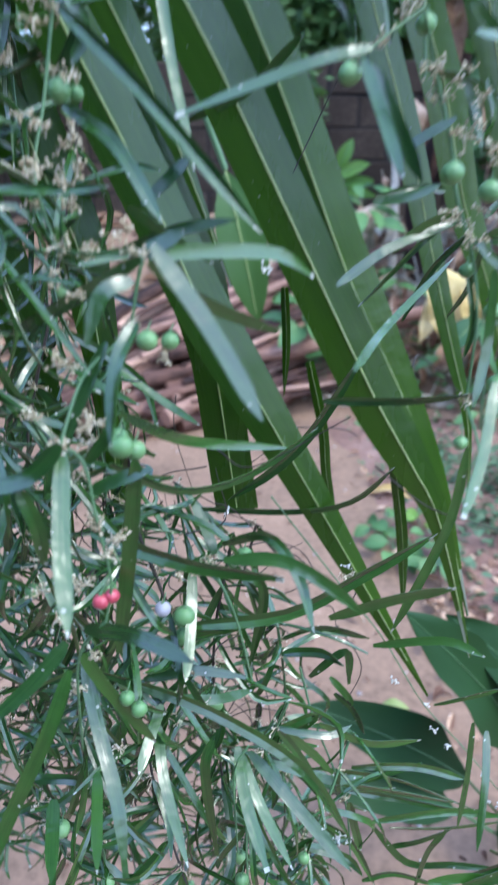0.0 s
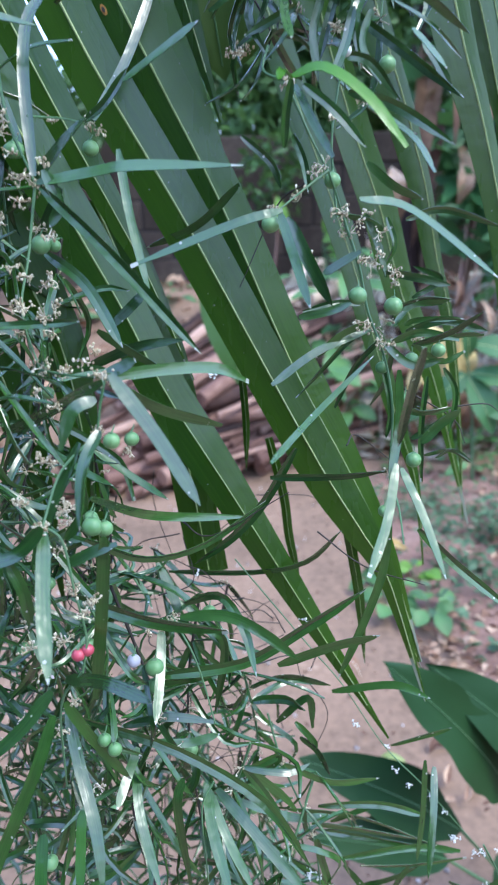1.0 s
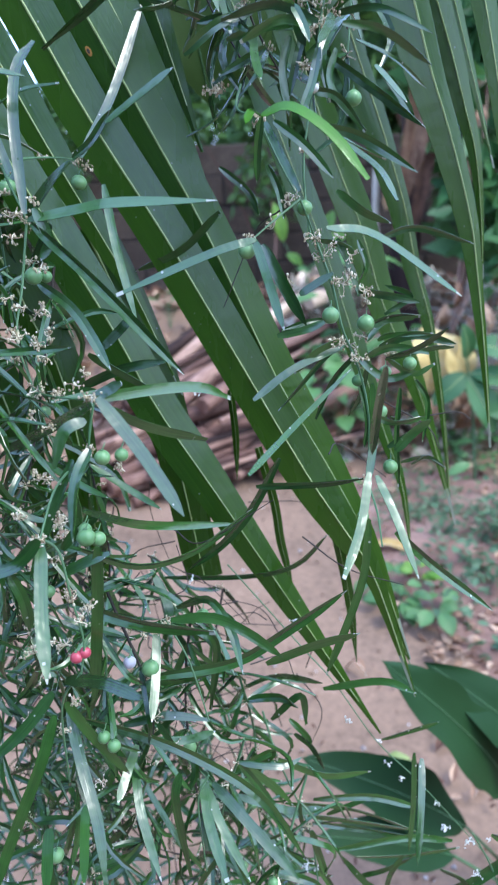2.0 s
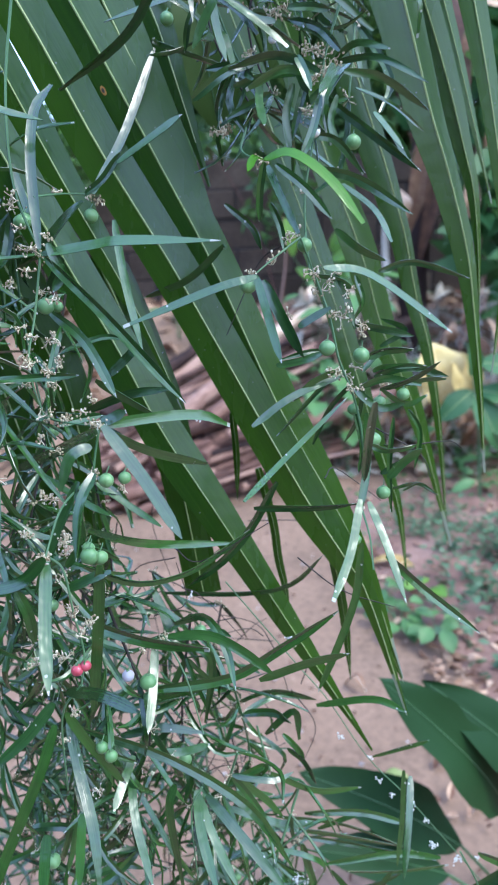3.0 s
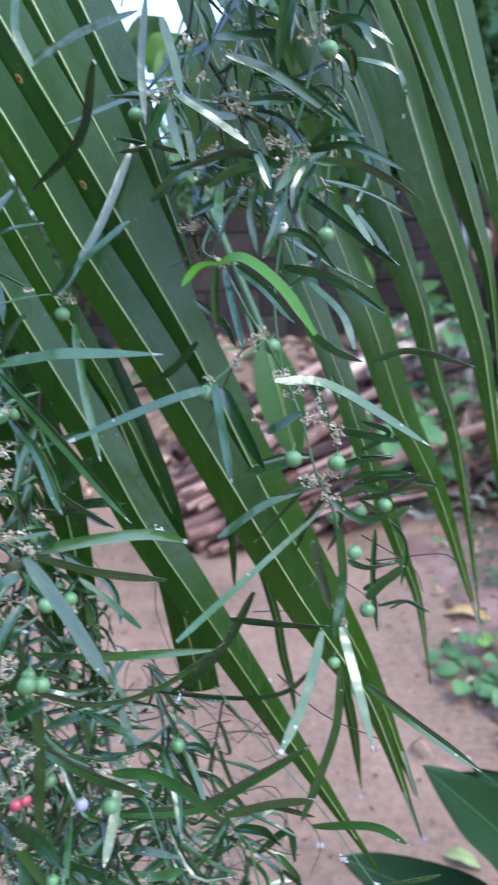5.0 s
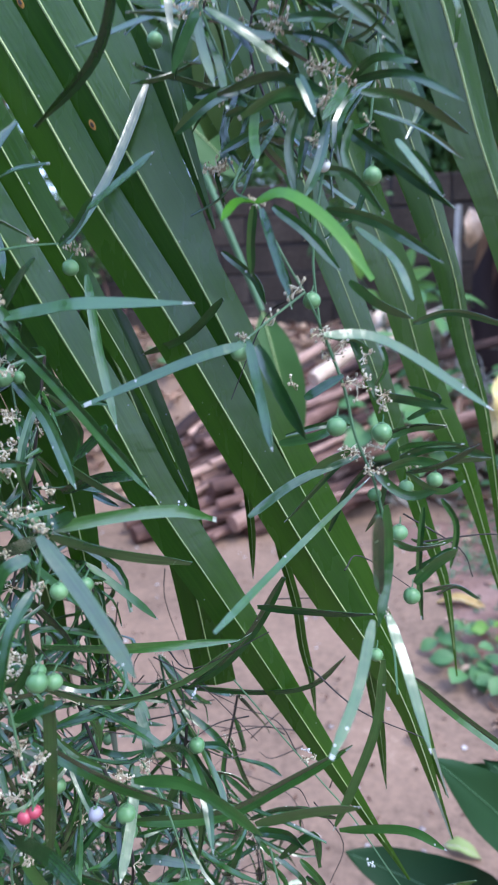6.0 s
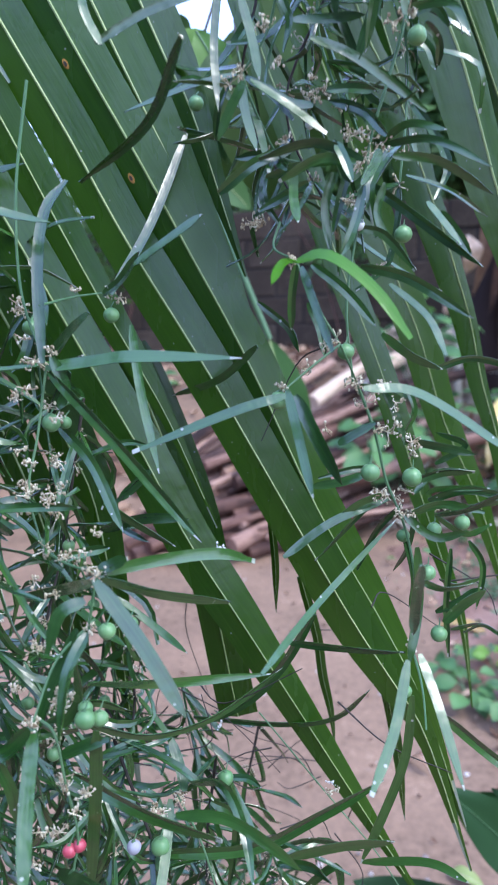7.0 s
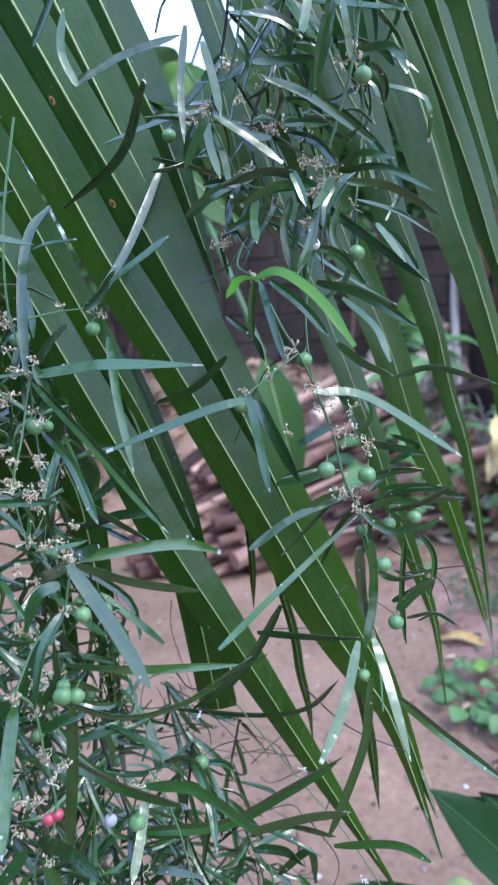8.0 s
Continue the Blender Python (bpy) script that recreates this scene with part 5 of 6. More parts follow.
leaf(v_top, 0.0043, "dark", (-0.041, 0.350, 1.489), (-0.015, 0.360, 1.504), (0.018, 0.370, 1.515))
leaf(v_top, 0.0043, "pale", (-0.035, 0.340, 1.485), (-0.044, 0.345, 1.505), (-0.042, 0.350, 1.528))
leaf(v_top, 0.0043, "mid", (-0.054, 0.330, 1.504), (-0.045, 0.325, 1.513), (-0.034, 0.320, 1.525))
leaf(v_top, 0.0050, "pale", (0.113, 0.370, 1.494), (0.111, 0.365, 1.509), (0.108, 0.360, 1.525))
leaf(v_top, 0.0050, "mid", (0.105, 0.350, 1.522), (0.098, 0.355, 1.500), (0.093, 0.360, 1.476))
leaf(v_top, 0.0043, "dark", (0.114, 0.380, 1.500), (0.135, 0.375, 1.499), (0.144, 0.370, 1.483))
leaf(v_top, 0.0043, "dark", (0.124, 0.380, 1.493), (0.132, 0.390, 1.486), (0.133, 0.400, 1.477))
leaf(v_top, 0.0050, "pale", (0.091, 0.370, 1.528), (0.089, 0.360, 1.513), (0.087, 0.350, 1.501))
leaf(v_top, 0.0050, "pale", (0.101, 0.380, 1.434), (0.097, 0.365, 1.424), (0.090, 0.350, 1.413))
leaf(v_top, 0.0050, "mid", (0.078, 0.370, 1.437), (0.082, 0.365, 1.428), (0.086, 0.360, 1.416))
leaf(v_top, 0.0050, "mid", (0.092, 0.370, 1.415), (0.087, 0.365, 1.396), (0.079, 0.360, 1.379))
leaf(v_top, 0.0050, "pale", (0.055, 0.380, 1.426), (0.055, 0.365, 1.411), (0.058, 0.350, 1.397))
leaf(v_top, 0.0050, "mid", (0.076, 0.380, 1.424), (0.071, 0.380, 1.405), (0.074, 0.380, 1.381))
leaf(v_top, 0.0050, "dark", (0.088, 0.370, 1.427), (0.069, 0.370, 1.430), (0.047, 0.370, 1.420))
leaf(v_top, 0.0050, "dark", (0.092, 0.370, 1.428), (0.066, 0.370, 1.438), (0.037, 0.370, 1.432))
leaf(v_top, 0.0050, "dark", (0.052, 0.370, 1.426), (0.041, 0.380, 1.435), (0.021, 0.390, 1.436))
leaf(v_top, 0.0050, "dark", (0.104, 0.370, 1.439), (0.092, 0.385, 1.455), (0.074, 0.400, 1.464))
leaf(v_top, 0.0050, "mid", (0.066, 0.360, 1.485), (0.090, 0.370, 1.476), (0.125, 0.380, 1.451))
leaf(v_top, 0.0050, "dark", (0.088, 0.380, 1.394), (0.103, 0.380, 1.390), (0.120, 0.380, 1.370))
leaf(v_top, 0.0050, "mid", (0.134, 0.390, 1.401), (0.142, 0.390, 1.391), (0.151, 0.390, 1.377))
leaf(v_top, 0.0043, "pale", (0.126, 0.380, 1.406), (0.133, 0.370, 1.395), (0.141, 0.360, 1.382))
leaf(v_top, 0.0043, "mid", (0.104, 0.390, 1.418), (0.100, 0.390, 1.400), (0.111, 0.390, 1.380))
leaf(v_top, 0.0050, "mid", (0.066, 0.380, 1.458), (0.053, 0.380, 1.461), (0.036, 0.380, 1.473))
leaf(v_top, 0.0050, "mid", (0.073, 0.380, 1.465), (0.086, 0.380, 1.465), (0.099, 0.380, 1.463))
leaf(v_top, 0.0050, "mid", (0.059, 0.360, 1.519), (0.076, 0.365, 1.515), (0.094, 0.370, 1.502))
leaf(v_top, 0.0050, "mid", (0.056, 0.380, 1.500), (0.074, 0.380, 1.499), (0.094, 0.380, 1.499))
leaf(v_top, 0.0043, "mid", (0.049, 0.380, 1.515), (0.055, 0.380, 1.500), (0.051, 0.380, 1.485))
leaf(v_right, 0.0041, "dark", (0.111, 0.370, 1.300), (0.101, 0.370, 1.306), (0.082, 0.370, 1.310))
leaf(v_right, 0.0041, "dark", (0.130, 0.360, 1.234), (0.148, 0.350, 1.242), (0.164, 0.340, 1.255))
leaf(v_right, 0.0035, "dark", (0.130, 0.360, 1.234), (0.147, 0.360, 1.223), (0.161, 0.360, 1.229))
leaf(v_right, 0.0035, "dark", (0.131, 0.370, 1.231), (0.162, 0.375, 1.236), (0.178, 0.380, 1.235))
leaf(v_right, 0.0035, "mid", (0.149, 0.360, 1.219), (0.157, 0.360, 1.203), (0.154, 0.360, 1.176))
leaf(v_right, 0.0041, "mid", (0.131, 0.360, 1.174), (0.145, 0.360, 1.182), (0.155, 0.360, 1.190))
leaf(v_right, 0.0029, "dark", (0.140, 0.360, 1.163), (0.158, 0.365, 1.164), (0.173, 0.370, 1.153))
leaf(v_right, 0.0029, "dark", (0.133, 0.360, 1.195), (0.144, 0.365, 1.189), (0.158, 0.370, 1.191))
leaf(v_right, 0.0035, "mid", (0.113, 0.370, 1.220), (0.119, 0.370, 1.191), (0.117, 0.370, 1.171))
leaf(v_right, 0.0035, "dark", (0.120, 0.370, 1.231), (0.116, 0.375, 1.208), (0.108, 0.380, 1.191))
leaf(v_right, 0.0035, "dark", (0.099, 0.380, 1.238), (0.088, 0.380, 1.228), (0.060, 0.380, 1.197))
leaf(v_right, 0.0035, "dark", (0.113, 0.380, 1.234), (0.098, 0.385, 1.215), (0.086, 0.390, 1.187))
leaf(v_right, 0.0035, "dark", (0.132, 0.380, 1.259), (0.149, 0.380, 1.270), (0.132, 0.380, 1.278))
leaf(v_right, 0.0035, "mid", (0.119, 0.370, 1.244), (0.131, 0.375, 1.255), (0.151, 0.380, 1.255))
leaf(v_right, 0.0035, "mid", (0.100, 0.380, 1.256), (0.085, 0.375, 1.258), (0.064, 0.370, 1.254))
leaf(v_right, 0.0035, "dark", (0.115, 0.380, 1.307), (0.120, 0.380, 1.291), (0.114, 0.380, 1.278))
leaf(v_right, 0.0035, "dark", (0.126, 0.370, 1.244), (0.134, 0.370, 1.247), (0.162, 0.370, 1.247))
leaf(v_low, 0.0060, "pale", (-0.062, 0.330, 0.982), (-0.031, 0.335, 0.985), (-0.001, 0.340, 0.976))
leaf(v_low, 0.0060, "pale", (-0.043, 0.330, 0.968), (-0.019, 0.335, 0.963), (0.003, 0.340, 0.966))
leaf(v_low, 0.0069, "mid", (-0.078, 0.300, 1.013), (-0.021, 0.300, 0.988), (0.033, 0.300, 0.945), (0.064, 0.300, 0.888))
leaf(v_low, 0.0069, "pale", (-0.080, 0.278, 1.041), (-0.072, 0.262, 1.015), (-0.059, 0.238, 0.991), (-0.054, 0.222, 0.960))
leaf(v_low, 0.0069, "mid", (-0.078, 0.270, 1.051), (-0.065, 0.270, 1.026), (-0.045, 0.270, 0.995))
leaf(v_low, 0.0069, "mid", (-0.078, 0.250, 1.058), (-0.089, 0.243, 1.028), (-0.114, 0.237, 0.974), (-0.125, 0.230, 0.945))
leaf(v_low, 0.0069, "mid", (-0.081, 0.260, 1.066), (-0.096, 0.250, 1.050), (-0.117, 0.240, 1.034))
leaf(v_low, 0.0060, "pale", (-0.083, 0.288, 0.953), (-0.077, 0.260, 0.953), (-0.071, 0.232, 0.948))
leaf(v_low, 0.0060, "pale", (-0.048, 0.308, 0.984), (-0.052, 0.290, 0.978), (-0.056, 0.272, 0.970))
leaf(v_low, 0.0060, "pale", (-0.051, 0.308, 0.971), (-0.044, 0.280, 0.956), (-0.029, 0.252, 0.926))
leaf(v_low, 0.0069, "pale", (-0.005, 0.308, 0.953), (0.001, 0.280, 0.941), (0.013, 0.252, 0.924))
leaf(v_low, 0.0060, "pale", (-0.004, 0.308, 0.950), (0.008, 0.285, 0.936), (0.027, 0.262, 0.912))
leaf(v_low, 0.0069, "pale", (0.002, 0.308, 0.949), (0.027, 0.285, 0.936), (0.059, 0.262, 0.912))
leaf(v_low, 0.0069, "pale", (-0.102, 0.268, 0.955), (-0.096, 0.245, 0.956), (-0.090, 0.222, 0.955))
leaf(v_low, 0.0069, "pale", (-0.069, 0.248, 1.168), (-0.066, 0.225, 1.141), (-0.060, 0.202, 1.115))
leaf(v_low, 0.0069, "mid", (-0.067, 0.240, 1.174), (-0.081, 0.240, 1.160), (-0.100, 0.240, 1.154))
leaf(v_low, 0.0060, "mid", (-0.085, 0.240, 1.155), (-0.080, 0.240, 1.139), (-0.079, 0.240, 1.121))
leaf(v_low, 0.0060, "pale", (-0.030, 0.328, 1.062), (-0.029, 0.305, 1.042), (-0.030, 0.282, 1.024))
leaf(v_low, 0.0052, "mid", (-0.066, 0.270, 1.153), (-0.055, 0.270, 1.169), (-0.054, 0.270, 1.192))
leaf(v_low, 0.0060, "pale", (-0.063, 0.260, 1.144), (-0.051, 0.260, 1.150), (-0.037, 0.260, 1.155))
leaf(v_low, 0.0052, "dark", (-0.079, 0.280, 1.148), (-0.057, 0.290, 1.154), (-0.042, 0.300, 1.143))
leaf(v_low, 0.0060, "pale", (-0.016, 0.312, 1.082), (-0.022, 0.325, 1.091), (-0.031, 0.338, 1.102))
leaf(v_low, 0.0060, "dark", (0.015, 0.400, 0.954), (0.049, 0.410, 0.960), (0.088, 0.420, 0.943))
leaf(v_low, 0.0060, "mid", (0.087, 0.400, 0.953), (0.133, 0.390, 0.966), (0.159, 0.380, 0.961))
leaf(v_low, 0.0052, "dark", (0.135, 0.400, 0.900), (0.159, 0.400, 0.908), (0.183, 0.400, 0.916))
leaf(v_low, 0.0060, "pale", (0.159, 0.358, 0.918), (0.154, 0.335, 0.899), (0.147, 0.312, 0.863))
leaf(v_low, 0.0052, "dark", (0.062, 0.400, 0.909), (0.076, 0.400, 0.894), (0.086, 0.400, 0.870))
leaf(v_low, 0.0052, "mid", (0.058, 0.400, 0.924), (0.072, 0.400, 0.906), (0.074, 0.400, 0.897))
leaf(v_low, 0.0060, "mid", (0.012, 0.350, 0.918), (0.044, 0.355, 0.932), (0.024, 0.360, 0.903))
leaf(v_low, 0.0060, "mid", (0.072, 0.360, 0.847), (0.076, 0.360, 0.826), (0.083, 0.360, 0.797))
leaf(v_low, 0.0060, "mid", (0.043, 0.400, 0.924), (0.068, 0.400, 0.947), (0.072, 0.400, 0.918))
leaf(v_low, 0.0060, "mid", (-0.019, 0.300, 0.966), (-0.023, 0.295, 0.946), (-0.017, 0.290, 0.884))
leaf(v_low, 0.0060, "pale", (0.010, 0.360, 0.886), (0.056, 0.365, 0.863), (0.084, 0.370, 0.860))
leaf(v_low, 0.0060, "mid", (0.048, 0.360, 0.920), (0.084, 0.370, 0.893), (0.123, 0.380, 0.886))
leaf(v_low, 0.0060, "dark", (0.070, 0.380, 0.841), (0.105, 0.390, 0.824), (0.164, 0.400, 0.800))
leaf(v_low, 0.0060, "mid", (0.075, 0.380, 0.859), (0.125, 0.390, 0.849), (0.166, 0.400, 0.826))
leaf(v_low, 0.0060, "mid", (0.094, 0.380, 0.803), (0.155, 0.390, 0.803), (0.198, 0.400, 0.787))
leaf(v_top, 0.0045, "dark", (0.081, 0.400, 1.461), (0.093, 0.400, 1.456), (0.104, 0.400, 1.446))
leaf(v_top, 0.0050, "pale", (0.032, 0.360, 1.507), (0.037, 0.360, 1.487), (0.040, 0.360, 1.468))
leaf(v_top, 0.0050, "pale", (0.045, 0.380, 1.527), (0.066, 0.380, 1.523), (0.088, 0.380, 1.512))
leaf(v_top, 0.0060, "pale", (0.104, 0.370, 1.524), (0.098, 0.370, 1.499), (0.089, 0.370, 1.476))
leaf(v_top, 0.0050, "pale", (0.034, 0.370, 1.471), (0.054, 0.370, 1.457), (0.073, 0.370, 1.442))
leaf(v_top, 0.0060, "dark", (0.014, 0.370, 1.416), (0.035, 0.370, 1.430), (0.056, 0.380, 1.437))
leaf(v_top, 0.0045, "dark", (0.039, 0.380, 1.424), (0.061, 0.380, 1.429), (0.086, 0.380, 1.430))
leaf(v_top, 0.0060, "mid", (0.076, 0.380, 1.440), (0.081, 0.380, 1.428), (0.085, 0.380, 1.418))
leaf(v_top, 0.0050, "pale", (0.032, 0.360, 1.468), (0.024, 0.360, 1.455), (0.017, 0.360, 1.441))
leaf(v_top, 0.0050, "pale", (0.029, 0.370, 1.471), (0.031, 0.370, 1.454), (0.036, 0.370, 1.436))
leaf(v_top, 0.0050, "dark", (0.062, 0.390, 1.421), (0.048, 0.390, 1.414), (0.033, 0.390, 1.407))
leaf(v_top, 0.0050, "dark", (0.086, 0.390, 1.431), (0.080, 0.390, 1.412), (0.075, 0.390, 1.392))
leaf(v_top, 0.0045, "dark", (0.115, 0.400, 1.502), (0.130, 0.400, 1.506), (0.139, 0.400, 1.496))
leaf(v_top, 0.0050, "mid", (0.066, 0.380, 1.528), (0.077, 0.380, 1.516), (0.079, 0.380, 1.498))
leaf(v_top, 0.0045, "dark", (0.087, 0.400, 1.481), (0.106, 0.400, 1.474), (0.127, 0.400, 1.455))
leaf(v_top, 0.0050, "mid", (0.119, 0.400, 1.493), (0.128, 0.400, 1.486), (0.132, 0.400, 1.475))
leaf(v_right, 0.0060, "dark", (0.090, 0.370, 1.374), (0.116, 0.370, 1.366), (0.148, 0.360, 1.344))
leaf(v_right, 0.0050, "dark", (0.101, 0.370, 1.337), (0.117, 0.370, 1.324), (0.134, 0.370, 1.316))
leaf(v_right, 0.0050, "pale", (0.076, 0.360, 1.277), (0.086, 0.360, 1.283), (0.097, 0.360, 1.289))
leaf(v_right, 0.0050, "mid", (0.061, 0.360, 1.252), (0.079, 0.360, 1.255), (0.093, 0.360, 1.260))
leaf(v_right, 0.0055, "dark", (0.119, 0.360, 1.255), (0.134, 0.360, 1.260), (0.151, 0.360, 1.260))
leaf(v_right, 0.0050, "dark", (0.114, 0.370, 1.276), (0.133, 0.370, 1.272), (0.153, 0.370, 1.267))
leaf(v_right, 0.0050, "dark", (0.127, 0.370, 1.240), (0.150, 0.370, 1.246), (0.177, 0.370, 1.239))
leaf(v_right, 0.0045, "dark", (0.100, 0.360, 1.247), (0.085, 0.360, 1.240), (0.071, 0.360, 1.227))
leaf(v_right, 0.0060, "mid", (0.133, 0.340, 1.178), (0.143, 0.340, 1.189), (0.155, 0.340, 1.198))
leaf(v_right, 0.0045, "dark", (0.122, 0.350, 1.198), (0.134, 0.350, 1.194), (0.150, 0.350, 1.197))
leaf(v_right, 0.0035, "dark", (0.139, 0.360, 1.214), (0.137, 0.360, 1.180), (0.139, 0.360, 1.145))
leaf(v_right, 0.0055, "pale", (0.118, 0.340, 1.223), (0.119, 0.340, 1.189), (0.113, 0.330, 1.157))
leaf(v_right, 0.0020, "dark", (0.147, 0.360, 1.161), (0.158, 0.360, 1.166), (0.170, 0.360, 1.158))
leaf(v_right, 0.0050, "mid", (0.113, 0.360, 1.234), (0.130, 0.360, 1.221), (0.149, 0.360, 1.225))
leaf(v_right, 0.0050, "dark", (0.117, 0.360, 1.236), (0.134, 0.360, 1.241), (0.157, 0.360, 1.236))
leaf(v_right, 0.0045, "mid", (0.101, 0.370, 1.309), (0.109, 0.370, 1.291), (0.114, 0.370, 1.273))
leaf(v_right, 0.0045, "dark", (0.060, 0.390, 1.355), (0.066, 0.390, 1.340), (0.069, 0.390, 1.322))
leaf(v_right, 0.0045, "dark", (0.029, 0.400, 1.356), (0.047, 0.400, 1.340), (0.053, 0.400, 1.325))
leaf(v_left, 0.0055, "dark", (-0.053, 0.330, 1.252), (-0.036, 0.330, 1.240), (-0.015, 0.330, 1.227))
leaf(v_left, 0.0055, "mid", (-0.061, 0.383, 1.365), (-0.045, 0.370, 1.373), (-0.030, 0.360, 1.388))
leaf(v_left, 0.0060, "mid", (-0.070, 0.320, 1.336), (-0.064, 0.320, 1.319), (-0.070, 0.320, 1.308))
leaf(v_low, 0.0055, "dark", (-0.056, 0.280, 1.203), (-0.070, 0.270, 1.173), (-0.083, 0.260, 1.141))
leaf(v_low, 0.0060, "mid", (-0.005, 0.330, 1.060), (0.010, 0.330, 1.046), (0.002, 0.330, 0.993))
leaf(v_low, 0.0060, "dark", (-0.035, 0.330, 1.017), (-0.008, 0.330, 1.021), (0.024, 0.330, 1.034))
leaf(v_low, 0.0050, "dark", (0.051, 0.400, 0.835), (0.113, 0.400, 0.825), (0.183, 0.400, 0.790))
leaf(v_low, 0.0058, "mid", (0.099, 0.400, 0.772), (0.130, 0.400, 0.731), (0.167, 0.400, 0.729), (0.209, 0.400, 0.725))
leaf(v_low, 0.0050, "mid", (0.074, 0.400, 0.812), (0.136, 0.410, 0.788), (0.199, 0.420, 0.761))
leaf(v_low, 0.0045, "dark", (0.113, 0.400, 0.771), (0.161, 0.410, 0.760), (0.211, 0.420, 0.756))
leaf(v_low, 0.0045, "mid", (0.087, 0.400, 0.821), (0.110, 0.400, 0.832), (0.132, 0.400, 0.842))
leaf(v_low, 0.0055, "mid", (0.051, 0.380, 0.805), (0.078, 0.380, 0.781), (0.101, 0.380, 0.730))
leaf(v_low, 0.0050, "pale", (0.133, 0.380, 0.731), (0.139, 0.380, 0.770), (0.151, 0.380, 0.795))
leaf(v_low, 0.0045, "dark", (0.035, 0.400, 0.795), (0.070, 0.400, 0.810), (0.114, 0.400, 0.815))
leaf(v_low, 0.0050, "mid", (0.117, 0.410, 0.736), (0.140, 0.410, 0.743), (0.166, 0.410, 0.758))
leaf(v_low, 0.0050, "dark", (0.016, 0.380, 0.868), (0.041, 0.380, 0.846), (0.064, 0.380, 0.811))
leaf(v_low, 0.0050, "mid", (0.090, 0.380, 0.736), (0.116, 0.380, 0.745), (0.153, 0.380, 0.731))
leaf(v_low, 0.0058, "mid", (0.166, 0.380, 0.738), (0.219, 0.380, 0.769), (0.271, 0.380, 0.798))
leaf(v_low, 0.0050, "pale", (0.158, 0.380, 0.903), (0.156, 0.370, 0.862), (0.151, 0.360, 0.822))
leaf(v_low, 0.0050, "mid", (0.178, 0.360, 0.755), (0.219, 0.360, 0.758), (0.261, 0.360, 0.776))
leaf(v_low, 0.0060, "mid", (0.245, 0.380, 0.788), (0.248, 0.370, 0.765), (0.244, 0.360, 0.729))
leaf(v_low, 0.0060, "pale", (0.253, 0.370, 0.802), (0.259, 0.360, 0.789), (0.262, 0.350, 0.767))
stem(v_right, 0.0010, (0.087, 0.370, 1.310), (0.097, 0.368, 1.281), (0.103, 0.366, 1.253), (0.113, 0.364, 1.227), (0.119, 0.362, 1.194), (0.118, 0.360, 1.149))
stem(v_right, 0.0008, (0.118, 0.360, 1.149), (0.122, 0.345, 1.134), (0.123, 0.330, 1.116))
stem(v_right, 0.0007, (0.078, 0.360, 1.333), (0.062, 0.350, 1.322), (0.047, 0.340, 1.311))
stem(v_right, 0.0007, (0.078, 0.360, 1.333), (0.083, 0.365, 1.321), (0.087, 0.370, 1.310))
stem(v_top, 0.0008, (0.046, 0.380, 1.400), (0.043, 0.370, 1.386), (0.055, 0.360, 1.379))
stem(v_top, 0.0008, (0.055, 0.360, 1.379), (0.068, 0.360, 1.351), (0.078, 0.360, 1.333))
stem(v_top, 0.0010, (0.120, 0.390, 1.538), (0.115, 0.388, 1.500), (0.106, 0.387, 1.470), (0.096, 0.385, 1.439), (0.090, 0.383, 1.401), (0.082, 0.382, 1.354), (0.085, 0.380, 1.308))
stem(v_top, 0.0009, (0.054, 0.380, 1.541), (0.049, 0.383, 1.517), (0.042, 0.387, 1.497), (0.027, 0.390, 1.479))
stem(v_top, 0.0008, (0.027, 0.390, 1.479), (0.036, 0.393, 1.455), (0.049, 0.397, 1.435), (0.086, 0.400, 1.431))
stem(v_left, 0.0010, (-0.092, 0.380, 1.483), (-0.098, 0.363, 1.425), (-0.095, 0.347, 1.370), (-0.078, 0.330, 1.330))
stem(v_left, 0.0008, (-0.078, 0.330, 1.330), (-0.083, 0.320, 1.294), (-0.087, 0.310, 1.266), (-0.078, 0.300, 1.237))
stem(v_left, 0.0008, (-0.078, 0.300, 1.237), (-0.059, 0.282, 1.238), (-0.036, 0.265, 1.240))
stem(v_left, 0.0007, (-0.078, 0.330, 1.362), (-0.071, 0.365, 1.365), (-0.063, 0.400, 1.366))
stem(v_mid, 0.0008, (-0.036, 0.265, 1.240), (-0.039, 0.263, 1.227), (-0.041, 0.260, 1.214))
stem(v_mid, 0.0008, (-0.050, 0.290, 1.203), (-0.064, 0.270, 1.191), (-0.070, 0.250, 1.170))
stem(v_low, 0.0008, (-0.074, 0.260, 1.166), (-0.064, 0.258, 1.158), (-0.060, 0.255, 1.132), (-0.056, 0.253, 1.105), (-0.059, 0.250, 1.086))
stem(v_low, 0.0008, (-0.059, 0.250, 1.086), (-0.075, 0.255, 1.060), (-0.080, 0.260, 1.000))
stem(v_low, 0.0007, (-0.020, 0.310, 1.081), (-0.006, 0.305, 1.051), (0.004, 0.300, 1.009))
stem(v_low, 0.0006, (0.014, 0.420, 1.060), (0.069, 0.420, 0.983), (0.098, 0.420, 0.943), (0.133, 0.420, 0.882), (0.169, 0.420, 0.838), (0.213, 0.420, 0.778), (0.253, 0.420, 0.722))
stem(v_low, 0.0009, (0.036, 0.400, 0.933), (0.047, 0.387, 0.895), (0.070, 0.373, 0.836), (0.076, 0.360, 0.788))
stem(v_low, 0.0007, (0.002, 0.290, 0.973), (-0.006, 0.285, 0.956), (-0.004, 0.280, 0.901))
berry(v_right, (0.117, 0.360, 1.257), 0.0056, 101)
berry(v_right, (0.093, 0.340, 1.266), 0.0052, 102)
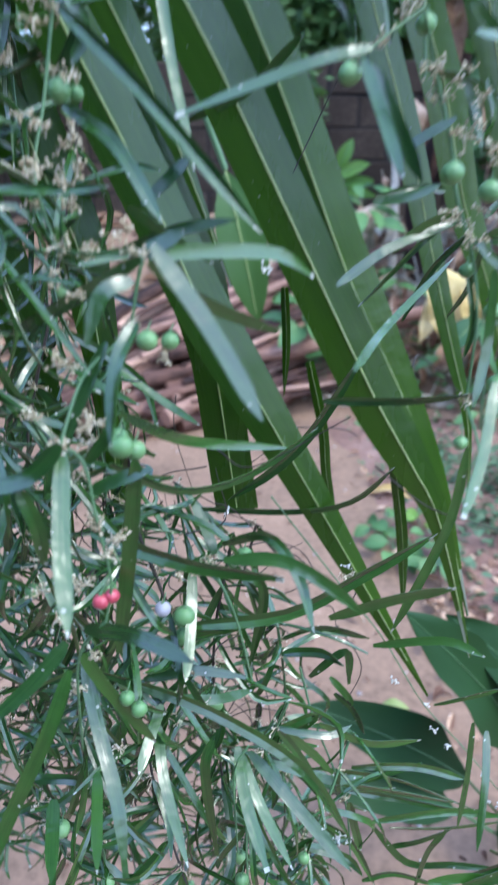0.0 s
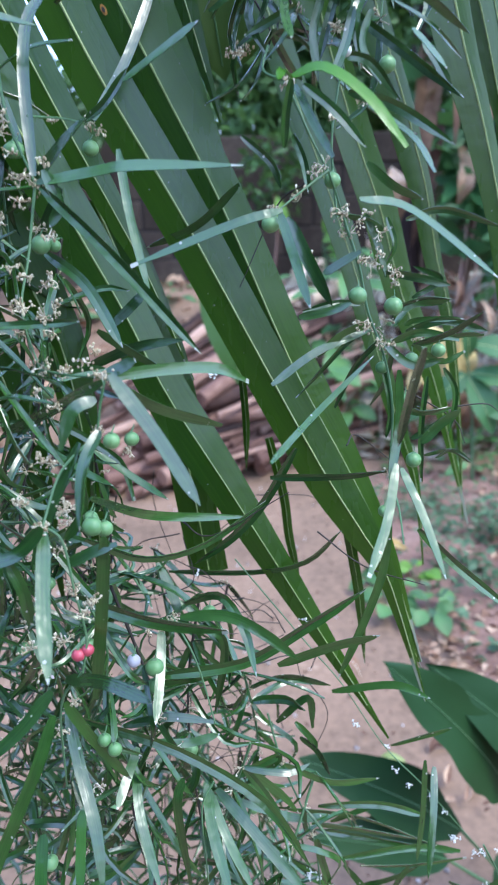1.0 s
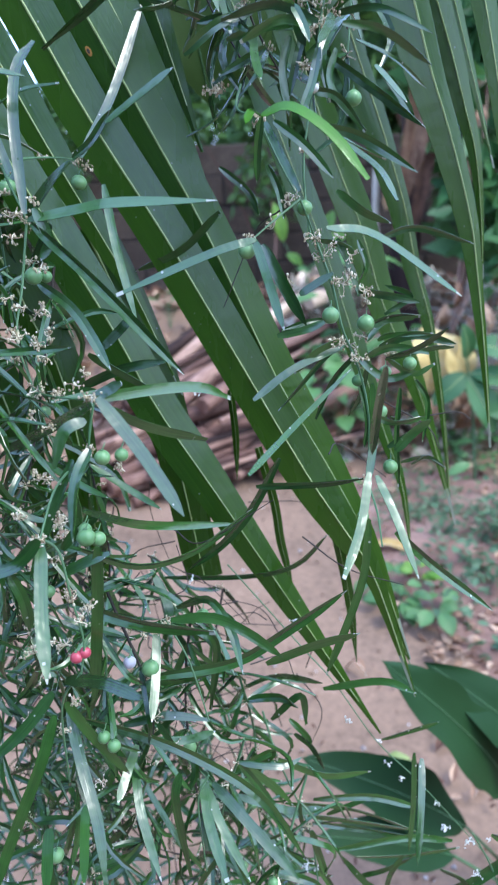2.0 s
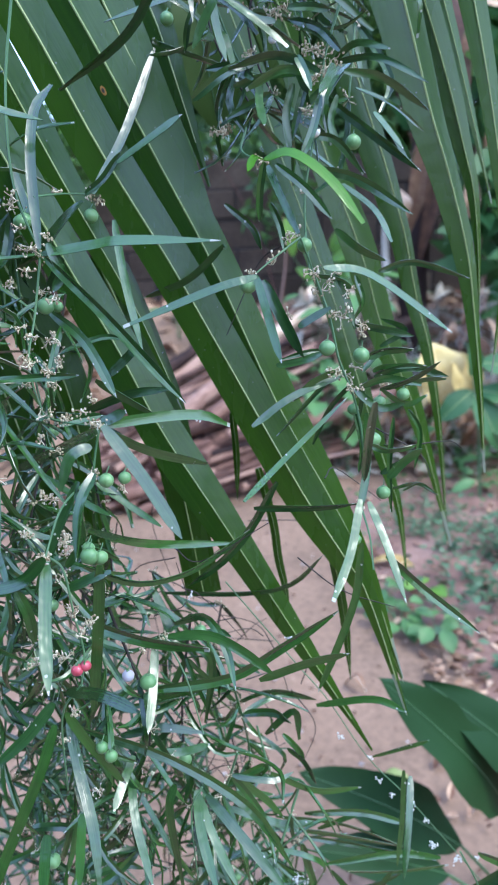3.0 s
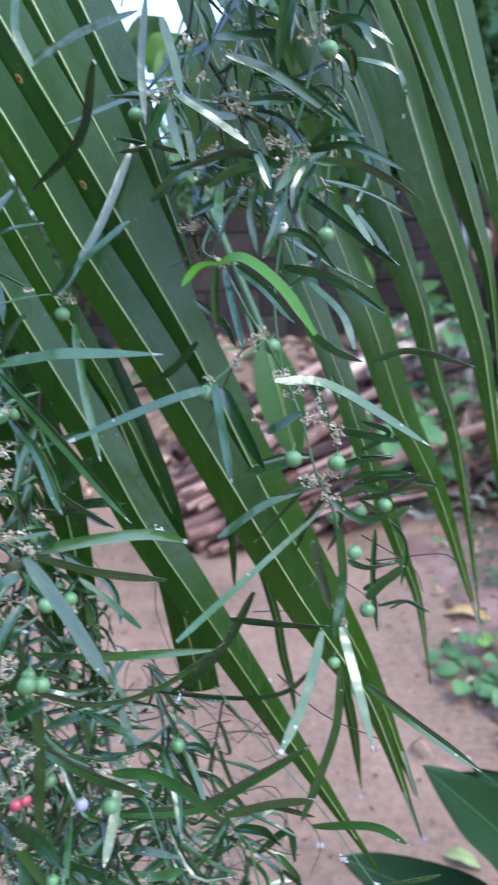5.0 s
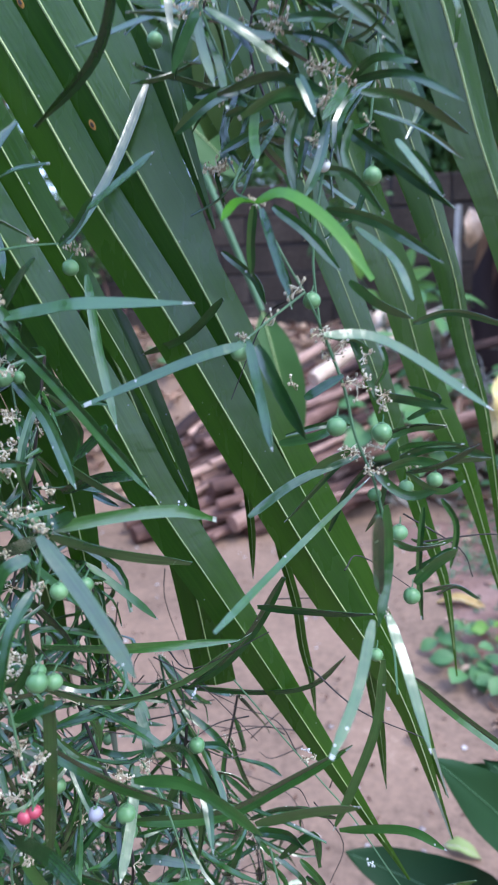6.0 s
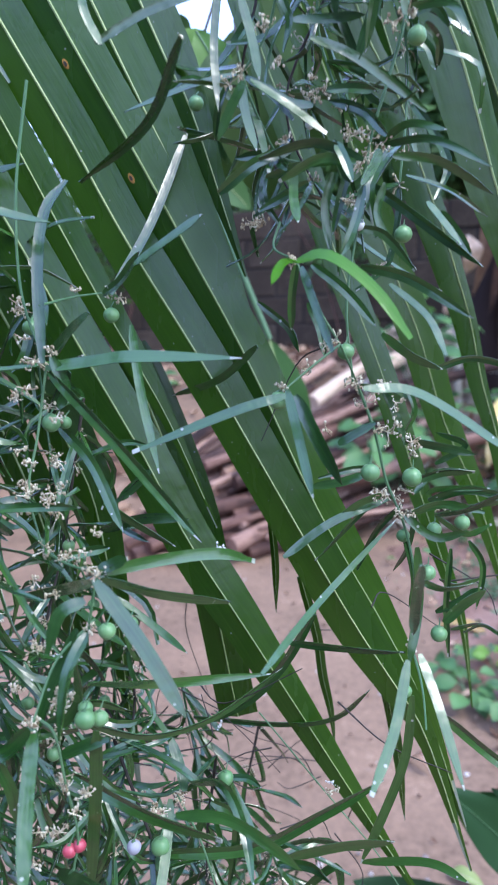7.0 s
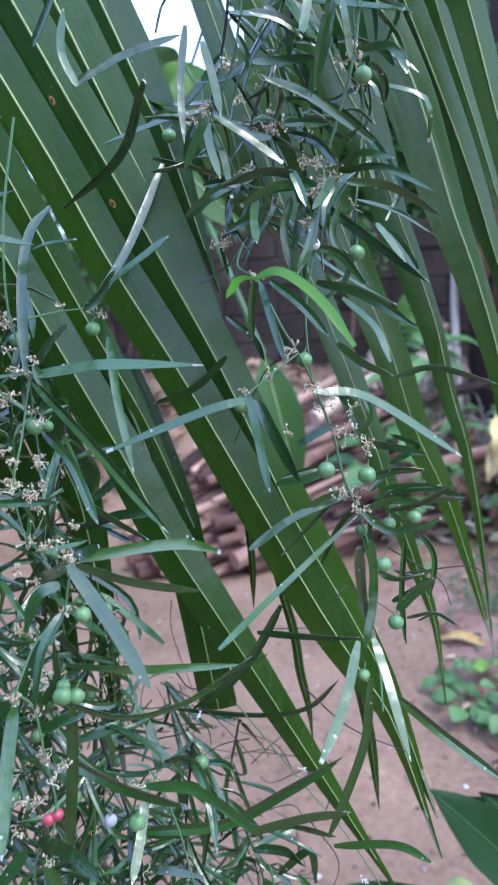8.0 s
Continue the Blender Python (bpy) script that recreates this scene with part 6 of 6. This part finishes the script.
berry(v_right, (0.081, 0.368, 1.328), 0.0048, 103)
berry(v_right, (0.045, 0.343, 1.306), 0.0052, 104)
berry(v_left, (-0.063, 0.400, 1.352), 0.0050, 105)
berry(v_left, (-0.079, 0.330, 1.299), 0.0052, 106)
berry(v_left, (-0.098, 0.360, 1.349), 0.0046, 107)
berry(v_left, (-0.099, 0.370, 1.350), 0.0050, 108)
berry(v_mid, (-0.049, 0.262, 1.164), 0.0052, 109)
berry(v_mid, (-0.045, 0.270, 1.159), 0.0044, 110)
berry(v_mid, (-0.051, 0.268, 1.166), 0.0038, 111)
berry(v_mid, (-0.038, 0.275, 1.205), 0.0044, 112)
berry(v_mid, (-0.031, 0.290, 1.201), 0.0040, 113)
berry(v_low, (-0.061, 0.252, 1.095), 0.0036, 114, RED, "ripe pinkish red berry")
berry(v_low, (-0.0565, 0.254, 1.0965), 0.0034, 115, RED, "ripe pinkish red berry")
berry(v_low, (-0.040, 0.285, 1.067), 0.0040, 116, GREY, "pale bluish grey berry")
berry(v_low, (-0.033, 0.310, 1.044), 0.0060, 117)
berry(v_low, (-0.058, 0.270, 1.024), 0.0040, 118)
berry(v_low, (-0.052, 0.268, 1.019), 0.0042, 119)
berry(v_low, (-0.101, 0.270, 0.930), 0.0050, 120)
berry(v_top, (0.114, 0.390, 1.390), 0.0050, 121)
berry(v_right, (0.145, 0.360, 1.230), 0.0044, 122)
berry(v_right, (0.133, 0.360, 1.160), 0.0050, 123)
berry(v_right, (0.126, 0.360, 1.199), 0.0048, 124)
berry(v_right, (0.112, 0.340, 1.134), 0.0038, 125)
berry(v_top, (0.120, 0.380, 1.487), 0.0050, 126)
berry(v_top, (-0.005, 0.420, 1.473), 0.0046, 127)
berry(v_right, (0.130, 0.365, 1.224), 0.0042, 128)
berry(v_right, (0.113, 0.370, 1.218), 0.0040, 129)
berry(v_left, (-0.073, 0.335, 1.298), 0.0036, 130)
sprig(v_left, (-0.079, 0.300, 1.285), 0.0060, 131)
sprig(v_left, (-0.083, 0.300, 1.269), 0.0060, 132)
sprig(v_left, (-0.072, 0.300, 1.265), 0.0070, 133)
sprig(v_mid, (-0.072, 0.270, 1.196), 0.0060, 134)
sprig(v_mid, (-0.062, 0.260, 1.174), 0.0060, 135)
sprig(v_mid, (-0.071, 0.250, 1.168), 0.0050, 136)
sprig(v_low, (-0.057, 0.270, 1.114), 0.0060, 137)
sprig(v_low, (-0.019, 0.310, 1.079), 0.0050, 138)
sprig(v_low, (-0.035, 0.310, 1.071), 0.0040, 139)
sprig(v_low, (-0.070, 0.260, 1.059), 0.0050, 140)
sprig(v_right, (0.075, 0.360, 1.335), 0.0070, 141)
sprig(v_right, (0.062, 0.355, 1.320), 0.0060, 142)
sprig(v_right, (0.087, 0.370, 1.310), 0.0080, 143)
sprig(v_right, (0.092, 0.370, 1.299), 0.0080, 144)
sprig(v_right, (0.104, 0.370, 1.281), 0.0100, 145)
sprig(v_right, (0.117, 0.365, 1.276), 0.0070, 146)
sprig(v_right, (0.099, 0.370, 1.244), 0.0070, 147)
sprig(v_right, (0.108, 0.370, 1.242), 0.0080, 148)
sprig(v_right, (0.113, 0.370, 1.229), 0.0060, 149)
sprig(v_right, (0.134, 0.370, 1.236), 0.0070, 150)
sprig(v_right, (0.118, 0.360, 1.149), 0.0060, 151)
sprig(v_right, (0.046, 0.343, 1.312), 0.0040, 152)
sprig(v_top, (0.055, 0.360, 1.379), 0.0050, 153)
sprig(v_top, (0.065, 0.390, 1.466), 0.0070, 154)
sprig(v_top, (0.087, 0.385, 1.443), 0.0080, 155)
sprig(v_top, (0.096, 0.385, 1.433), 0.0080, 156)
sprig(v_top, (0.091, 0.380, 1.429), 0.0080, 157)
sprig(v_top, (0.084, 0.385, 1.409), 0.0060, 158)
sprig(v_top, (0.116, 0.380, 1.499), 0.0070, 159)
sprig(v_top, (0.108, 0.380, 1.494), 0.0060, 160)
sprig(v_top, (0.025, 0.400, 1.483), 0.0050, 161)
sprig(v_top, (0.028, 0.410, 1.403), 0.0060, 162)
sprig(v_top, (0.042, 0.400, 1.505), 0.0050, 163)
sprig(v_top, (0.050, 0.390, 1.443), 0.0060, 164)
sprig(v_top, (0.101, 0.390, 1.372), 0.0060, 165)
sprig(v_left, (-0.083, 0.330, 1.333), 0.0080, 166)
sprig(v_left, (-0.077, 0.330, 1.329), 0.0060, 167)
sprig(v_left, (-0.103, 0.360, 1.359), 0.0080, 168)
sprig(v_left, (-0.102, 0.340, 1.312), 0.0070, 169)
sprig(v_left, (-0.082, 0.335, 1.306), 0.0060, 170)
sprig(v_left, (-0.080, 0.330, 1.278), 0.0070, 171)
sprig(v_left, (-0.079, 0.320, 1.262), 0.0060, 172)
sprig(v_left, (-0.091, 0.320, 1.266), 0.0040, 173)
sprig(v_left, (-0.076, 0.300, 1.237), 0.0060, 174)
sprig(v_left, (-0.063, 0.400, 1.366), 0.0050, 175)
sprig(v_left, (-0.085, 0.400, 1.368), 0.0040, 176)
sprig(v_left, (-0.057, 0.400, 1.362), 0.0040, 177)
sprig(v_mid, (-0.037, 0.265, 1.240), 0.0050, 178)
sprig(v_mid, (-0.061, 0.290, 1.237), 0.0050, 179)
sprig(v_mid, (-0.042, 0.262, 1.214), 0.0040, 180)
sprig(v_mid, (-0.034, 0.300, 1.192), 0.0050, 181)
sprig(v_mid, (-0.068, 0.275, 1.167), 0.0060, 182)
sprig(v_mid, (-0.066, 0.275, 1.160), 0.0060, 183)
sprig(v_mid, (-0.072, 0.280, 1.192), 0.0050, 184)
sprig(v_mid, (-0.088, 0.270, 1.174), 0.0040, 185)
sprig(v_low, (-0.070, 0.250, 1.169), 0.0040, 186)
sprig(v_low, (-0.060, 0.255, 1.130), 0.0050, 187)
sprig(v_low, (-0.052, 0.260, 1.123), 0.0050, 188)
sprig(v_low, (-0.069, 0.260, 1.098), 0.0060, 189)
sprig(v_low, (-0.094, 0.270, 1.086), 0.0070, 190)
sprig(v_low, (-0.022, 0.320, 1.074), 0.0050, 191)
sprig(v_low, (-0.027, 0.330, 0.964), 0.0050, 192)
sprig(v_low, (0.067, 0.410, 1.004), 0.0060, 193)
sprig(v_low, (-0.079, 0.260, 1.039), 0.0050, 194)
sprig(v_low, (-0.067, 0.280, 0.980), 0.0050, 195)
sprig(v_low, (-0.104, 0.270, 1.040), 0.0050, 196)
sprig(v_low, (0.047, 0.380, 0.901), 0.0040, 197)
sprig(v_low, (0.069, 0.360, 0.850), 0.0050, 198)
sprig(v_low, (0.038, 0.380, 0.898), 0.0040, 199)
sprig(v_mid, (0.008, 0.336, 1.224), 0.003, 200, 5, BUD)
sprig(v_low, (0.066, 0.405, 1.015), 0.003, 201, 5, BUD)
sprig(v_low, (-0.016, 0.420, 1.049), 0.003, 202, 5, BUD)
sprig(v_low, (0.144, 0.420, 0.855), 0.003, 203, 5, BUD)
sprig(v_low, (0.155, 0.420, 0.841), 0.003, 204, 5, BUD)
sprig(v_low, (0.175, 0.420, 0.827), 0.003, 205, 5, BUD)
sprig(v_low, (0.187, 0.420, 0.810), 0.003, 206, 5, BUD)
sprig(v_low, (0.198, 0.420, 0.778), 0.003, 207, 5, BUD)
sprig(v_low, (0.218, 0.420, 0.761), 0.003, 208, 5, BUD)
sprig(v_low, (0.239, 0.420, 0.764), 0.003, 209, 5, BUD)
sprig(v_low, (0.135, 0.420, 0.882), 0.003, 210, 5, BUD)
sprig(v_low, (0.110, 0.420, 0.904), 0.003, 211, 5, BUD)
sprig(v_low, (0.076, 0.370, 0.792), 0.003, 212, 5, BUD)
sprig(v_low, (0.066, 0.370, 0.796), 0.003, 213, 5, BUD)
sprig(v_top, (0.095, 0.385, 1.440), 0.0065, 220, 6)
sprig(v_top, (0.102, 0.385, 1.438), 0.0058, 221, 6)
sprig(v_top, (0.091, 0.390, 1.429), 0.0065, 222, 6)
sprig(v_top, (0.067, 0.385, 1.463), 0.0058, 223, 6)
sprig(v_top, (0.072, 0.380, 1.464), 0.0058, 224, 6)
sprig(v_top, (0.115, 0.400, 1.502), 0.0065, 225, 6)
sprig(v_top, (0.120, 0.400, 1.504), 0.0058, 226, 6)
sprig(v_top, (0.083, 0.390, 1.410), 0.0050, 227, 6)
sprig(v_top, (0.042, 0.370, 1.496), 0.0043, 228, 6)
sprig(v_top, (0.047, 0.380, 1.482), 0.0043, 229, 6)
sprig(v_top, (0.031, 0.365, 1.472), 0.0058, 230, 6)
sprig(v_top, (0.024, 0.365, 1.468), 0.0058, 231, 6)
sprig(v_top, (0.030, 0.400, 1.399), 0.0043, 232, 6)
sprig(v_top, (0.024, 0.400, 1.401), 0.0043, 233, 6)
sprig(v_top, (0.035, 0.400, 1.402), 0.0036, 234, 6)
sprig(v_top, (0.098, 0.385, 1.444), 0.0043, 235, 6)
sprig(v_top, (0.085, 0.385, 1.443), 0.0043, 236, 6)
sprig(v_top, (0.066, 0.385, 1.473), 0.0036, 237, 6)
sprig(v_right, (0.101, 0.365, 1.310), 0.0058, 238, 6)
sprig(v_right, (0.096, 0.365, 1.306), 0.0050, 239, 6)
sprig(v_right, (0.088, 0.360, 1.311), 0.0043, 240, 6)
sprig(v_right, (0.101, 0.365, 1.285), 0.0058, 241, 6)
sprig(v_right, (0.109, 0.365, 1.287), 0.0058, 242, 6)
sprig(v_right, (0.117, 0.360, 1.272), 0.0050, 243, 6)
sprig(v_right, (0.113, 0.360, 1.249), 0.0058, 244, 6)
sprig(v_right, (0.103, 0.360, 1.247), 0.0050, 245, 6)
sprig(v_right, (0.096, 0.360, 1.247), 0.0043, 246, 6)
sprig(v_right, (0.070, 0.360, 1.285), 0.0043, 247, 6)
sprig(v_right, (0.070, 0.365, 1.332), 0.0043, 248, 6)
sprig(v_right, (0.081, 0.365, 1.360), 0.0036, 249, 6)
sprig(v_right, (0.118, 0.360, 1.236), 0.0043, 250, 6)
sprig(v_right, (0.110, 0.360, 1.236), 0.0043, 251, 6)
sprig(v_right, (0.108, 0.365, 1.299), 0.0058, 252, 6)
sprig(v_left, (-0.094, 0.340, 1.363), 0.0058, 253, 6)
sprig(v_left, (-0.081, 0.320, 1.334), 0.0065, 254, 6)
sprig(v_left, (-0.081, 0.310, 1.321), 0.0058, 255, 6)
sprig(v_left, (-0.071, 0.320, 1.304), 0.0043, 256, 6)
sprig(v_left, (-0.069, 0.310, 1.282), 0.0058, 257, 6)
sprig(v_left, (-0.069, 0.310, 1.268), 0.0050, 258, 6)
sprig(v_left, (-0.072, 0.310, 1.255), 0.0050, 259, 6)
sprig(v_left, (-0.089, 0.310, 1.272), 0.0050, 260, 6)
sprig(v_left, (-0.089, 0.310, 1.289), 0.0050, 261, 6)
sprig(v_left, (-0.090, 0.310, 1.255), 0.0050, 262, 6)
sprig(v_left, (-0.070, 0.320, 1.339), 0.0036, 263, 6)
sprig(v_left, (-0.089, 0.330, 1.345), 0.0043, 264, 6)
sprig(v_mid, (-0.061, 0.285, 1.241), 0.0058, 265, 6)
sprig(v_mid, (-0.049, 0.300, 1.247), 0.0050, 266, 6)
sprig(v_mid, (-0.073, 0.290, 1.241), 0.0058, 267, 6)
sprig(v_mid, (-0.050, 0.280, 1.245), 0.0043, 268, 6)
sprig(v_mid, (-0.042, 0.270, 1.241), 0.0043, 269, 6)
sprig(v_mid, (-0.075, 0.280, 1.229), 0.0043, 270, 6)
sprig(v_mid, (-0.066, 0.280, 1.222), 0.0043, 271, 6)
sprig(v_low, (-0.064, 0.270, 1.175), 0.0043, 272, 6)
sprig(v_low, (-0.058, 0.270, 1.172), 0.0043, 273, 6)
sprig(v_low, (-0.066, 0.260, 1.152), 0.0050, 274, 6)
sprig(v_low, (-0.064, 0.260, 1.131), 0.0058, 275, 6)
sprig(v_low, (-0.056, 0.250, 1.119), 0.0058, 276, 6)
sprig(v_low, (-0.074, 0.250, 1.107), 0.0050, 277, 6)
sprig(v_low, (-0.082, 0.250, 1.085), 0.0050, 278, 6)
sprig(v_low, (-0.026, 0.300, 1.078), 0.0043, 279, 6)
berry(v_top, (0.089, 0.380, 1.396), 0.0036, 131, BUD, "pale unripe berry")
berry(v_top, (0.064, 0.385, 1.450), 0.0028, 132, BUD, "pale unripe berry")


# loose leaf shapes shared by the hanging strands
# trailing leaves low over the path
leaf(v_low, 0.010, "mid", (0.162, 0.360, 0.761), (0.192, 0.364, 0.769), (0.221, 0.368, 0.788), (0.253, 0.372, 0.808), (0.277, 0.376, 0.817))
leaf(v_low, 0.008, "pale", (0.239, 0.360, 0.830), (0.253, 0.364, 0.797), (0.274, 0.368, 0.755))
leaf(v_low, 0.007, "mid", (0.218, 0.360, 0.837), (0.242, 0.364, 0.820), (0.270, 0.368, 0.801))
leaf(v_low, 0.008, "mid", (0.136, 0.360, 0.764), (0.168, 0.364, 0.765), (0.206, 0.368, 0.755), (0.223, 0.372, 0.737))
leaf(v_low, 0.006, "dark", (0.178, 0.360, 0.801), (0.199, 0.364, 0.782), (0.209, 0.368, 0.749))
leaf(v_low, 0.010, "mid", (0.253, 0.360, 0.834), (0.245, 0.364, 0.792), (0.255, 0.368, 0.739))
stem(v_low, 0.0009, (0.205, 0.368, 0.830), (0.221, 0.368, 0.796), (0.232, 0.368, 0.762), (0.249, 0.368, 0.719))
sprig(v_low, (0.216, 0.366, 0.768), 0.006, 5200, 6, BUD)
sprig(v_low, (0.210, 0.366, 0.787), 0.006, 5201, 6, BUD)
sprig(v_low, (0.221, 0.366, 0.758), 0.006, 5202, 6, BUD)
sprig(v_low, (0.068, 0.366, 0.805), 0.006, 5203, 6, BUD)
sprig(v_low, (0.202, 0.366, 0.825), 0.006, 5204, 6, BUD)
sprig(v_low, (0.181, 0.366, 0.840), 0.006, 5205, 6, BUD)


def loose_leaf(seed):
    rg = random.Random(900 + seed)
    ln = rg.uniform(0.04, 0.075)
    b = rg.uniform(-0.30, 0.36) * ln
    c = rg.uniform(-0.16, 0.16) * ln
    shape = blade([(0, 0, 0), (ln * 0.33, c, b * 0.7), (ln * 0.7, c * 1.5, b), (ln, 0, b * 0.2)], rg.uniform(0.0036, 0.0060), (0.0, 0.15, 1), 8, rg.uniform(0.05, 0.2), 0.00035, 0.6, rg.choice((0.0, 0.0, 0.5)), rg.uniform(-1.4, 1.4), 0.4)
    me = mesh_of("leaf", *shape)
    me.materials.append(FERN)
    return me


LOOSE = [loose_leaf(i) for i in range(14)]


def strand(x, y, top, low, seed, gap=0.02, sway=0.03, fill=3, flowers=0.55, berries=0.08, label=VINE):
    """A hanging strand: a thin crooked stem with leaves in loose whorls."""
    rg = random.Random(seed)
    n = max(3, int((top - low) / 0.09))
    pts = [V(x + rg.uniform(-sway, sway), y + rg.uniform(-sway, sway) * 0.7, top + (low - top) * i / n) for i in range(n + 1)]
    v = thing("asparagus_vine", pts[0], label, "vine", "asparagus vines")
    part("stem", tube(pts, 0.0011, 0.0007, 5 * n, 5, 0.1, seed), STEM if rg.random() < 0.6 else TWIG, v)
    m = int((top - low) / gap)
    for q, t in along(pts, m):
        for k in range(rg.choice((fill - 1, fill, fill, fill + 1))):
            a = rg.uniform(0, 6.283)
            d = V(math.cos(a), math.sin(a) * 0.7, rg.uniform(-2.1, 0.25)).normalized()
            up = V(rg.uniform(-0.8, 0.8), rg.uniform(-1.1, 0.5), 0.7)
            s = d.cross(up).normalized()
            u = s.cross(d)
            ob = new("leaf", rg.choice(LOOSE))
            ob.parent = v
            m4 = Matrix((d, -s, u)).transposed().to_4x4()
            ob.matrix_basis = Matrix.Translation(q - pts[0]) @ m4 @ Matrix.Diagonal((*[rg.uniform(0.8, 1.2)] * 3, 1))
        if rg.random() < flowers:
            sprig(v, q, rg.uniform(0.005, 0.010), rg.randrange(9999), rg.choice((4, 6, 8)))
        if rg.random() < berries:
            berry(v, q + V(rg.uniform(-0.008, 0.008), -0.006, -0.012), rg.uniform(0.0042, 0.0055), rg.randrange(9999))
    return v


def twig_tangle(x0, x1, y0, y1, z0, z1, n, seed):
    """Bare dark thorny twigs crossing behind the leaves."""
    rg = random.Random(seed)
    t = thing("dry_twigs", ((x0 + x1) / 2, (y0 + y1) / 2, z0), "tangle of thin dark dry vine twigs behind the leaves", "twigs")
    for i in range(n):
        a = V(rg.uniform(x0, x1), rg.uniform(y0, y1), rg.uniform(z0, z1))
        d = V(rg.gauss(0, 1), rg.gauss(0, 0.4), rg.gauss(0, 0.9)).normalized() * rg.uniform(0.04, 0.10)
        m = a + d * 0.5 + V(rg.uniform(-1, 1), 0, rg.uniform(-1, 1)) * 0.02
        part("twig", tube([a, m, a + d], 0.0006, 0.0003, 10, 5, 0.1, i), TWIG, t)


for k, (x, y, a, b, f) in enumerate([
        (-0.150, 0.34, 1.56, 0.80, 3), (-0.185, 0.42, 1.55, 0.80, 3), (-0.115, 0.40, 1.30, 0.80, 3), (-0.220, 0.38, 1.50, 0.85, 3),
        (-0.085, 0.32, 1.16, 0.72, 3), (-0.045, 0.33, 1.10, 0.70, 3), (-0.005, 0.37, 1.06, 0.70, 3), (-0.095, 0.43, 1.15, 0.70, 3),
        (-0.040, 0.46, 1.04, 0.66, 3), (0.045, 0.41, 0.98, 0.70, 3), (0.000, 0.50, 1.00, 0.62, 2), (-0.140, 0.48, 1.20, 0.70, 3),
        (-0.135, 0.31, 1.45, 1.05, 4), (-0.165, 0.36, 1.40, 0.95, 4), (-0.110, 0.45, 1.40, 1.00, 3), (0.030, 0.33, 0.97, 0.70, 2),
        (-0.30, 0.56, 1.20, 0.55, 3), (-0.24, 0.60, 1.00, 0.50, 3), (-0.17, 0.56, 0.86, 0.45, 3), (-0.10, 0.60, 0.82, 0.45, 3), (-0.03, 0.57, 0.78, 0.45, 3), (0.03, 0.55, 0.74, 0.45, 3),
        (0.050, 0.36, 0.90, 0.70, 3)]):
    strand(x, y, a, b, 300 + k, 0.021, 0.03, f)
for k, (x, y, a, b, f) in enumerate([
        (0.060, 0.43, 1.60, 1.40, 3), (0.105, 0.43, 1.60, 1.42, 3), (0.030, 0.44, 1.60, 1.42, 3), (0.085, 0.40, 1.62, 1.46, 3)]):
    strand(x, y, a, b, 360 + k, 0.024, 0.02, f, 0.6, 0.0)
twig_tangle(-0.16, 0.08, 0.36, 0.55, 0.72, 1.12, 75, 71)
twig_tangle(0.06, 0.16, 0.37, 0.42, 1.12, 1.33, 4, 72)

# ---- wall blocks ----
rg = random.Random(77)
for row in range(9):
    for k in range(13):
        x = -2.6 + k * 0.40 + (0.20 if row % 2 else 0.0)
        ob = new("block", rg.choice(BLOCKS))
        ob.parent = wall
        ob.location = (x, WALL_Y + 0.10 + rg.uniform(-0.005, 0.005), 0.10 + row * 0.20)
        ob.rotation_euler = (0, 0, math.pi if rg.random() < 0.5 else 0)
